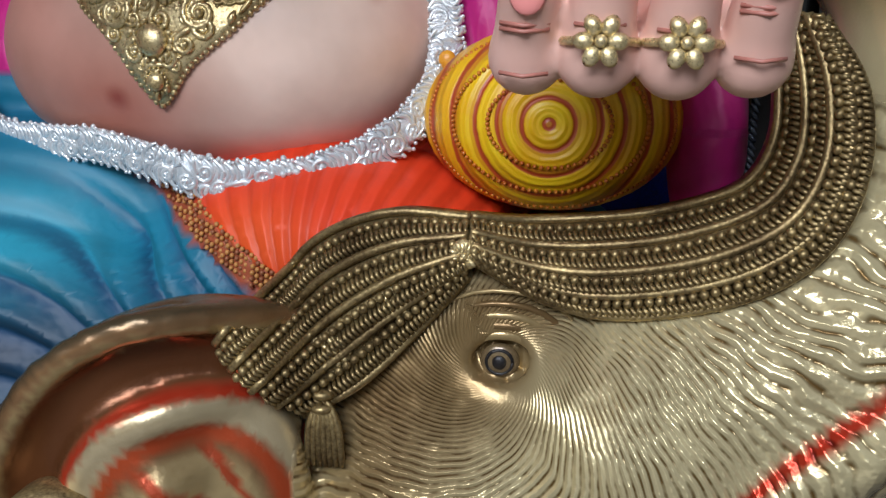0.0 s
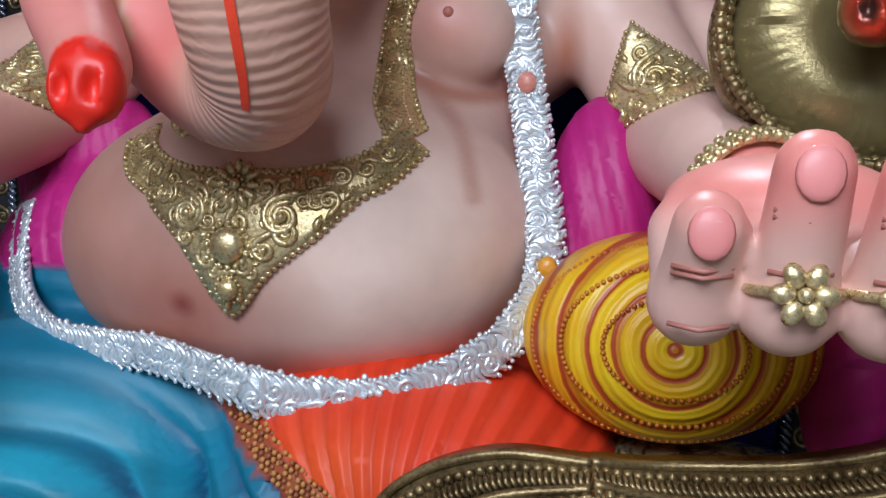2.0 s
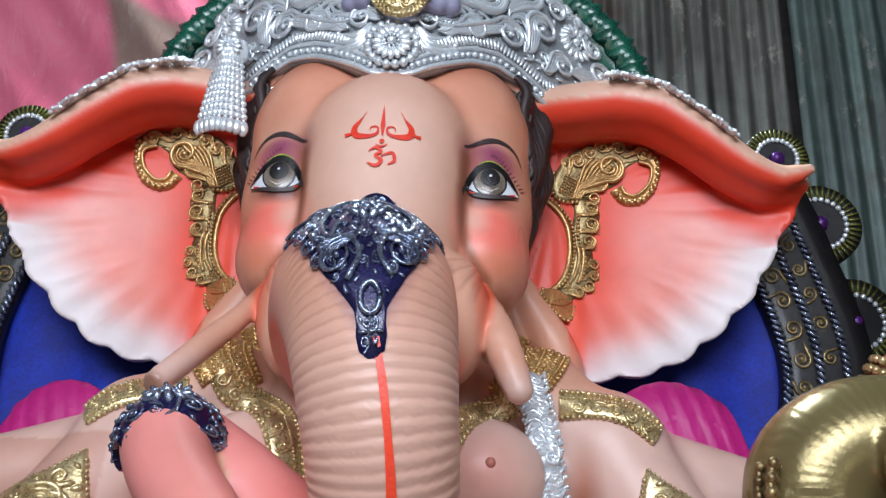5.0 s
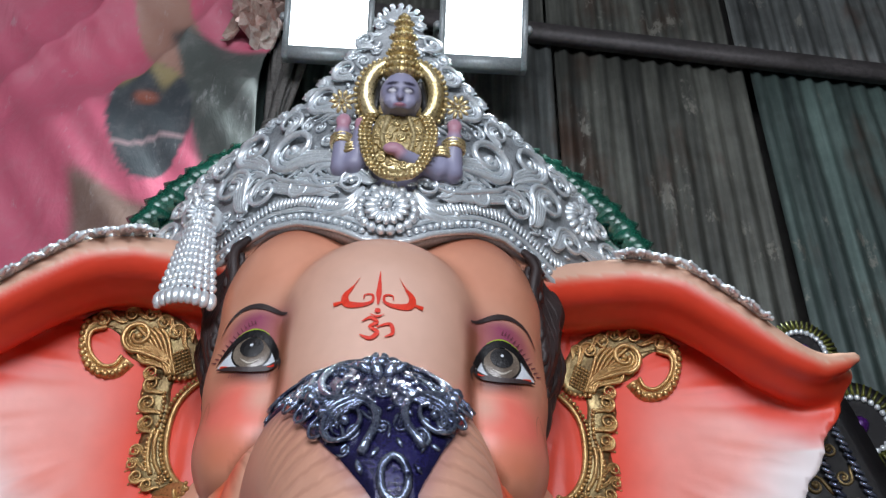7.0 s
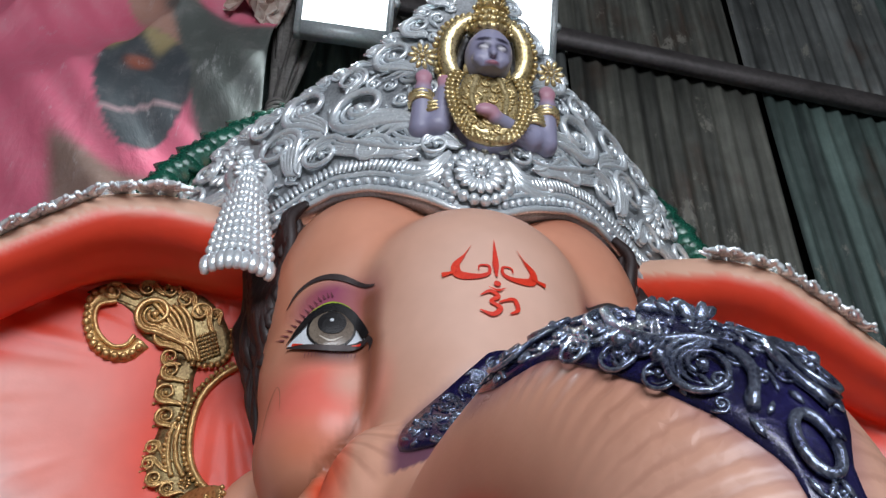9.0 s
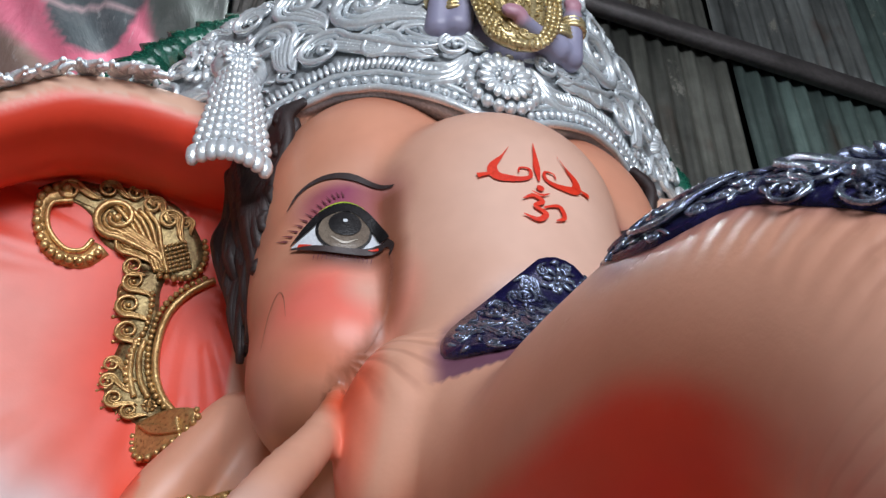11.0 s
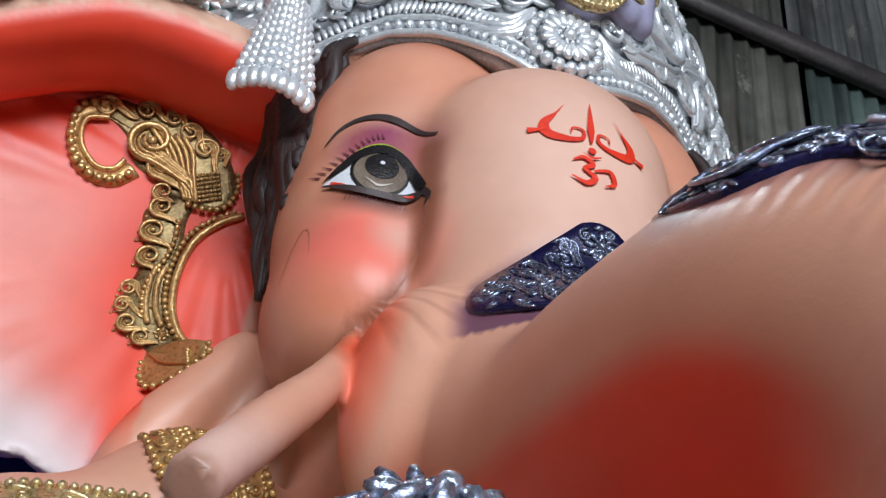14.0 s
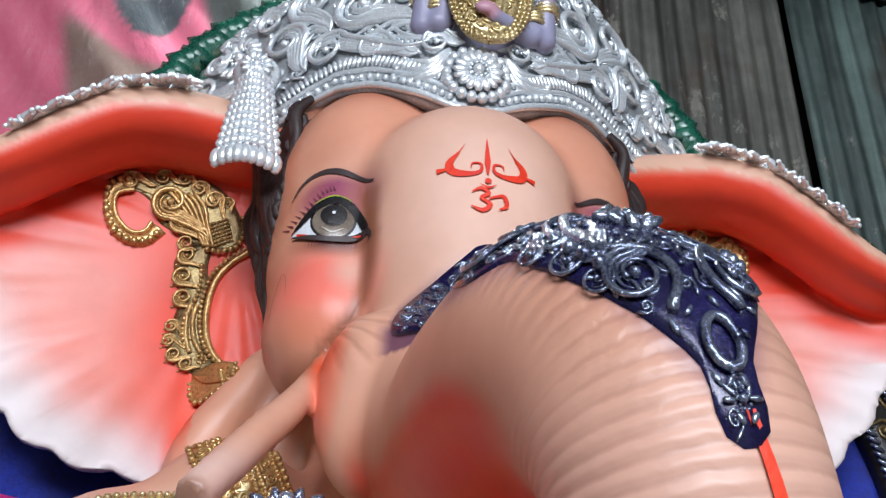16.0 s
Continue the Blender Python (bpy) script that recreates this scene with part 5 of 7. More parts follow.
CROWN_TOP = ([0, 0.05, 0.09, 0.13, 0.17, 0.21, 0.25, 0.30, 0.35, 0.40, 0.45, 0.50, 0.55, 0.60, 0.65], [3.60, 3.56, 3.50, 3.44, 3.40, 3.37, 3.33, 3.33, 3.31, 3.29, 3.29, 3.27, 3.25, 3.14, 3.05])
CROWN_LOW = ([0, 0.05, 0.10, 0.20, 0.27, 0.33, 0.40, 0.46, 0.55, 0.65], [2.86, 2.875, 2.905, 2.955, 2.97, 2.955, 2.925, 2.93, 2.97, 3.02])


def build_crown():
    top = holder("crown", 0, 0, 0)
    g = Geo()
    xs = np.linspace(-0.65, 0.65, 105)
    grid = np.zeros((105, 24, 3))
    for i, x in enumerate(xs):
        lo, hi = np.interp(abs(x), *CROWN_LOW), np.interp(abs(x), *CROWN_TOP) - 0.012
        z = np.linspace(lo, hi, 24)
        grid[i] = np.stack([np.full(24, x), crown_depth(x) + 0.012 * np.sin(z * 40) * 0.1, z], axis=1)
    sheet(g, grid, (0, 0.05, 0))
    # darker silver carries the shade between the scrolls
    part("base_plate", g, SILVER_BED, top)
    side = np.linspace(0, 0.64, 60)
    low = np.stack([side, np.interp(side, *CROWN_LOW)], axis=1)
    high = np.stack([side, np.interp(side, *CROWN_TOP)], axis=1)
    for s in (-1, 1):
        m = np.array([s, 1.0])
        g = Geo()
        cord(g, lift_crown, (low + (0, 0.006)) * m, 0.008)
        beads(g, lift_crown, (low + (0, 0.026))[4:] * m, 0.0085)
        cord(g, lift_crown, (low + (0, 0.045))[4:] * m, 0.006)
        # a ribbed cord above the bead row
        p = smooth((low + (0, 0.068))[5:] * m, 66)
        for a, b in zip(p, p[1:]):
            t = unit(b - a)
            q = np.array([a + np.array([-t[1], t[0]]) * 0.014, a - np.array([-t[1], t[0]]) * 0.014])
            tube(g, lift_crown(np.linspace(q[0], q[1], 4), 0.006), [0.003, 0.006, 0.006, 0.003], 5)
        part("brow_band", g, SILVER, top)
        g = Geo()
        for k in range(2, 58, 3):
            run = unit(high[min(k + 1, 59)] - high[k - 1])
            out = np.array([-run[1], run[0]]) if run[0] > 0 else np.array([1.0, 0.0])
            c = high[k] - out * 0.010
            acanthus(g, lift_crown, (c - run * 0.034 - out * 0.02) * m, c * m, 0.021, -s, 0, 3, 1.2)
            for d in (-0.5, 0.1, 0.7):
                tip = c + out * (0.026 - 0.008 * abs(d)) + run * d * 0.02
                tube(g, lift_crown(np.array([c * m, (c + tip) / 2 * m, tip * m]), 0.002), [0.007, 0.008, 0.002], 5)
        part("scrolled_edge", g, SILVER, top)
        # large leaf scrolls beside the figure
        g = Geo()
        proud = lambda p, off: lift_crown(p, off + 0.010)
        leaves = (((0.115, 3.085), (0.232, 3.180), 0.064, 1), ((0.09, 3.035), (0.30, 3.085), 0.046, -1), ((0.11, 3.01), (0.205, 3.055), 0.036, -1), ((0.295, 3.13), (0.345, 3.245), 0.052, 1), ((0.34, 3.05), (0.395, 3.155), 0.050, -1),
                  ((0.40, 3.265), (0.435, 3.245), 0.034, -1), ((0.48, 3.07), (0.578, 3.115), 0.050, 1), ((0.40, 3.03), (0.455, 3.075), 0.040, -1), ((0.12, 3.235), (0.172, 3.315), 0.044, 1), ((0.105, 3.355), (0.128, 3.395), 0.034, 1), ((0.06, 3.45), (0.082, 3.485), 0.028, 1),
                  ((0.025, 3.03), (0.082, 3.035), 0.034, -1), ((0.26, 3.235), (0.255, 3.28), 0.034, -1), ((0.52, 3.21), (0.555, 3.19), 0.030, 1))
        for root, centre, r, turn_ in leaves:
            acanthus(g, proud, np.array(root) * m, np.array(centre) * m, r, turn_ * s, 0, 5)
            mid, top_ = np.array(root), np.array(centre)
            side_ = np.array([-(top_ - mid)[1], (top_ - mid)[0]])
            plume(g, proud, mid * m, [(mid + (top_ - mid) * u - side_ * turn_ * w) * m for u, w in ((0.35, 0.42), (0.55, 0.50), (0.75, 0.52))], 0.2 * s * turn_, r * 0.11)
            part("leaf_scroll", g, SILVER, top)
            g = Geo()
        g = Geo()
        rosette(g, lift_crown, s * 0.50, 3.185, 0.058, 0, 16)
        part("side_rosette", g, SILVER, top)
        # dense filigree between
        g = Geo()
        field = np.concatenate([(low + (0, 0.09))[3:56], ((high - (0, 0.045))[3:56])[::-1]])
        keep = np.array([c for c in field])
        relief(g, keep, lambda p, off: lift_crown(p * m, off + 0.004), 0.024, 0.009, 0, 11, False, 5200, 0.22, [(c[0], c[1], 0.9 * r) for _, c, r, _ in leaves] + [(0.50, 3.175, 0.06)])
        part("filigree", g, SILVER, top)
    g = Geo()
    lift = lambda p, off: lift_crown(p, off + 0.02)
    rosette(g, lift, 0.0, 2.955, 0.052, 0, 16)
    for k in range(18):
        a = 2 * math.pi * k / 18
        ball(g, lift_crown(np.array([[0.06 * math.cos(a), 2.955 + 0.058 * math.sin(a)]]), 0.012)[0], 0.0125, 0, 6, 4)
    part("front_rosette", g, SILVER, top)
    g = Geo()
    for s in (-1, 1):
        plume(g, lift_crown, (s * 0.055, 3.02), [(s * 0.14, 3.005), (s * 0.155, 2.985), (s * 0.16, 2.965), (s * 0.14, 2.95)], -0.3 * s, 0.010)
    for k in range(7):
        a = math.pi * (0.15 + 0.7 * k / 6)
        plume(g, lift_crown, (0, 3.545), [(0.06 * math.cos(a), 3.55 + 0.065 * math.sin(a))], 0.05, 0.011)
    part("finial", g, SILVER, top)
    tagged(top, "silver-painted crown with dense scrolls and rosettes on the statue's head", "crown")
    # the bead tassel hanging at one end
    for s in (-1,):
        t = holder("tassel", s * 0.435, 2.15, 2.985)
        g = Geo()
        ball(g, (0, 0, 0), 0.0105, 0, 8, 6)
        pearl = g.mesh("bead", [SILVER])
        for k in range(9):
            g = Geo()
            u = (k - 4) / 4
            spots = [(u * (0.022 + 0.0024 * j) * 1.15 + s * 0.012 * -j / 10, -0.03 * math.cos(u * 1.4) - 0.004 * j, 0.02 - 0.0205 * j) for j in range(11)]
            tube(g, spots + [(u * 0.056 - s * 0.012, -0.045 * math.cos(u * 1.2) - 0.03, -0.218)], 0.004, 5)
            ball(g, (u * 0.056 - s * 0.012, -0.045 * math.cos(u * 1.2) - 0.03, -0.218), (0.013, 0.012, 0.022), 0, 7, 5)
            string = part("bead_string", g, SILVER, t)
            for spot in spots:
                bead = new("bead", pearl)
                bead.parent, bead.location = string, spot
        g = Geo()
        ball(g, (0, 0, 0.03), (0.05, 0.035, 0.045), 0, 12, 8)
        rosette(g, lambda p, off: np.stack([p[:, 0], np.full(len(p), -0.03) - off, p[:, 1]], axis=1), 0, 0.03, 0.035)
        part("cap", g, SILVER, t)
        tagged(t, "silver bead tassel hanging from the crown's end", "tassel")


build_crown()


def build_figurine():
    """A small seated figure in the crown's niche, one plain mesh."""
    f = Field((-0.2, 1.80, 2.98), (0.2, 2.12, 3.58), 0.0042)
    c = 0.015
    f.oval((c, 1.925, 3.262), (0.049, 0.050, 0.060), 0.012)
    f.oval((c, 1.890, 3.222), (0.022, 0.020, 0.018), 0.014)
    f.limb((c, 1.965, 3.25), (c, 1.97, 3.2), 0.025, 0.03, 0.01)
    f.oval((c, 1.97, 3.155), (0.08, 0.05, 0.06), 0.02)
    f.oval((c, 1.965, 3.08), (0.065, 0.05, 0.07), 0.02)
    for s in (-1, 1):
        f.limb((c + s * 0.07, 1.97, 3.18), (c + s * 0.10, 1.95, 3.08), 0.024, 0.022, 0.01)
        f.limb((c + s * 0.125, 1.965, 3.08), (c + s * 0.128, 1.94, 3.165), 0.026, 0.018, 0.01)
        f.oval((c + s * 0.128, 1.932, 3.195), (0.018, 0.012, 0.026), 0.006)
        f.oval((c + s * 0.019, 1.872, 3.264), (0.013, 0.010, 0.008), 0.006, True)
        f.oval((c + s * 0.019, 1.883, 3.264), (0.011, 0.007, 0.006), 0.003)
        f.oval((c + s * 0.022, 1.888, 3.240), (0.016, 0.012, 0.014), 0.010)
    f.limb((c - 0.09, 1.95, 3.08), (c - 0.085, 1.93, 3.155), 0.023, 0.018, 0.01)
    f.oval((c - 0.085, 1.925, 3.18), (0.017, 0.012, 0.022), 0.006)
    f.limb((c + 0.09, 1.95, 3.07), (c + 0.01, 1.905, 3.075), 0.022, 0.016, 0.008)
    f.oval((c - 0.008, 1.895, 3.085), (0.024, 0.012, 0.016), 0.006)
    f.limb((c, 1.884, 3.268), (c, 1.868, 3.246), 0.005, 0.008, 0.006)
    f.oval((c, 1.872, 3.228), (0.014, 0.008, 0.005), 0.005)
    v, q = f.skin()
    p = np.zeros_like(v)
    p[:] = (0.30, 0.30, 0.43)
    palm = np.maximum(near(v, (c - 0.085, 1.92, 3.18), (0.03, 0.03, 0.03)), np.maximum(near(v, (c - 0.008, 1.89, 3.08), (0.035, 0.03, 0.03)), np.maximum(near(v, (c + 0.128, 1.93, 3.19), (0.03, 0.03, 0.04)), near(v, (c - 0.128, 1.93, 3.19), (0.03, 0.03, 0.04)))))
    tint(p, (0.48, 0.25, 0.32), palm * 2)
    for s in (-1, 1):
        tint(p, (0.05, 0.045, 0.08), near(v, (c + s * 0.019, 1.876, 3.266), (0.019, 0.03, 0.012)) * 2.0)
        tint(p, (0.62, 0.62, 0.68), near(v, (c + s * 0.019, 1.876, 3.2635), (0.011, 0.02, 0.0055)) * 2.5)
        tint(p, (0.03, 0.025, 0.05), near(v, (c + s * 0.020, 1.88, 3.283), (0.020, 0.03, 0.006)) * 2.5)
    tint(p, (0.34, 0.12, 0.17), near(v, (c, 1.872, 3.228), (0.018, 0.02, 0.007)) * 2)
    g = Geo()
    g.put(v, q, 0, p)
    lift = lambda p, off: np.stack([p[:, 0], np.full(len(p), 1.915) - off, p[:, 1]], axis=1)
    back = lambda p, off: np.stack([p[:, 0], np.full(len(p), 1.965) - off, p[:, 1]], axis=1)
    # halo, tall headdress, garland, collar, bangles, discs
    for s in (-1, 1):
        arc = [(c + s * 0.082 * math.sin(a), 3.28 + 0.085 * math.cos(a)) for a in np.linspace(0.35, 2.3, 9)]
        cord(g, back, arc, 0.021, 1)
        beads(g, back, [(c + s * 0.108 * math.sin(a), 3.28 + 0.108 * math.cos(a)) for a in np.linspace(0.2, 2.4, 9)], 0.007, 1)
        gar = [(c + s * 0.058, 3.205), (c + s * 0.075, 3.15), (c + s * 0.066, 3.08), (c + s * 0.04, 3.03), (c, 3.015)]
        cord(g, lift, gar, 0.009, 1)
        for k in range(3):
            beads(g, lambda p, off: lift(p, off + 0.008), [(a + (k - 1) * 0.010, b) for a, b in gar], 0.006, 1)
        cord(g, lift, [(c + s * 0.02, 3.20), (c + s * 0.035, 3.14), (c + s * 0.03, 3.09)], 0.009, 1)
        rosette(g, lambda p, off: lift(p, off - 0.02), c + s * 0.135, 3.25, 0.030, 1, 10)
        for dx, z in ((0.128, 3.135), (0.10, 3.105)):
            for k in range(3):
                a = np.linspace(0, 2 * np.pi, 12)
                tube(g, np.stack([c + s * dx + 0.024 * np.cos(a), 1.952 + 0.024 * np.sin(a), np.full(12, z + k * 0.009)], axis=1), 0.0055, 5, 1, up=(0, 0, 1))
        ball(g, (c + s * 0.042, 1.93, 3.235), (0.008, 0.008, 0.014), 1)
        tube(g, smooth([(c + s * 0.042, 1.945, 3.31), (c + s * 0.054, 1.955, 3.27), (c + s * 0.06, 1.96, 3.21)], 8), 0.012, 6, 2)
    for k, (z, r) in enumerate(((3.325, 0.047), (3.342, 0.044), (3.36, 0.036), (3.385, 0.036), (3.41, 0.026), (3.435, 0.03), (3.46, 0.018), (3.48, 0.02), (3.50, 0.010))):
        ball(g, (c, 1.945, z), (r, r, 0.017), 1, 12, 6)
        for j in range(8):
            a = math.pi * (1.05 + 0.9 * j / 7)
            ball(g, (c + r * math.cos(a), 1.945 + r * math.sin(a), z), 0.006, 1, 5, 4)
    poly = [(c - 0.045, 3.205), (c + 0.045, 3.205), (c + 0.06, 3.14), (c + 0.05, 3.06), (c, 3.03), (c - 0.05, 3.06), (c - 0.06, 3.14)]
    plate(g, smooth(poly + poly[:1], 30)[:-1], lift, 0.005, 1, 5, 0.02)
    relief(g, poly, lambda p, off: lift(p, off + 0.006), 0.013, 0.006, 1, 5, False, 900, 0.25)
    for k, a in enumerate(g.v):
        a = np.array(a)
        bow = band(a[:, 2], 3.185, 3.225) * radians(24)
        dy, dz = a[:, 1] - 1.95, a[:, 2] - 3.21
        a[:, 1], a[:, 2] = 1.995 + dy * np.cos(bow) - dz * np.sin(bow), 3.21 + dy * np.sin(bow) + dz * np.cos(bow)
        a[:, 2] -= 0.30 * np.clip(a[:, 2] - 3.33, 0, 1)
        g.v[k] = a
    tagged(part("figurine", g, [SKIN, PALEGOLD, BLACK], layers=True), "small blue-grey seated figurine with gold jewellery in the crown's niche", "figurine")


build_figurine()


# ---- green leafy halo behind the crown ----
def build_halo():
    top = holder("leaf_halo", 0, 2.56, 3.0)
    g = Geo()
    tube(g, [(0.74 * math.cos(a), 0.02, 0.66 * math.sin(a) - 0.02) for a in np.linspace(-0.2, math.pi + 0.2, 60)], 0.05, 8)
    part("rim", g, GREEN, top)
    for k in range(34):
        a = -0.1 + (math.pi + 0.2) * k / 33
        if 0.36 * math.pi < a < 0.64 * math.pi:
            continue
        g = Geo()
        for j in (-1, 0, 1):
            b = a + j * 0.55
            root = np.array([0.72 * math.cos(a), -0.03, 0.64 * math.sin(a) - 0.02])
            tip = root + np.array([0.10 * math.cos(b), -0.01, 0.10 * math.sin(b)])
            mid = (root + tip) / 2 + np.array([0, -0.025, 0])
            tube(g, smooth([root, mid, tip], 7), [0.006, 0.024, 0.033, 0.034, 0.026, 0.014, 0.002], 6, flat=0.35)
        part("leaf_spray", g, GREEN, top)
    tagged(top, "glossy dark green leaf halo behind the silver crown", "halo")


build_halo()


# ---- ear ornaments ----
def lift_ear(s):
    def lift(p, off):
        p = np.asarray(p, dtype=float)
        return np.stack([s * p[:, 0], ear_depth(p[:, 0], p[:, 1]) - 0.016 - off, p[:, 1]], axis=1)
    return lift


for s in (-1, 1):
    top = holder("ear_ornament", 0, 0, 0)
    lift = lift_ear(s)
    raised = lambda p, off: lift(p, off + 0.010)
    g = Geo()
    outer = smooth([(0.700, 2.905), (0.742, 2.893), (0.752, 2.850), (0.742, 2.800), (0.718, 2.757), (0.680, 2.738), (0.640, 2.742), (0.608, 2.775)], 60)
    inner = smooth([(0.690, 2.868), (0.722, 2.856), (0.726, 2.830), (0.716, 2.800), (0.697, 2.778), (0.675, 2.766), (0.652, 2.772), (0.640, 2.795)], 60)
    rows = np.stack([lift(outer + (inner - outer) * k, 0.004 + 0.010 * math.sin(math.pi * k)) for k in np.linspace(0, 1, 6)], axis=1)
    sheet(g, rows, (0, 0.010, 0))
    beads(g, lambda p, off: lift(p, off + 0.008), outer + (inner - outer) * 0.28, 0.0092, gap=1.9)
    cord(g, raised, inner, 0.005)
    part("loop", g, GOLD, top)
    mass = smooth([(0.755, 2.885), (0.725, 2.908), (0.690, 2.915), (0.630, 2.928), (0.580, 2.926), (0.537, 2.910), (0.490, 2.880), (0.452, 2.825), (0.438, 2.778), (0.455, 2.742), (0.505, 2.742), (0.545, 2.752), (0.585, 2.778), (0.625, 2.800), (0.655, 2.850), (0.700, 2.875), (0.755, 2.885)], 60)[:-1]
    g = Geo()
    plate(g, mass, lift, 0.006)
    part("bed", g, OLDGOLD, top)
    g = Geo()
    for root, centre, r, turn_, ribs in (((0.505, 2.748), (0.607, 2.846), 0.044, 1, 6), ((0.525, 2.752), (0.578, 2.800), 0.026, 1, 4), ((0.640, 2.885), (0.700, 2.888), 0.024, -1, 3), ((0.590, 2.895), (0.633, 2.905), 0.021, -1, 3), ((0.545, 2.885), (0.584, 2.905), 0.020, -1, 3),
                                         ((0.505, 2.850), (0.550, 2.885), 0.022, -1, 3), ((0.475, 2.810), (0.515, 2.858), 0.024, -1, 3), ((0.470, 2.83), (0.485, 2.855), 0.016, -1, 3), ((0.535, 2.735), (0.560, 2.752), 0.020, 1, 3)):
        acanthus(g, raised, root, centre, r, turn_, 0, ribs)
    for u in range(5):
        cord(g, raised, [(0.500 + 0.005 * u, 2.745), (0.520 + 0.008 * u, 2.800), (0.535 + 0.013 * u, 2.845), (0.560 + 0.014 * u, 2.872)], 0.0048, n=20)
    for u in range(6):
        for w in range(7):
            ball(g, lift(np.array([[0.463 + 0.0065 * u + 0.003 * w, 2.765 + 0.0085 * w - 0.003 * u]]), 0.010)[0], 0.0040, 0, 5, 4)
    beads(g, raised, [(0.447, 2.825), (0.438, 2.785), (0.450, 2.748), (0.480, 2.735), (0.515, 2.738)], 0.0062)
    relief(g, mass, lift, 0.014, 0.006, 0, 3, False, 700, 0.22, [(0.607, 2.846, 0.05), (0.475, 2.79, 0.03)])
    part("scroll_head", g, GOLD, top)
    g = Geo()
    left_edge = smooth([(0.545, 2.755), (0.578, 2.715), (0.570, 2.670), (0.552, 2.620), (0.556, 2.585), (0.562, 2.525), (0.546, 2.480), (0.505, 2.455), (0.480, 2.435)], 50)
    right_edge = smooth([(0.500, 2.745), (0.505, 2.710), (0.500, 2.668), (0.498, 2.620), (0.494, 2.580), (0.486, 2.535), (0.468, 2.495), (0.448, 2.470), (0.435, 2.450)], 50)
    rows = np.stack([lift(left_edge + (right_edge - left_edge) * k, 0.002 + 0.007 * math.sin(math.pi * k)) for k in np.linspace(0, 1, 7)], axis=1)
    sheet(g, rows, (0, 0.010, 0))
    part("stem", g, OLDGOLD, top)
    g = Geo()
    for root, centre, r, turn_ in (((0.515, 2.690), (0.553, 2.722), 0.022, 1), ((0.512, 2.640), (0.553, 2.673), 0.024, 1), ((0.515, 2.590), (0.545, 2.622), 0.022, 1), ((0.505, 2.525), (0.556, 2.553), 0.017, -1), ((0.508, 2.505), (0.556, 2.520), 0.016, -1), ((0.500, 2.480), (0.540, 2.490), 0.018, 1), ((0.480, 2.462), (0.512, 2.470), 0.016, 1)):
        acanthus(g, raised, root, centre, r, turn_, 0, 3)
        plume(g, lift, root, [(centre[0] + r * 0.9, centre[1] + r * d) for d in (-0.9, -0.2)], 0.2, r * 0.22)
    for a, b in ((0.526, 0.012), (0.512, 0.018)):
        cord(g, raised, [(a, 2.605), (a + b * 0.2, 2.575), (a - b * 0.3, 2.53), (a - b * 1.4, 2.495)], 0.0055, n=24)
    rosette(g, raised, 0.483, 2.482, 0.014, 0, 8)
    beads(g, raised, [(0.518, 2.705), (0.514, 2.665), (0.516, 2.625), (0.530, 2.585), (0.532, 2.545), (0.522, 2.51)], 0.0058)
    relief(g, np.concatenate([left_edge, right_edge[::-1]]), lift, 0.010, 0.005, 0, 5, False, 500, 0.22)
    part("stem_relief", g, GOLD, top)
    g = Geo()
    edge_line = [(0.415, 2.742), (0.452, 2.714), (0.482, 2.669), (0.491, 2.605), (0.482, 2.538), (0.455, 2.488), (0.408, 2.452)]
    cord(g, lambda p, off: lift(p, off + 0.004), edge_line, 0.0075)
    beads(g, lambda p, off: lift(p, off + 0.006), [(a + 0.013, b + 0.004) for a, b in edge_line], 0.0058)
    part("beaded_cord", g, GOLD, top)
    g = Geo()
    front_of = lambda p, off: np.stack([s * p[:, 0], 2.345 + 1.0 * np.clip(p[:, 0] - 0.41, 0, 0.1) - off, p[:, 1]], axis=1)
    drop = smooth([(0.500, 2.452), (0.450, 2.462), (0.405, 2.448), (0.410, 2.425), (0.445, 2.395), (0.478, 2.385), (0.496, 2.410), (0.500, 2.452)], 26)[:-1]
    plate(g, drop, front_of, 0.008, sink=0.05)
    for k in range(5):
        cord(g, lambda p, off: front_of(p, off + 0.009), [(0.490 - 0.006 * k, 2.445 - 0.002 * k), (0.465 - 0.006 * k, 2.425 - 0.004 * k + 0.004 * k), (0.425 + 0.002 * k, 2.418 + 0.006 * k)], 0.0045, n=14)
    beads(g, lambda p, off: front_of(p, off + 0.005), drop[8:], 0.006)
    part("drop", g, GOLD, top)
    tagged(top, "gold scrolled ornament moulded on the pink ear", "ear ornament", "ear ornaments")
    # silver sprays on the rolled upper rim
    sp = holder("ear_spray", 0, 0, 0)
    rim_x = [0.47, 0.60, 0.72, 0.83, 0.93]
    rim = lambda p, off: np.stack([s * p[:, 0], 2.245 - 0.02 * p[:, 0] + p[:, 1], np.interp(p[:, 0], [0.47, 0.60, 0.72, 0.83, 0.93], [3.018, 3.038, 3.01, 2.925, 2.836]) - 0.004 + 0.55 * off - 4.5 * np.minimum(p[:, 1], 0) ** 2 - 0.25 * np.abs(np.minimum(p[:, 1], 0))], axis=1)
    for k in range(7):
        g = Geo()
        cx = 0.585 + 0.048 * k + 0.008 * math.sin(k * 5)
        up_lift = lambda p, off: rim(np.stack([p[:, 0], p[:, 1]], axis=1), off)
        rosette(g, up_lift, cx, -0.012 + 0.012 * (k % 2), 0.036 if k % 2 == 0 else 0.024, 0, 7)
        plume(g, up_lift, (cx, 0.0), [(cx + 0.038, -0.030), (cx + 0.024, -0.050), (cx - 0.010, -0.055), (cx - 0.034, -0.032), (cx + 0.03, 0.012)], 0.25, 0.0085)
        part("flower", g, SILVER, sp)
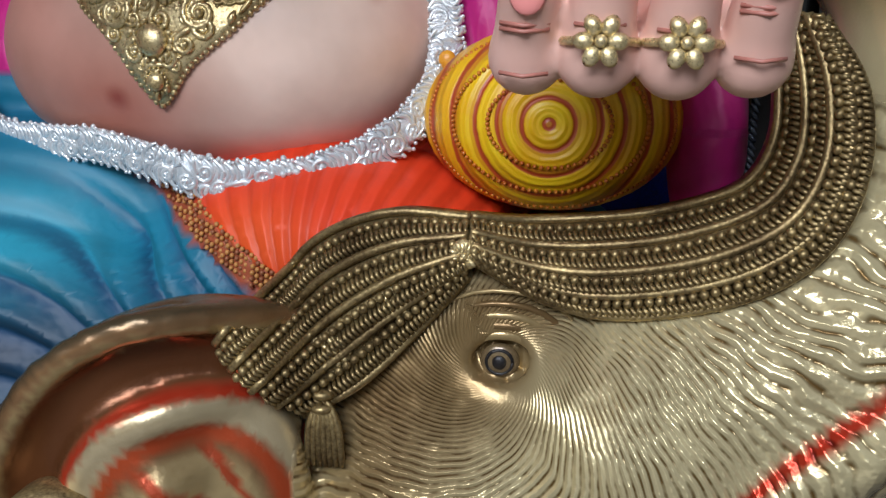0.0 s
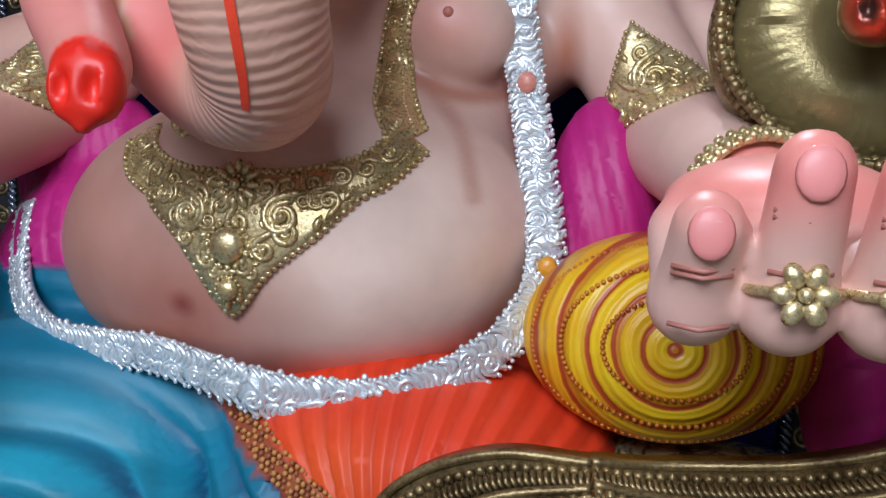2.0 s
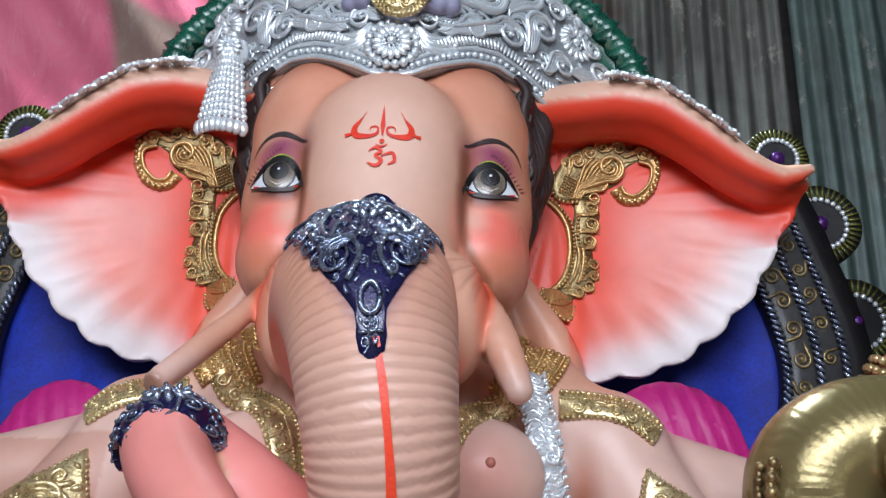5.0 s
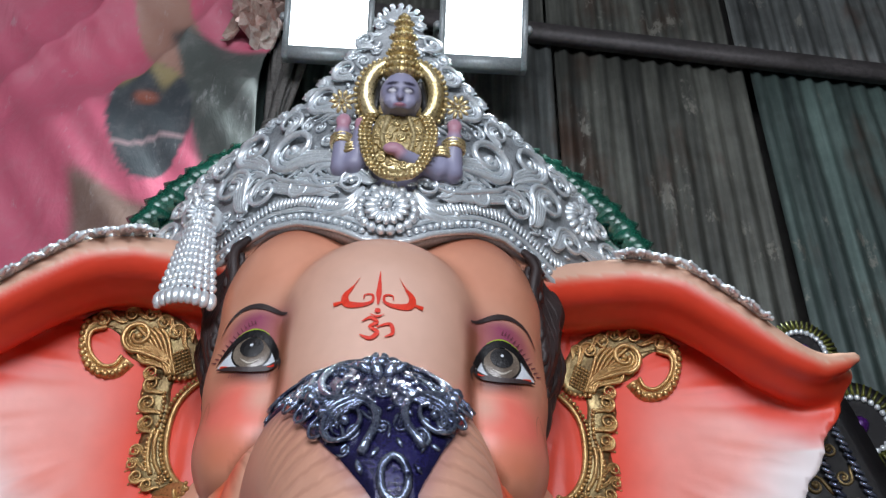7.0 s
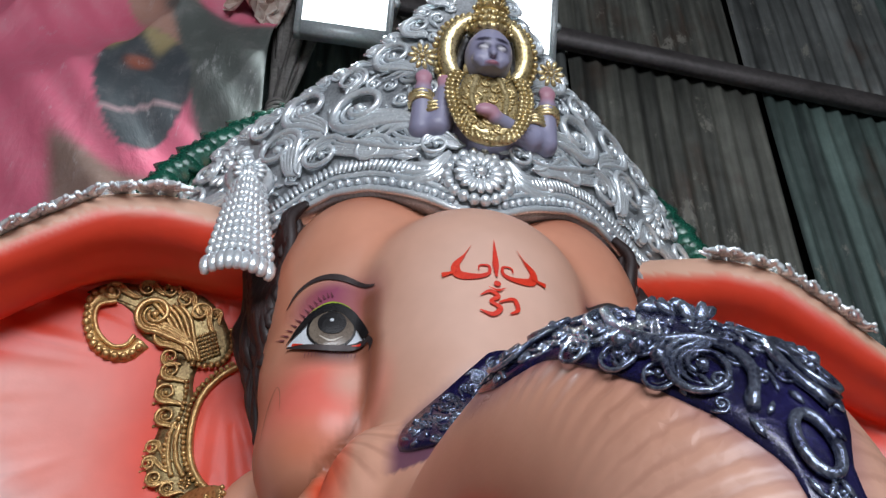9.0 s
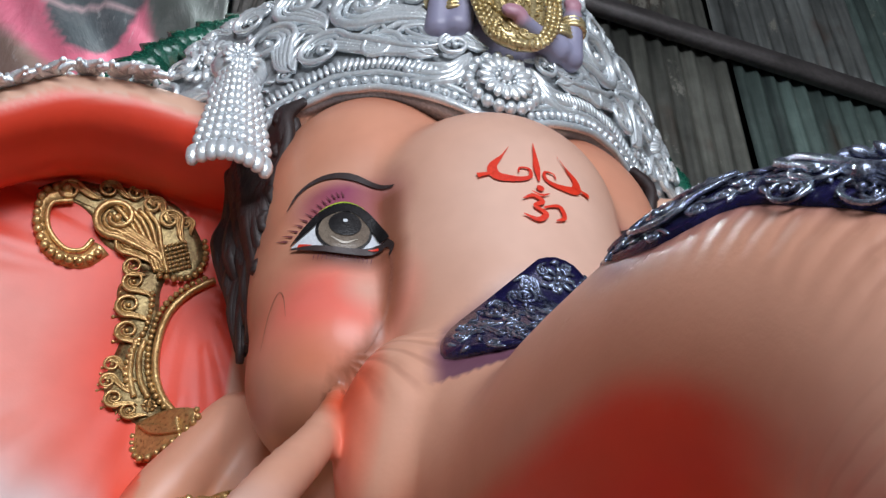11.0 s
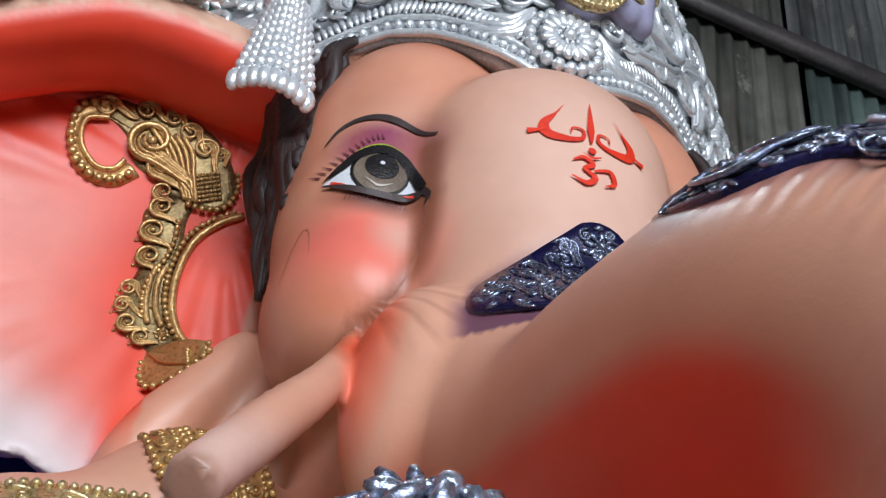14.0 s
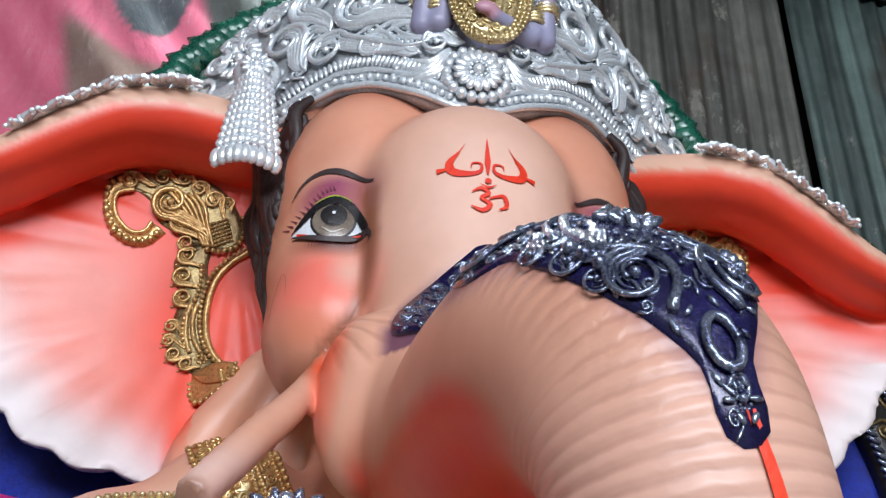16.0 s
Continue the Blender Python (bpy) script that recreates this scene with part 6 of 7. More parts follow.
    tagged(sp, "silver flower spray along the ear's rolled rim", "ear ornament", "ear sprays")


# ---- trunk ornaments ----
TRUNK_PATH = smooth(TRUNK, 300)
TRUNK_S = np.concatenate([[0], np.cumsum(np.linalg.norm(np.diff(TRUNK_PATH[:, :3], axis=0), axis=1))])


def lift_trunk(p, off):
    """p: sideways metres on the skin, metres along the trunk; lifted to its upper side."""
    p = np.array(p, dtype=float)
    p[:, 1] = 0.36 + (p[:, 1] - 0.36) * 1.075
    p[:, 1] = np.interp(p[:, 1], [0.30, 0.36, 0.425, 0.535, 0.61, 0.685, 0.722, 0.742, 0.80], [0.38, 0.43, 0.52, 0.615, 0.67, 0.722, 0.755, 0.775, 0.84])
    p[:, 0] *= 0.88
    c = np.stack([np.interp(p[:, 1], TRUNK_S, TRUNK_PATH[:, i]) for i in range(4)], axis=1)
    t = unit(np.stack([np.interp(p[:, 1] + 0.02, TRUNK_S, TRUNK_PATH[:, i]) - np.interp(p[:, 1] - 0.02, TRUNK_S, TRUNK_PATH[:, i]) for i in range(3)], axis=1))
    e = np.array([[1.0, 0, 0]]) - t * t[:, :1]
    e = unit(e)
    u = np.cross(e, t)
    u = np.where((u * np.array([0, -0.6, 0.8])).sum(axis=1, keepdims=True) < 0, -u, u)
    a = (p[:, 0] / c[:, 3])[:, None]
    return c[:, :3] + (c[:, 3:4] + off + 0.004) * (np.sin(a) * e + np.cos(a) * u)


def build_trunk_shield():
    top = holder("trunk_ornament", 0, 0, 0)
    half_ = [(0.0, 0.352), (0.06, 0.362), (0.115, 0.395), (0.160, 0.425), (0.168, 0.465), (0.150, 0.492), (0.128, 0.515), (0.116, 0.560), (0.096, 0.605), (0.070, 0.645), (0.046, 0.672), (0.021, 0.702), (0.021, 0.722), (0.016, 0.738), (0.0, 0.744)]
    poly = smooth(half_ + [(-a, b) for a, b in half_[-2::-1]], 90)[:-1]
    g = Geo()
    plate(g, poly, lift_trunk, 0.010, rings=9)
    part("backing", g, NAVY, top, "dark navy lacquered backing")
    lift = lambda p, off: lift_trunk(p, off + 0.012)
    g = Geo()
    rosette(g, lift, 0, 0.535, 0.036, 0, 10)
    rosette(g, lift, 0, 0.425, 0.030, 0, 10)
    part("rosette", g, GUNMETAL, top)
    g = Geo()
    for s in (-1, 1):
        for root, centre, r, turn_, ribs in (((0.012, 0.595), (0.046, 0.632), 0.028, 1, 4), ((0.075, 0.55), (0.092, 0.585), 0.020, -1, 3), ((0.050, 0.60), (0.076, 0.622), 0.016, -1, 3), ((0.10, 0.52), (0.112, 0.545), 0.018, -1, 3), ((0.02, 0.49), (0.078, 0.468), 0.028, 1, 4), ((0.03, 0.445), (0.048, 0.402), 0.022, 1, 3), ((0.09, 0.50), (0.128, 0.455), 0.026, -1, 4), ((0.05, 0.43), (0.098, 0.415), 0.022, -1, 3), ((0.05, 0.52), (0.086, 0.545), 0.020, -1, 3), ((0.035, 0.565), (0.070, 0.588), 0.018, -1, 3), ((0.02, 0.50), (0.045, 0.515), 0.016, 1, 2)):
            acanthus(g, lift, np.array(root) * (s, 1), np.array(centre) * (s, 1), r, turn_ * s, 0, ribs, fat=0.7)
        cord(g, lift, [(s * 0.005, 0.475), (s * 0.045, 0.50), (s * 0.070, 0.545), (s * 0.062, 0.59), (s * 0.026, 0.61), (s * 0.014, 0.64), (s * 0.030, 0.668)], 0.0048, n=30)
        cord(g, lift, [(s * 0.03, 0.49), (s * 0.075, 0.515), (s * 0.085, 0.55)], 0.0045, n=16)
        beads(g, lift, [(s * 0.085, 0.57), (s * 0.065, 0.62)], 0.009)
    cord(g, lift, [(0.013 * math.cos(a), 0.690 + 0.016 * math.sin(a)) for a in np.linspace(0, 6.29, 16)], 0.0045, n=30)
    rosette(g, lift, 0, 0.722, 0.016, 0, 6)
    relief(g, poly, lambda p, off: lift_trunk(p, off + 0.010), 0.011, 0.005, 0, 9, False, 1800, 0.2, [(0, 0.535, 0.036), (0, 0.425, 0.03), (0, 0.685, 0.018)])
    part("scrollwork", g, GUNMETAL, top)
    tagged(top, "navy and blackened silver scroll shield over the statue's trunk", "trunk ornament")
    # the matching band across the brow of the trunk
    top = holder("brow_ornament", 0, 0, 0)
    lift = lift_body(1.70)
    g = Geo()
    poly = smooth([(0, 2.492), (0.022, 2.486), (0.042, 2.466), (0.08, 2.43), (0.135, 2.375), (0.145, 2.325), (0.10, 2.312), (0.05, 2.318), (0, 2.325), (-0.05, 2.318), (-0.10, 2.312), (-0.145, 2.325), (-0.135, 2.375), (-0.08, 2.43), (-0.042, 2.466), (-0.022, 2.486), (0, 2.492)], 60)[:-1]
    plate(g, poly, lift, 0.012)
    part("backing", g, NAVY, top, "dark navy lacquered backing")
    g = Geo()
    up2 = lambda p, off: lift(p, off + 0.012)
    rosette(g, up2, 0, 2.455, 0.022, 0, 8)
    for s in (-1, 1):
        for cx, cz, r in ((0.045, 2.425, 0.020), (0.085, 2.39, 0.020), (0.12, 2.36, 0.016), (0.03, 2.385, 0.017), (0.08, 2.345, 0.016), (0.03, 2.345, 0.014)):
            scroll(g, up2, s * cx, cz, r * 0.85, 1.0, s, 0, 0.5, 0.17)
        for root, centre, r in (((0.01, 2.41), (0.040, 2.443), 0.013), ((0.05, 2.37), (0.080, 2.404), 0.014), ((0.09, 2.335), (0.116, 2.366), 0.013)):
            acanthus(g, up2, np.array(root) * (s, 1), np.array(centre) * (s, 1), r, -s, 0, 3, fat=0.7)
    relief(g, poly, up2, 0.011, 0.0055, 0, 4, False, 1200, 0.22)
    part("scrollwork", g, GUNMETAL, top)
    tagged(top, "navy and blackened silver band across the trunk's root", "trunk ornament")
    # cap over the bend of the trunk's end
    top = holder("scroll_cap", 0, 0, 0)
    def lift_cap(p, off):
        p = np.asarray(p, dtype=float)
        a, b = p[:, 0] * 1.3 / 0.088 - 0.05, p[:, 1] * 1.2 / 0.088 - 0.15
        d = np.stack([np.sin(a), -np.cos(a) * np.cos(b) * 0.75 + 0.0, np.cos(a) * np.sin(b) * 0.0 + np.sin(b)], axis=1)
        d = unit(np.stack([np.sin(a), -np.cos(a) * np.cos(b + 0.75), np.cos(a) * np.sin(b + 0.75)], axis=1))
        return np.array([-0.258, 1.475, 1.905]) + d * (0.076 + off)
    poly = smooth([(0.10, 0.12), (0.135, 0.0), (0.10, -0.07), (0.055, -0.05), (0.0, -0.10), (-0.05, -0.05), (-0.09, -0.08), (-0.14, 0.0), (-0.11, 0.12), (0.0, 0.16), (0.10, 0.12)], 50)[:-1]
    g = Geo()
    plate(g, poly, lift_cap, 0.008, sink=0.02)
    part("backing", g, NAVY, top, "dark navy lacquered backing")
    g = Geo()
    up3 = lambda p, off: lift_cap(p, off + 0.008)
    rosette(g, up3, 0.0, 0.04, 0.034, 0, 10)
    relief(g, poly, up3, 0.020, 0.006, 0, 8, False, 900, 0.16)
    part("scrollwork", g, GUNMETAL, top)
    tagged(top, "navy and blackened silver cap on the trunk's bend", "trunk ornament")


build_trunk_shield()


# ---- gold necklace, armlets, bracelets and rings ----
def strip(geo, lift, pts, width, off=0.012, slot=0, n=70, bead=0.0062):
    """A moulded band along a line: a raised bed, scrolls down its middle, bead rows at its edges."""
    p = smooth(pts, n)
    t = unit(np.gradient(p, axis=0))
    nrm = np.stack([-t[:, 1], t[:, 0]], axis=1)
    rows = np.stack([lift(p + nrm * width * k, off * (1 - 0.7 * k * k)) for k in np.linspace(-1, 1, 7)], axis=1)
    sheet(geo, rows, (0, 0.012, 0), slot)
    for k in (-0.95, 0.95):
        beads(geo, lambda q, o: lift(q, o + off * 0.4), p + nrm * width * k, bead, slot)
    beads(geo, lambda q, o: lift(q, o + off * 0.8), p + nrm * width * 0.45, bead * 0.6, slot)
    step = max(2, int(n * width * 1.35 / np.linalg.norm(np.diff(p, axis=0), axis=1).sum()))
    for j, i in enumerate(range(step, n - 2, step)):
        s = 1 if j % 2 else -1
        scroll(geo, lambda q, o: lift(q, o + off * 0.9), p[i, 0] - nrm[i, 0] * width * 0.2, p[i, 1] - nrm[i, 1] * width * 0.2, width * 0.55, j, s, slot, 1.0, 0.22)


top = holder("necklace", 0, 0, 0)
low_chest, high_chest = lift_body(1.58), lift_body(1.97)


def chest(p, off):
    p = np.asarray(p, dtype=float)
    return np.where(p[:, 1:2] > 2.05, high_chest(p, off), low_chest(p, off))


for s in (1, -1):
    g = Geo()
    strip(g, chest, [(s * 0.345, 2.17), (s * 0.315, 2.11), (s * 0.255, 2.08), (s * 0.195, 2.04), (s * 0.158, 1.975), (s * 0.145, 1.89), (s * 0.165, 1.79), (s * 0.215, 1.70)], 0.031)
    part("chain", g, PALEGOLD, top)
g = Geo()
strip(g, chest, [(0.225, 1.70), (0.17, 1.635), (0.06, 1.60), (-0.05, 1.595), (-0.16, 1.60), (-0.26, 1.64), (-0.30, 1.70)], 0.036)
part("collar", g, PALEGOLD, top)
g = Geo()
pend = smooth([(0.17, 1.60), (0.10, 1.53), (0.045, 1.485), (0.01, 1.455), (-0.015, 1.425), (-0.055, 1.385), (-0.095, 1.43), (-0.12, 1.47), (-0.16, 1.52), (-0.22, 1.585), (-0.10, 1.615), (0.0, 1.625), (0.10, 1.615), (0.17, 1.60)], 60)[:-1]
plate(g, pend, chest, 0.012)
pl = lambda p, off: chest(p, off + 0.013)
for s in (-1, 1):
    for cx, cz, r in ((0.085, 1.555, 0.040), (0.14, 1.585, 0.022), (0.045, 1.50, 0.022), (0.035, 1.46, 0.016)):
        for ring in (1, 0.68):
            scroll(g, pl, -0.045 + s * cx, cz, r * ring, 1.5, s, 0, 0.9 * ring, 0.17, 6, 22)
relief(g, pend, pl, 0.024, 0.010, 0, 12, False, 900, 0.24)
beads(g, lambda p, off: chest(p, off + 0.004), pend, 0.0065)
part("pendant", g, PALEGOLD, top)
g = Geo()
for cx, cz, r in ((-0.05, 1.505, 0.030), (-0.053, 1.43, 0.018)):
    ball(g, pl(np.array([[cx, cz]]), 0.008)[0], (r, r * 0.6, r), 0, 14, 9)
    for k in range(16):
        a = 2 * math.pi * k / 16
        ball(g, pl(np.array([[cx + 1.25 * r * math.cos(a), cz + 1.25 * r * math.sin(a)]]), 0.006)[0], r * 0.2, 0, 6, 4)
part("jewel", g, PALEGOLD, top, "polished gold boss")
g = Geo()
rosette(g, lambda p, off: chest(p, off + 0.015), -0.045, 1.605, 0.045, 0, 12)
part("centre_flower", g, PALEGOLD, top)
tagged(top, "pale gold necklace with a pointed scroll pendant on the belly", "necklace")

for s in (-1, 1):
    top = holder("shoulder_band", 0, 0, 0)
    g = Geo()
    strip(g, lift_body(1.85), [(s * 0.41, 2.10), (s * 0.50, 2.10), (s * 0.57, 2.08), (s * 0.63, 2.04)], 0.030)
    part("band", g, PALEGOLD, top)
    tagged(top, "pale gold scalloped band across the shoulder", "shoulder band", "shoulder bands")
    top = holder("neck_band", 0, 0, 0)
    for k in range(3):
        g = Geo()
        strip(g, lift_body(2.02), [(s * (0.435 - 0.042 * k), 2.25 + 0.035 * k), (s * (0.405 - 0.042 * k), 2.19 + 0.015 * k), (s * (0.360 - 0.042 * k), 2.125)], 0.021, n=40)
        part("band", g, GOLD, top)
    tagged(top, "gold layered neck band below the ear", "neck band", "neck bands")
    top = holder("armlet", 0, 0, 0)
    g = Geo()
    lift = lift_body(1.75)
    poly = smooth([(s * 0.585, 1.96), (s * 0.64, 1.92), (s * 0.72, 1.875), (s * 0.755, 1.84), (s * 0.69, 1.80), (s * 0.62, 1.77), (s * 0.555, 1.735), (s * 0.52, 1.745), (s * 0.55, 1.82), (s * 0.57, 1.90), (s * 0.585, 1.96)], 50)[:-1]
    plate(g, poly, lift, 0.013)
    part("plaque", g, PALEGOLD, top)
    g = Geo()
    up2 = lambda p, off: lift(p, off + 0.013)
    for ring in (1, 0.7, 0.4):
        scroll(g, up2, s * 0.635, 1.845, 0.048 * ring, 2, s, 0, 1.0 * ring, 0.15, 6, 24)
    rosette(g, up2, s * 0.685, 1.845, 0.02, 0, 8)
    relief(g, poly, up2, 0.026, 0.010, 0, 21, False, 700, 0.24)
    beads(g, lambda p, off: lift(p, off + 0.004), poly, 0.006)
    part("scrollwork", g, PALEGOLD, top)
    tagged(top, "pale gold pointed scroll armlet on the upper arm", "armlet", "armlets")


def ring_band(name, centre, axis, radius, rows, bead, label, category, group=""):
    top = holder(name, *centre)
    axis = unit(np.array(axis, dtype=float))
    e = unit(np.cross(axis, (0, 0.1, 1)))
    u = np.cross(axis, e)
    for k in range(rows):
        g = Geo()
        a = np.linspace(0, 2 * np.pi, 40)
        o = axis * (k - (rows - 1) / 2) * bead * 2.3
        tube(g, o + radius * (np.cos(a)[:, None] * e + np.sin(a)[:, None] * u), bead * 0.75, 6, up=tuple(axis))
        for b in np.arange(0, 2 * np.pi, bead * 2.0 / radius):
            ball(g, o + (radius + bead * 0.5) * (math.cos(b) * e + math.sin(b) * u), bead, 0, 6, 4)
        part("beaded_hoop", g, PALEGOLD, top)
    tagged(top, label, category, group)


ring_band("bracelet", (0.775, 1.60, 1.615), (0.2, -0.95, -0.2), 0.094, 3, 0.009, "pale gold beaded bracelet on the wrist", "bracelet", "bracelets")
for s in (-1, 1):
    for k, z in enumerate((2.20, 2.245)):
        ring_band("bracelet", (s * (1.195 + 0.028 * k), 2.135 - 0.015 * k, z - 0.075), (0.55 * s, -0.3, 0.8), 0.098, 2, 0.011, "pale gold beaded bracelet on the raised arm", "bracelet", "bracelets")

for x, y, z in ((0.747, 1.108, 1.515), (0.845, 1.108, 1.515)):
    top = holder("finger_ring", x, y, z)
    g = Geo()
    a = np.linspace(0, 2 * np.pi, 28)
    tube(g, np.stack([0.0455 * np.cos(a), 0.045 + 0.0455 * np.sin(a), 0 * a], axis=1), 0.006, 6, up=(0, 0, 1))
    part("hoop", g, PALEGOLD, top)
    g = Geo()
    flat_lift = lambda p, off: np.stack([p[:, 0], np.full(len(p), -0.004) - off, p[:, 1]], axis=1)
    for k in range(6):
        b = 2 * math.pi * k / 6
        c = (0.020 * math.cos(b), -0.008, 0.020 * math.sin(b))
        turn = np.array([[math.cos(b), 0, -math.sin(b)], [0, 1, 0], [math.sin(b), 0, math.cos(b)]])
        ball(g, c, (0.014, 0.007, 0.0105), 0, 8, 6, turn=turn)
    ball(g, (0, -0.012, 0), 0.008, 0, 8, 6)
    part("flower", g, PALEGOLD, top)
    tagged(top, "pale gold flower ring on the statue's finger", "ring", "finger rings")

# ---- silver garland round the belly ----
top = holder("garland", 0, 0, 0)
line = smooth([(0.34, 2.06, 2.16), (0.365, 1.98, 2.0), (0.385, 1.985, 1.86), (0.425, 1.93, 1.66), (0.45, 1.87, 1.48), (0.40, 1.78, 1.36), (0.30, 1.72, 1.285), (0.175, 1.68, 1.24), (0.03, 1.665, 1.245), (-0.10, 1.67, 1.275), (-0.22, 1.69, 1.30), (-0.34, 1.725, 1.30), (-0.47, 1.76, 1.31), (-0.575, 1.82, 1.38), (-0.63, 1.90, 1.50), (-0.65, 1.97, 1.62)], 150)
arc = np.concatenate([[0], np.cumsum(np.linalg.norm(np.diff(line, axis=0), axis=1))])


def lift_garland(p, off):
    p = np.asarray(p, dtype=float)
    at = lambda s: np.stack([np.interp(s, arc, line[:, i]) for i in range(3)], axis=1)
    c, t = at(p[:, 0]), unit(at(p[:, 0] + 0.02) - at(p[:, 0] - 0.02))
    out = np.stack([0.35 * np.clip(c[:, 0] * 2, -1, 1), -np.ones(len(c)), -0.25 * np.ones(len(c))], axis=1)
    out = unit(out - t * (out * t).sum(axis=1, keepdims=True))
    return c + np.cross(t, out) * p[:, 1:2] + out * off


step = 0.115
for k in range(int(arc[-1] / step)):
    s0 = k * step
    wide = 0.033 + 0.014 * math.exp(-((s0 - 1.13) / 0.18) ** 2)
    g = Geo()
    ss = np.linspace(s0, min(s0 + step + 0.004, arc[-1]), 9)
    rows = np.stack([lift_garland(np.stack([ss, np.full(9, wide * j)], axis=1), 0.012 * (1 - j * j)) for j in np.linspace(-1, 1, 6)], axis=1)
    sheet(g, rows, (0, 0.014, 0))
    for j, (ds, w, r, h) in enumerate(((0.025, -0.35, 0.6, 1), (0.06, 0.35, 0.62, -1), (0.095, -0.3, 0.6, 1))):
        scroll(g, lambda p, off: lift_garland(p, off + 0.010), s0 + ds, wide * w, wide * r, j * 1.7 + k, h, 0, 1.2, 0.2, 5, 18)
    for ds in np.arange(0.01, step, 0.021):
        for w in (-1, 1):
            ball(g, lift_garland(np.array([[s0 + ds + 0.004 * w, wide * w * (0.95 + 0.2 * rng.random())]]), 0.004)[0], 0.0055 * (0.8 + 0.5 * rng.random()), 0, 6, 4)
        plume(g, lambda p, off: lift_garland(p, off + 0.007), (s0 + ds, wide * 0.25 * (-1) ** k), [(s0 + ds + 0.016, wide * 1.1), (s0 + ds - 0.006, wide * 1.05), (s0 + ds - 0.010, -wide * 1.1), (s0 + ds + 0.012, -wide * 1.0)], 0.3, 0.0060)
    part("garland_link", g, SILVER, top)
for (x, z), mat, label in (((1.155, 0.0), CORAL, "coral-pink oval stone"), ((0.735, 0.0), plain("amber_enamel", (0.75, 0.36, 0.03), (0.5, 0.2, 0.02), 0.25), "amber round stone"), ((0.36, 0.0), CORAL, "coral-pink oval stone")):
    g = Geo()
    c = lift_garland(np.array([[x, z]]), 0.018)[0]
    ball(g, c, (0.019, 0.012, 0.021), 0, 12, 8)
    stone = part("stone", g, mat, top, label)
    g = Geo()
    for k in range(12):
        a = 2 * math.pi * k / 12
        ball(g, lift_garland(np.array([[x + 0.028 * math.cos(a), 0.028 * math.sin(a)]]), 0.014)[0], 0.007, 0, 6, 4)
    part("setting", g, SILVER, top)
tagged(top, "silver scrollwork garland with coral stones round the belly", "garland")


# ---- round yellow bolster under the hand ----
def build_bolster():
    mat, nt, bsdf = nodes_of("yellow_painted_bolster")
    where = add(nt, "ShaderNodeTexCoord").outputs["Object"]
    flatm = add(nt, "ShaderNodeMapping", [("Vector", where), ("Scale", (1, 0, 1))]).outputs[0]
    far = add(nt, "ShaderNodeVectorMath", [(0, flatm)], operation="LENGTH").outputs["Value"]
    far = add(nt, "ShaderNodeMath", [(0, far), (1, add(nt, "ShaderNodeMath", [(0, mottle(nt, 12, 3)), (1, 0.012)], operation="MULTIPLY").outputs[0])], operation="ADD").outputs[0]
    rings = add(nt, "ShaderNodeMath", [(0, add(nt, "ShaderNodeMath", [(0, far), (1, 2 * math.pi / 0.044)], operation="MULTIPLY").outputs[0])], operation="SINE").outputs[0]
    fine = add(nt, "ShaderNodeMath", [(0, add(nt, "ShaderNodeMath", [(0, far), (1, 2 * math.pi / 0.0125)], operation="MULTIPLY").outputs[0])], operation="SINE").outputs[0]
    lines = add(nt, "ShaderNodeMath", [(0, rings), (1, add(nt, "ShaderNodeMath", [(0, fine), (1, 0.25)], operation="MULTIPLY").outputs[0])], operation="ADD").outputs[0]
    base = mixc(nt, ramp(nt, mottle(nt, 9, 4), [(0.35, (0, 0, 0)), (0.7, (1, 1, 1))]), (0.74, 0.40, 0.006), (0.80, 0.58, 0.012))
    red = add(nt, "ShaderNodeMapRange", [("Value", lines), ("From Min", 0.35), ("From Max", 0.9)]).outputs[0]
    outer = add(nt, "ShaderNodeMapRange", [("Value", far), ("From Min", 0.12), ("From Max", 0.24), ("To Min", 0.0), ("To Max", 0.35)]).outputs[0]
    base = mixc(nt, outer, base, (0.62, 0.16, 0.01))
    nt.links.new(mixc(nt, red, base, (0.40, 0.055, 0.012)), bsdf.inputs["Base Color"])
    bsdf.inputs["Roughness"].default_value = 0.4
    bump(nt, bsdf, lines, 0.5, -0.006)
    g = Geo()
    n = 44
    prof = [(0.0, -0.20), (0.04, -0.198), (0.09, -0.19), (0.14, -0.172), (0.185, -0.14), (0.215, -0.09), (0.225, -0.03), (0.225, 0.25), (0.20, 0.30), (0.0, 0.32)]
    prof = smooth(prof, 34)
    ang = np.arange(n) * 2 * np.pi / n
    v = np.concatenate([np.stack([r * 1.12 * np.cos(ang), np.full(n, y), r * 0.80 * np.sin(ang)], axis=1) for r, y in prof])
    f = [(i * n + j, i * n + (j + 1) % n, (i + 1) * n + (j + 1) % n, (i + 1) * n + j) for i in range(len(prof) - 1) for j in range(n)]
    g.put(v, f)
    top = part("bolster", g, mat)
    top.location = (0.675, 1.84, 1.375)
    g = Geo()
    for r, y in ((0.1, -0.192), (0.160, -0.165), (0.205, -0.11)):
        for b in np.arange(0, 2 * np.pi, 0.011 / r):
            ball(g, (r * 1.12 * math.cos(b), y, r * 0.8 * math.sin(b)), 0.0045, 0, 6, 4)
    tagged(part("bead_rows", g, plain("orange_bead_paint", (0.62, 0.22, 0.02), (0.4, 0.08, 0.01), 0.4), top), kind="stuff")
    tagged(top, "yellow bolster painted with red concentric rings", "bolster")


build_bolster()


# ---- golden elephant at the statue's knee ----
def build_elephant():
    f = Field((-0.45, 0.95, 0.0), (1.75, 2.5, 2.2), 0.0135)
    f.oval((0.72, 1.90, 0.84), (0.56, 0.43, 0.33), 0.06)
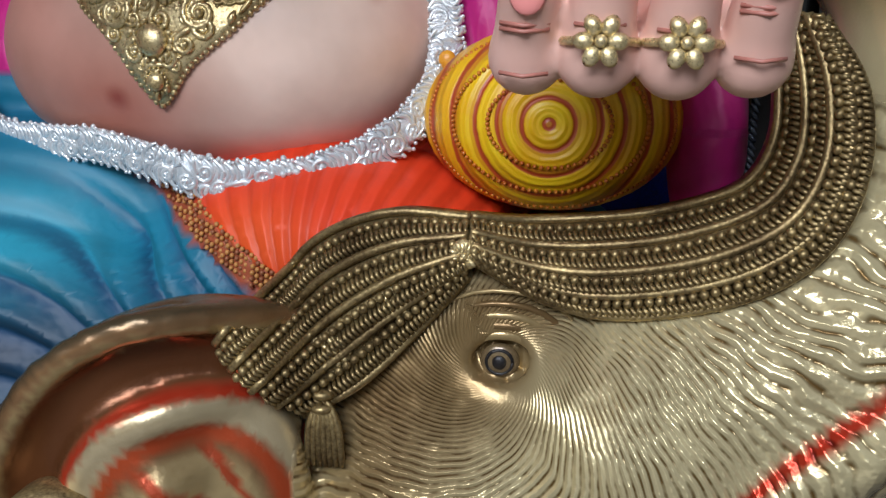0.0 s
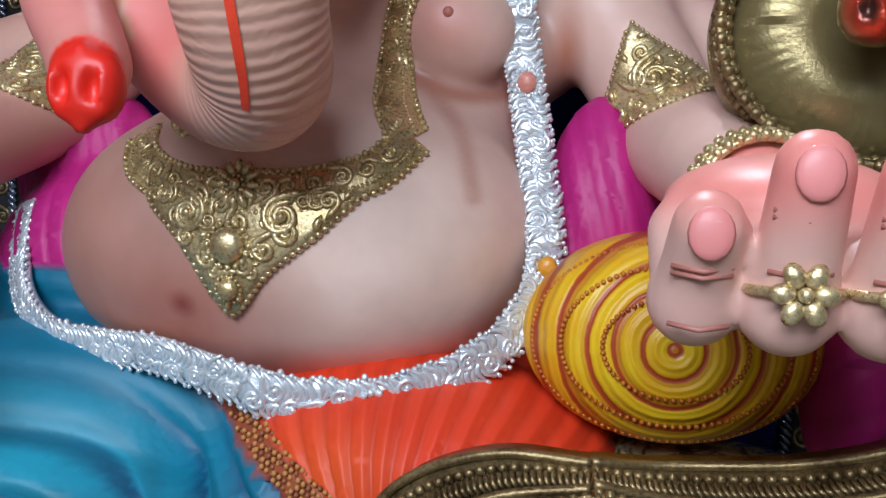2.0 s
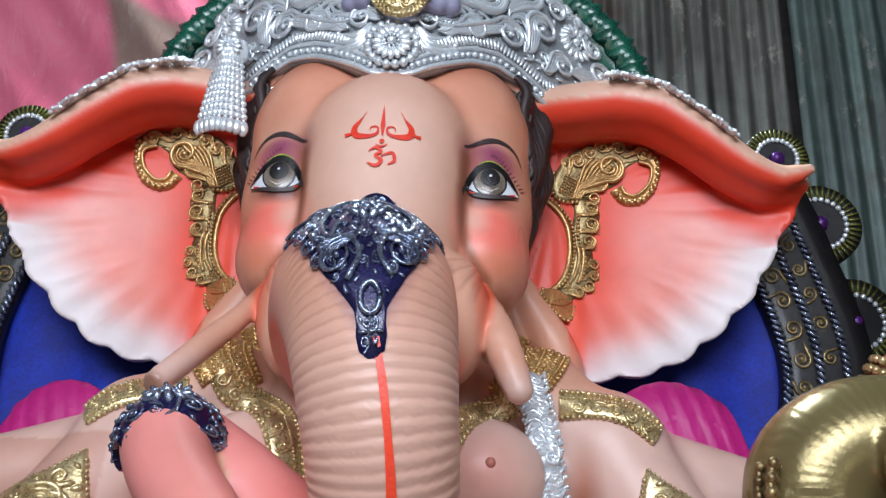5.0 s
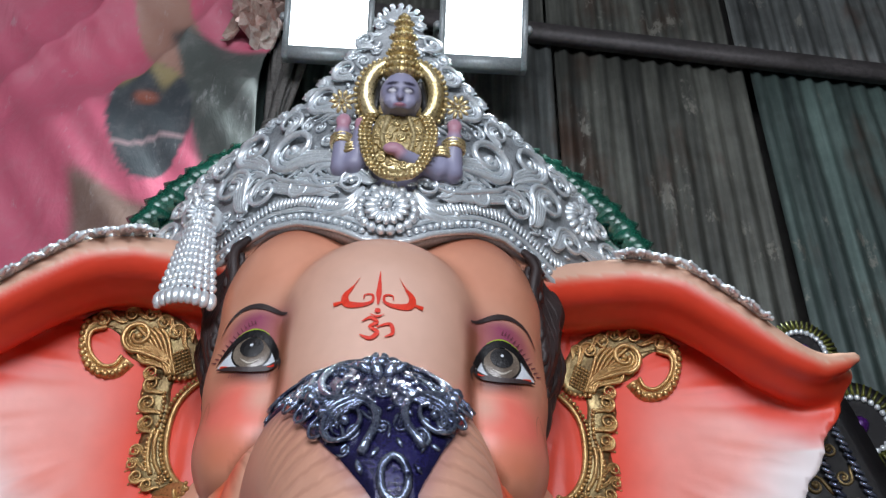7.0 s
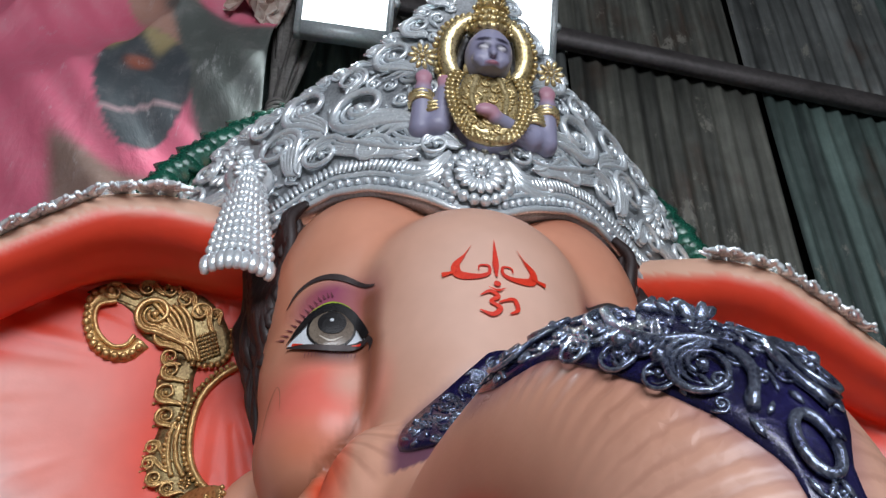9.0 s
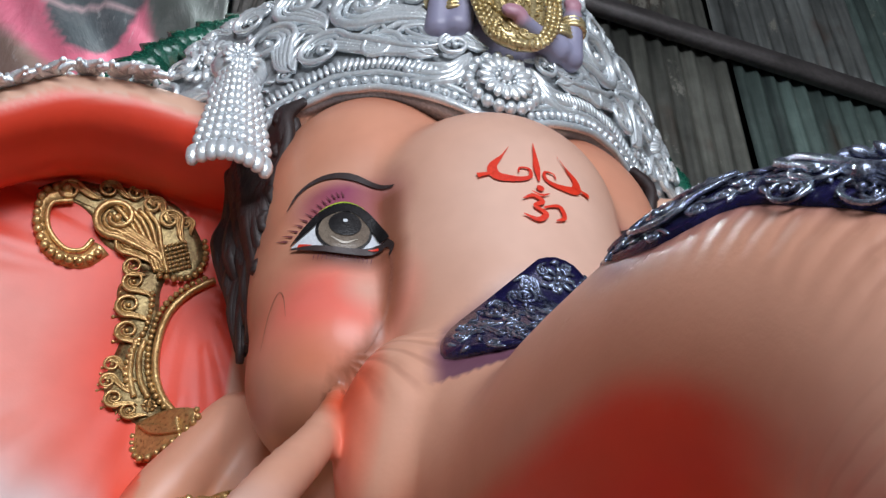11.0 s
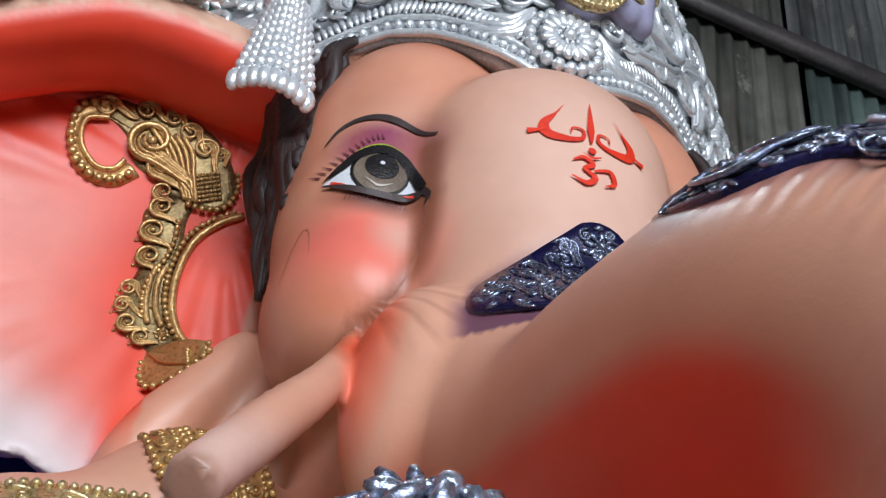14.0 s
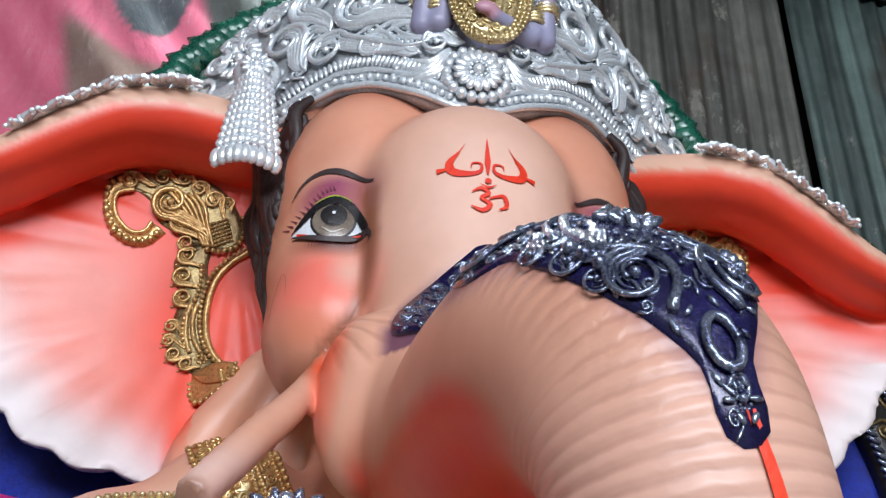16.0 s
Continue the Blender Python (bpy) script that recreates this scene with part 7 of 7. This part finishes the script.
    f.oval((0.55, 1.66, 0.90), (0.36, 0.24, 0.28), 0.06)
    f.oval((0.90, 1.62, 0.85), (0.32, 0.34, 0.30), 0.08)
    f.oval((0.60, 1.52, 1.06), (0.14, 0.09, 0.10), 0.05)
    f.oval((0.622, 1.452, 0.992), (0.05, 0.04, 0.042), 0.02, True)
    f.oval((0.62, 1.475, 0.99), (0.038, 0.038, 0.034), 0.004)
    f.oval((0.6, 2.0, 0.45), (0.7, 0.45, 0.5), 0.1)
    f.oval((0.55, 1.6, 0.55), (0.4, 0.3, 0.4), 0.1)
    # raised trunk, curled in at its end
    f.chain([(0.98, 1.60, 0.92, 0.29), (1.20, 1.52, 1.08, 0.22), (1.32, 1.55, 1.32, 0.185), (1.33, 1.64, 1.58, 0.17), (1.22, 1.73, 1.80, 0.16)], 14, 0.05)
    ring = [(0.97 + 0.145 * math.cos(a), 1.76 - 0.02 * math.cos(a), 1.885 + 0.115 * math.sin(a), 0.105) for a in np.linspace(-0.4, 4.6, 12)]
    f.chain([(1.22, 1.73, 1.78, 0.15)] + ring, 26, 0.03)
    f.chain([(0.95, 1.78, 1.93, 0.07), (0.965, 1.66, 1.95, 0.058), (0.93, 1.57, 1.90, 0.050), (0.905, 1.52, 1.875, 0.052)], 10, 0.01)
    for dx in (-0.019, 0.021):
        f.oval((0.902 + dx, 1.468, 1.868), (0.014, 0.03, 0.020), 0.006, True)
    # tusk-side lip
    f.chain([(0.94, 1.36, 0.70, 0.05), (1.05, 1.33, 0.84, 0.055), (1.18, 1.31, 0.96, 0.055), (1.30, 1.32, 1.04, 0.04)], 10, 0.02)
    # ear: a fan with a rolled brown rim
    f.chain([(0.30, 1.54, 0.95, 0.05), (0.25, 1.46, 1.03, 0.028), (0.18, 1.34, 1.07, 0.024), (0.10, 1.26, 1.078, 0.022), (0.02, 1.235, 1.055, 0.022), (-0.08, 1.22, 0.985, 0.022), (-0.15, 1.22, 0.87, 0.024), (-0.21, 1.22, 0.72, 0.026), (-0.23, 1.25, 0.5, 0.03)], 26, 0.02)
    f.oval((0.06, 1.38, 0.74), (0.25, 0.095, 0.27), 0.03)
    for k, dy in ((0.90, 0.0), (0.77, 0.02), (0.64, 0.02), (0.40, 0.0), (0.22, 0.0)):
        turn = np.linspace(80, 235, 12)
        f.chain([(0.14 + 0.335 * k * math.cos(math.radians(a)), 1.272 + dy + 0.13 * min(1, max(0, (130 - a) / 55)), 0.74 + 0.35 * k * math.sin(math.radians(a)), 0.036) for a in turn], 22, 0.03)
    f.chain([(0.25, 1.42, 0.86, 0.03), (0.17, 1.34, 0.925, 0.034), (0.08, 1.27, 0.915, 0.034), (0.0, 1.255, 0.87, 0.034), (-0.045, 1.255, 0.78, 0.034), (-0.055, 1.255, 0.6, 0.03)], 18, 0.012)
    v, q = f.skin()
    x, y, z = v.T
    p = np.zeros_like(v)
    p[:] = (0.82, 0.72, 0.42)
    # browner round the eye and towards the headcloth, darker on the curl
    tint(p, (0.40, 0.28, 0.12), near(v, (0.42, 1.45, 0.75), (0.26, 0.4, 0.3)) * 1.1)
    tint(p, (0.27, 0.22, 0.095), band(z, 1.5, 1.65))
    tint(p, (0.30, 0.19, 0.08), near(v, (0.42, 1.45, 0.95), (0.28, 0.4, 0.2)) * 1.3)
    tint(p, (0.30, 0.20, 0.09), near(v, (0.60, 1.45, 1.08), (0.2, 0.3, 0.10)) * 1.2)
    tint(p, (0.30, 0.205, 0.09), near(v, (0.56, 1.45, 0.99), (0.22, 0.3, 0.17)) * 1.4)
    ear = (x < 0.285) * (y < 1.50) * (z < 1.13)
    tint(p, (0.30, 0.17, 0.08), ear * 1.0)
    r = np.hypot((x - 0.14) * 1.05, z - 0.74) - 0.055
    tint(p, (0.15, 0.055, 0.02), ear * band(r, 0.165, 0.18) * (1 - band(r, 0.25, 0.262)))
    tint(p, (0.46, 0.34, 0.16), ear * band(r, 0.254, 0.262) * (1 - band(r, 0.268, 0.276)))
    tint(p, (0.12, 0.09, 0.05), ear * band(r, 0.285, 0.30))
    tint(p, (0.62, 0.06, 0.025), ear * band(r, 0.150, 0.156) * (1 - band(r, 0.164, 0.176)))
    tint(p, (0.62, 0.52, 0.32), ear * band(r, 0.10, 0.115) * (1 - band(r, 0.146, 0.156)))
    tint(p, (0.55, 0.09, 0.03), ear * band(r, 0.068, 0.085) * (1 - band(r, 0.10, 0.11)))
    tint(p, (0.50, 0.38, 0.19), ear * (1 - band(r, 0.05, 0.07)))
    rib = np.sin(np.arctan2(z - 0.64, 0.31 - x) * 21)
    tint(p, (0.50, 0.08, 0.03), ear * (1 - band(r, 0.06, 0.09)) * band(rib, 0.45, 0.85))
    lip = np.abs(z - np.interp(x, [0.95, 0.998, 1.084, 1.181, 1.30], [0.78, 0.845, 0.945, 1.035, 1.10]))
    tint(p, (0.65, 0.05, 0.02), (1 - band(lip, 0.010, 0.022)) * (y < 1.42) * (x > 0.95))
    tint(p, (0.55, 0.05, 0.02), near(v, (0.903, 1.475, 1.868), (0.09, 0.05, 0.07)) * 2.0)
    tint(p, (0.08, 0.03, 0.02), near(v, (0.903 - 0.019, 1.48, 1.868), (0.018, 0.04, 0.024)) * 2.5 + near(v, (0.903 + 0.021, 1.48, 1.868), (0.018, 0.04, 0.024)) * 2.5)
    tint(p, (0.09, 0.05, 0.02), near(v, (0.622, 1.44, 0.99), (0.03, 0.04, 0.03)) * 2.0)
    fold = np.zeros_like(v)
    eye = np.hypot((x - 0.622) * 0.85, z - 0.99)
    ang = np.arctan2(z - 0.99, x - 0.622) + radians(60)
    ang = np.arctan2(np.sin(ang), np.cos(ang))
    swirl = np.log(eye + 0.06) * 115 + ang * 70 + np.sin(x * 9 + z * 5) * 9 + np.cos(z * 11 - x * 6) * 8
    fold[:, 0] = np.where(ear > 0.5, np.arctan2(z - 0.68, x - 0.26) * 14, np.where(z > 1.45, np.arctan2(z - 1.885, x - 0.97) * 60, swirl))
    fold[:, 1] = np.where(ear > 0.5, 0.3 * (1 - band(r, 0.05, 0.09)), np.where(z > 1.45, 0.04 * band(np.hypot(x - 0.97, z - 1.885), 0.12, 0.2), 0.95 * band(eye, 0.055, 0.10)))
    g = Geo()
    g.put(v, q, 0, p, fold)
    # cut darkens the hair grooves in the base colour
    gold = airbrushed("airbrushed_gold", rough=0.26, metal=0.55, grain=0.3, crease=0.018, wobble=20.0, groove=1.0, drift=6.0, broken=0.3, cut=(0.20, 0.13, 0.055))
    # eyelids and iris
    for k, rr in enumerate((0.052, 0.068, 0.086, 0.106, 0.128)):
        path = [(0.622 + rr * 1.15 * math.cos(a), 1.435 - 0.002 * k + 0.25 * abs(rr * math.cos(a)) ** 1.0, 0.99 + rr * math.sin(a)) for a in np.linspace(0.1, 3.05, 14)]
        tube(g, path, 0.0105 - 0.0016 * k, 6, 0, paint=(0.44, 0.33, 0.16) if k % 2 == 0 else (0.22, 0.14, 0.06))
    tube(g, [(0.622 + 0.056 * math.cos(a), 1.440 + 0.3 * abs(0.056 * math.cos(a)), 0.985 + 0.038 * math.sin(a)) for a in np.linspace(3.2, 6.2, 12)], 0.006, 6, 0, paint=(0.30, 0.20, 0.09))
    ball(g, (0.618, 1.447, 0.992), (0.034, 0.012, 0.031), 1, 18, 10)
    ball(g, (0.618, 1.4375, 0.992), (0.013, 0.006, 0.013), 2, 12, 7)
    tube(g, [(0.618 + 0.022 * math.cos(a), 1.4385, 0.992 + 0.021 * math.sin(a)) for a in np.linspace(0, 6.3, 20)], 0.003, 5, 2)
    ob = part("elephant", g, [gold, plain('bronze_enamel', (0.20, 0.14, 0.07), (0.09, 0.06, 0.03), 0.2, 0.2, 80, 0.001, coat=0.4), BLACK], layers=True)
    tagged(ob, "golden elephant statue with raised curled trunk beside the knee", "statue")
    return f


ELEPHANT = build_elephant()


def elephant_front(x, z):
    f = ELEPHANT
    i = np.clip(((np.asarray(x) - f.lo[0]) / f.step).round().astype(int), 0, f.n[0] - 1)
    k = np.clip(((np.asarray(z) - f.lo[2]) / f.step).round().astype(int), 0, f.n[2] - 1)
    col = f.vol[i, :, k] < 0
    return np.where(col.any(axis=-1), f.lo[1] + f.step * col.argmax(axis=-1), 1.6)


def build_headcloth():
    top = holder("headcloth", 0, 0, 0)
    def wing(a, b, depth_a, depth_b, rows, name):
        """Parallel cords between two edge lines, with beads between them."""
        a, b = smooth(a, 60), smooth(b, 60)
        for edge, lead in ((a, 0.02), (b, 0.022)):
            y = np.minimum(edge[:, 1], elephant_front(edge[:, 0], edge[:, 2]) - lead)
            edge[:, 1] = np.convolve(np.pad(y, 4, mode="edge"), np.ones(9) / 9, mode="valid")
        bow = lambda k: np.array([0, -0.05 * math.sin(math.pi * k), 0])
        bed = Geo()
        grid = np.stack([a + (b - a) * k + bow(k) + np.array([0, 0.012, 0]) for k in np.linspace(0, 1, 10)], axis=1)
        sheet(bed, grid, (0, 0.05, 0))
        part("cloth", bed, OLDGOLD, top)
        for r in range(rows):
            g = Geo()
            k = r / (rows - 1)
            line = a + (b - a) * k + bow(k)
            if r % 3 == 1:
                s = np.concatenate([[0], np.cumsum(np.linalg.norm(np.diff(line, axis=0), axis=1))])
                for u in np.arange(0.006, s[-1], 0.017):
                    ball(g, [np.interp(u, s, line[:, i]) - (0.004 if i == 1 else 0) for i in range(3)], 0.0085, 0, 6, 4)
            elif r % 3 == 2:
                s = np.concatenate([[0], np.cumsum(np.linalg.norm(np.diff(line, axis=0), axis=1))])
                for u in np.arange(0.004, s[-1], 0.0095):
                    c = np.array([np.interp(u, s, line[:, i]) for i in range(3)])
                    d = (b - a)[min(59, int(u / s[-1] * 59))]
                    d = d / np.linalg.norm(d)
                    tube(g, [c - d * 0.011, c + np.array([0, -0.008, 0]), c + d * 0.011 + np.array([0.004, 0, 0])], 0.0042, 5)
            else:
                tube(g, line, 0.008, 6)
            ob = part("cord", g, OLDGOLD, top)
            if r % 3:
                tagged(ob, kind="stuff")
    # wing towards the ear, wing towards the trunk
    wing([(0.555, 1.50, 1.225), (0.41, 1.50, 1.225), (0.27, 1.53, 1.16), (0.17, 1.55, 1.03)], [(0.56, 1.455, 1.135), (0.47, 1.43, 1.03), (0.385, 1.41, 0.945), (0.29, 1.40, 0.885)], 0, 0, 13, "a")
    wing([(0.555, 1.50, 1.225), (0.66, 1.56, 1.215), (0.82, 1.54, 1.235), (0.93, 1.50, 1.27), (1.00, 1.48, 1.31), (1.032, 1.48, 1.38), (1.033, 1.5, 1.47), (1.025, 1.53, 1.57)],
         [(0.575, 1.44, 1.16), (0.685, 1.43, 1.108), (0.794, 1.41, 1.093), (0.934, 1.37, 1.127), (1.046, 1.34, 1.186), (1.108, 1.34, 1.261), (1.137, 1.36, 1.357), (1.126, 1.38, 1.467), (1.07, 1.42, 1.56)], 0, 0, 13, "b")
    flat_at = lambda y0: (lambda p, off: np.stack([p[:, 0], np.full(len(p), y0) - off, p[:, 1]], axis=1))
    for x, y, z, r in ((0.445, 1.415, 1.09, 0.028), (0.345, 1.41, 1.0, 0.028), (0.555, 1.42, 1.175, 0.026)):
        g = Geo()
        rosette(g, flat_at(y), x, z, r, 0, 9)
        ball(g, (x, y + 0.008, z), (r, 0.01, r), 0, 12, 6)
        part("flower", g, PALEGOLD, top)
    g = Geo()
    for k in range(7):
        tube(g, smooth([(0.325, 1.395, 0.93), (0.305 + 0.008 * k, 1.385, 0.88), (0.300 + 0.010 * k, 1.39, 0.80)], 8), [0.004, 0.006, 0.007, 0.007, 0.007, 0.007, 0.007, 0.004], 5)
    for z in (0.93, 0.905):
        ball(g, (0.325, 1.39, z), (0.022, 0.018, 0.010), 0, 10, 6)
    part("tassel", g, OLDGOLD, top, "dark gold cord tassel")
    tagged(top, "dark gold corded headcloth with beads on the elephant", "headcloth")
    # ear stud with scrolls
    st = holder("ear_stud", -0.072, 1.19, 0.728)
    g = Geo()
    lift = lambda p, off: np.stack([p[:, 0], np.full(len(p), -0.006) - off, p[:, 1]], axis=1)
    plate(g, [(0.085 * math.cos(a), 0.085 * math.sin(a)) for a in np.linspace(0, 6.28, 30)[:-1]], lift, 0.012, sink=0.06)
    rosette(g, lambda p, off: lift(p, off + 0.014), -0.01, 0.0, 0.035, 0, 12, 1)
    relief(g, [(0.085 * math.cos(a), 0.085 * math.sin(a)) for a in np.linspace(0, 6.28, 30)[:-1]], lambda p, off: lift(p, off + 0.012), 0.02, 0.007, 0, 6, False, 500)
    part("disc", g, [OLDGOLD, CORAL], st)
    tagged(st, "dark gold scroll stud on the elephant's ear", "ear stud")


build_headcloth()

# beaded band on the curled trunk
band_top = holder("trunk_band")
for k in range(4):
    g = Geo()
    path = [(0.97 + (0.235 + 0.012 * abs(k - 1.5)) * math.cos(a), 1.665 + 0.022 * k, 1.885 + (0.20 + 0.008 * abs(k - 1.5)) * math.sin(a)) for a in np.linspace(2.9, 5.2, 40)]
    tube(g, path, 0.008, 6)
    for c in path[::2]:
        ball(g, (c[0] * 1.0, c[1] - 0.004, c[2]), 0.011, 0, 6, 4)
    part("beaded_cord", g, OLDGOLD, band_top)
tagged(band_top, "dark gold beaded band round the curled golden trunk", "trunk band")


# ---- throne back with dark scrolled frame ----
def build_throne():
    top = holder("throne", 0, 0, 0)
    g = Geo()
    n, m = 60, 30
    grid = np.zeros((n, m, 3))
    for i, x in enumerate(np.linspace(-1.12, 1.12, n)):
        for j, z in enumerate(np.linspace(0.5, 2.9, m)):
            grid[i, j] = (x, 2.60 + 0.012 * math.sin(x * 9 + z * 5) + 0.008 * math.sin(x * 23 - z * 4), z)
    sheet(g, grid, (0, 0.05, 0))
    part("backcloth", g, ROYAL, top, "royal blue velvet cloth")
    for s in (-1, 1):
        # the frame: beaded rope, scroll band, rope, outer scalloped eyes
        base = smooth([(s * 1.02, 0.5), (s * 1.02, 1.4), (s * 1.06, 2.0), (s * 1.10, 2.32), (s * 1.03, 2.60), (s * 0.97, 2.78)], 120)
        t = unit(np.gradient(base, axis=0))
        out = np.stack([t[:, 1], -t[:, 0]], axis=1) * s
        flat2 = lambda p, off: np.stack([p[:, 0], np.full(len(p), 2.56) - off, p[:, 1]], axis=1)
        g = Geo()
        rows = np.stack([flat2(base + out * w, 0.0) for w in np.linspace(0, 0.26, 6)], axis=1)
        sheet(g, rows, (0, 0.06, 0))
        part("frame_board", g, BLACK, top)
        for w, r in ((0.008, 0.013), (0.10, 0.012), (0.175, 0.011)):
            g = Geo()
            p = smooth(base + out * w, 240)
            for i in range(0, 239, 2):
                a, b = p[i], p[min(i + 1, 239)]
                d = unit(b - a)
                nn = np.array([-d[1], d[0]])
                tube(g, flat2(np.array([a - nn * r - d * 0.012, a, a + nn * r + d * 0.012]), 0.012), [0.004, 0.0075, 0.004], 5)
            part("rope", g, GUNMETAL, top)
        g = Geo()
        for i in range(3, 118, 4):
            c = base[i] + out[i] * 0.055
            scroll(g, flat2, c[0], c[1], 0.032, i, 1 if i % 8 < 4 else -1, 0, 1.0, 0.16)
            c = base[i] + out[i] * 0.138
            scroll(g, flat2, c[0], c[1], 0.026, i * 2, -1 if i % 8 < 4 else 1, 0, 1.0, 0.16)
        part("frame_scrolls", g, OLDGOLD, top)
    for s in (-1, 1):
        for x, z, r in ((1.26, 2.76, 0.125), (1.15, 2.97, 0.10), (1.33, 2.46, 0.13), (1.30, 2.14, 0.13), (1.28, 1.82, 0.13), (1.24, 1.5, 0.13), (1.22, 1.2, 0.12)):
            lift = lambda p, off: np.stack([p[:, 0], np.full(len(p), 2.60) - off, p[:, 1]], axis=1)
            g = Geo()
            plate(g, [(s * x + r * math.cos(a), z + r * math.sin(a)) for a in np.linspace(0, 6.28, 30)[:-1]], lift, 0.02, sink=0.03)
            disc = part("medallion", g, BLACK, top)
            g = Geo()
            for k in range(40):
                a = 2 * math.pi * k / 40
                tube(g, lift(np.array([[s * x + r * 0.68 * math.cos(a), z + r * 0.68 * math.sin(a)], [s * x + r * 0.98 * math.cos(a), z + r * 0.98 * math.sin(a)]]), 0.024), [0.006, 0.003], 5)
            part("fringe", g, plain("olive_gilt", (0.16, 0.17, 0.03), (0.05, 0.05, 0.015), 0.35, 0.4, 60), disc)
            g = Geo()
            for k in range(26):
                a = 2 * math.pi * k / 26
                ball(g, lift(np.array([[s * x + r * 0.62 * math.cos(a), z + r * 0.62 * math.sin(a)]]), 0.024)[0], 0.009, 0, 6, 4)
            part("bead_ring", g, SILVER, disc)
            g = Geo()
            for k in range(14):
                a = 2 * math.pi * k / 14
                plume(g, lift, (s * x, z), [(s * x + r * 0.52 * math.cos(a), z + r * 0.52 * math.sin(a))], 0.2, 0.012)
            ball(g, lift(np.array([[s * x, z]]), 0.02)[0], 0.024, 0, 10, 6)
            part("purple_flower", g, PURPLE, disc)
    tagged(top, "throne back with royal blue cloth and dark scrolled frame", "throne")


build_throne()


def build_mace(s):
    top = holder("mace", s * 1.34, 2.03, 2.56)
    g = Geo()
    prof = smooth([(0.03, -0.35), (0.035, -0.12), (0.06, -0.10), (0.05, -0.06), (0.075, -0.03), (0.095, 0.05), (0.10, 0.12), (0.085, 0.19), (0.06, 0.22), (0.065, 0.25), (0.04, 0.29), (0.0, 0.32)], 40)
    n = 24
    ang = np.arange(n) * 2 * np.pi / n
    v = np.concatenate([np.stack([r * (1 + 0.07 * np.cos(8 * ang)) * np.cos(ang), r * (1 + 0.07 * np.cos(8 * ang)) * np.sin(ang), np.full(n, z)], axis=1) for r, z in prof])
    g.put(v, [(i * n + j, i * n + (j + 1) % n, (i + 1) * n + (j + 1) % n, (i + 1) * n + j) for i in range(39) for j in range(n)])
    part("head", g, PALEGOLD, top)
    g = Geo()
    for z, r in ((-0.09, 0.062), (-0.03, 0.078), (0.20, 0.075), (0.25, 0.066)):
        for k in range(26):
            a = 2 * math.pi * k / 26
            ball(g, (r * math.cos(a), r * math.sin(a), z), 0.010, 0, 6, 4)
    part("bead_rings", g, PALEGOLD, top)
    g = Geo()
    relief(g, [(-0.07, 0.0), (0.07, 0.0), (0.08, 0.12), (0.05, 0.2), (-0.05, 0.2), (-0.08, 0.12)], lambda p, off: np.stack([p[:, 0], -np.sqrt(np.maximum(0.1 ** 2 - p[:, 0] ** 2, 0.001)) - off, p[:, 1]], axis=1), 0.024, 0.008, 0, 2, False, 400)
    part("scrollwork", g, PALEGOLD, top)
    top.rotation_euler = (0, radians(6 * s), 0)
    top.scale = (0.85, 0.85, 0.9)
    tagged(top, "pale gold mace held in the raised hand", "mace", "maces")


build_mace(1)
build_mace(-1)

# ---- plinth that carries the statue and the elephant ----
g = Geo()
box(g, (-1.35, 1.25, 0.0), (1.7, 2.9, 0.42))
box(g, (-1.40, 1.20, 0.40), (1.75, 2.9, 0.46))
tagged(part("plinth", g, CONCRETE), "grey plaster plinth under the statue", "plinth")


# ---- things tied to the shed's wall ----
def build_foil():
    r0 = random.Random(3)
    g = Geo()
    n, m = 14, 16
    grid = np.zeros((n, m, 3))
    for i in range(n):
        for j in range(m):
            u, w = i / (n - 1), j / (m - 1)
            grid[i, j] = (-0.70 + 0.20 * u + 0.04 * w + 0.025 * r0.uniform(-1, 1), 2.86 + 0.045 * r0.uniform(-1, 1), 4.38 + 0.42 * w + 0.03 * r0.uniform(-1, 1) + 0.05 * math.sin(u * 7))
    sheet(g, grid, (0.003, 0.006, 0))
    ob = part("crumpled_paper", g, plain("crumpled_foil_paper", (0.62, 0.56, 0.50), (0.40, 0.22, 0.18), 0.4, 0.3, 12, 0.01))
    for poly in ob.data.polygons:
        poly.use_smooth = False
    tagged(ob, "crumpled pinkish foil paper tied beside the tarpaulin", "paper")
    top = holder("tied_cloth", -0.48, 2.93, 3.98)
    for k in range(9):
        g = Geo()
        u = (k - 4) / 4
        tube(g, smooth([(u * 0.018, 0.02 * math.cos(k), 0.0), (u * 0.035 + 0.01, 0.02 * math.sin(k), 0.16), (u * 0.07 + 0.03, 0.03 * math.cos(2 * k), 0.42), (u * 0.10 + 0.05, 0.03, 0.80)], 14), np.linspace(0.012, 0.026, 14), 6, flat=0.6)
        part("fold", g, plain("grey_cloth", (0.16, 0.15, 0.14), (0.07, 0.065, 0.06), 0.8, 0, 20) if k == 0 else bpy.data.materials["grey_cloth"], top)
    g = Geo()
    for k in range(4):
        a = np.linspace(0, 2 * np.pi, 16)
        tube(g, np.stack([0.03 * np.cos(a), 0.03 * np.sin(a), 0.012 * k - 0.02 + 0.01 * np.sin(a + k)], axis=1), 0.008, 5, up=(0, 0, 1))
    for k in range(5):
        tube(g, smooth([(0, 0, -0.01), (0.03 * (k - 2), -0.02, -0.06), (0.05 * (k - 2) + 0.02, -0.01, -0.13 + 0.02 * (k % 2))], 8), np.linspace(0.016, 0.006, 8), 5, flat=0.5)
    part("knot", g, bpy.data.materials["grey_cloth"], top)
    tagged(top, "dusty grey cloth tied in a knot at the wall", "cloth")


build_foil()
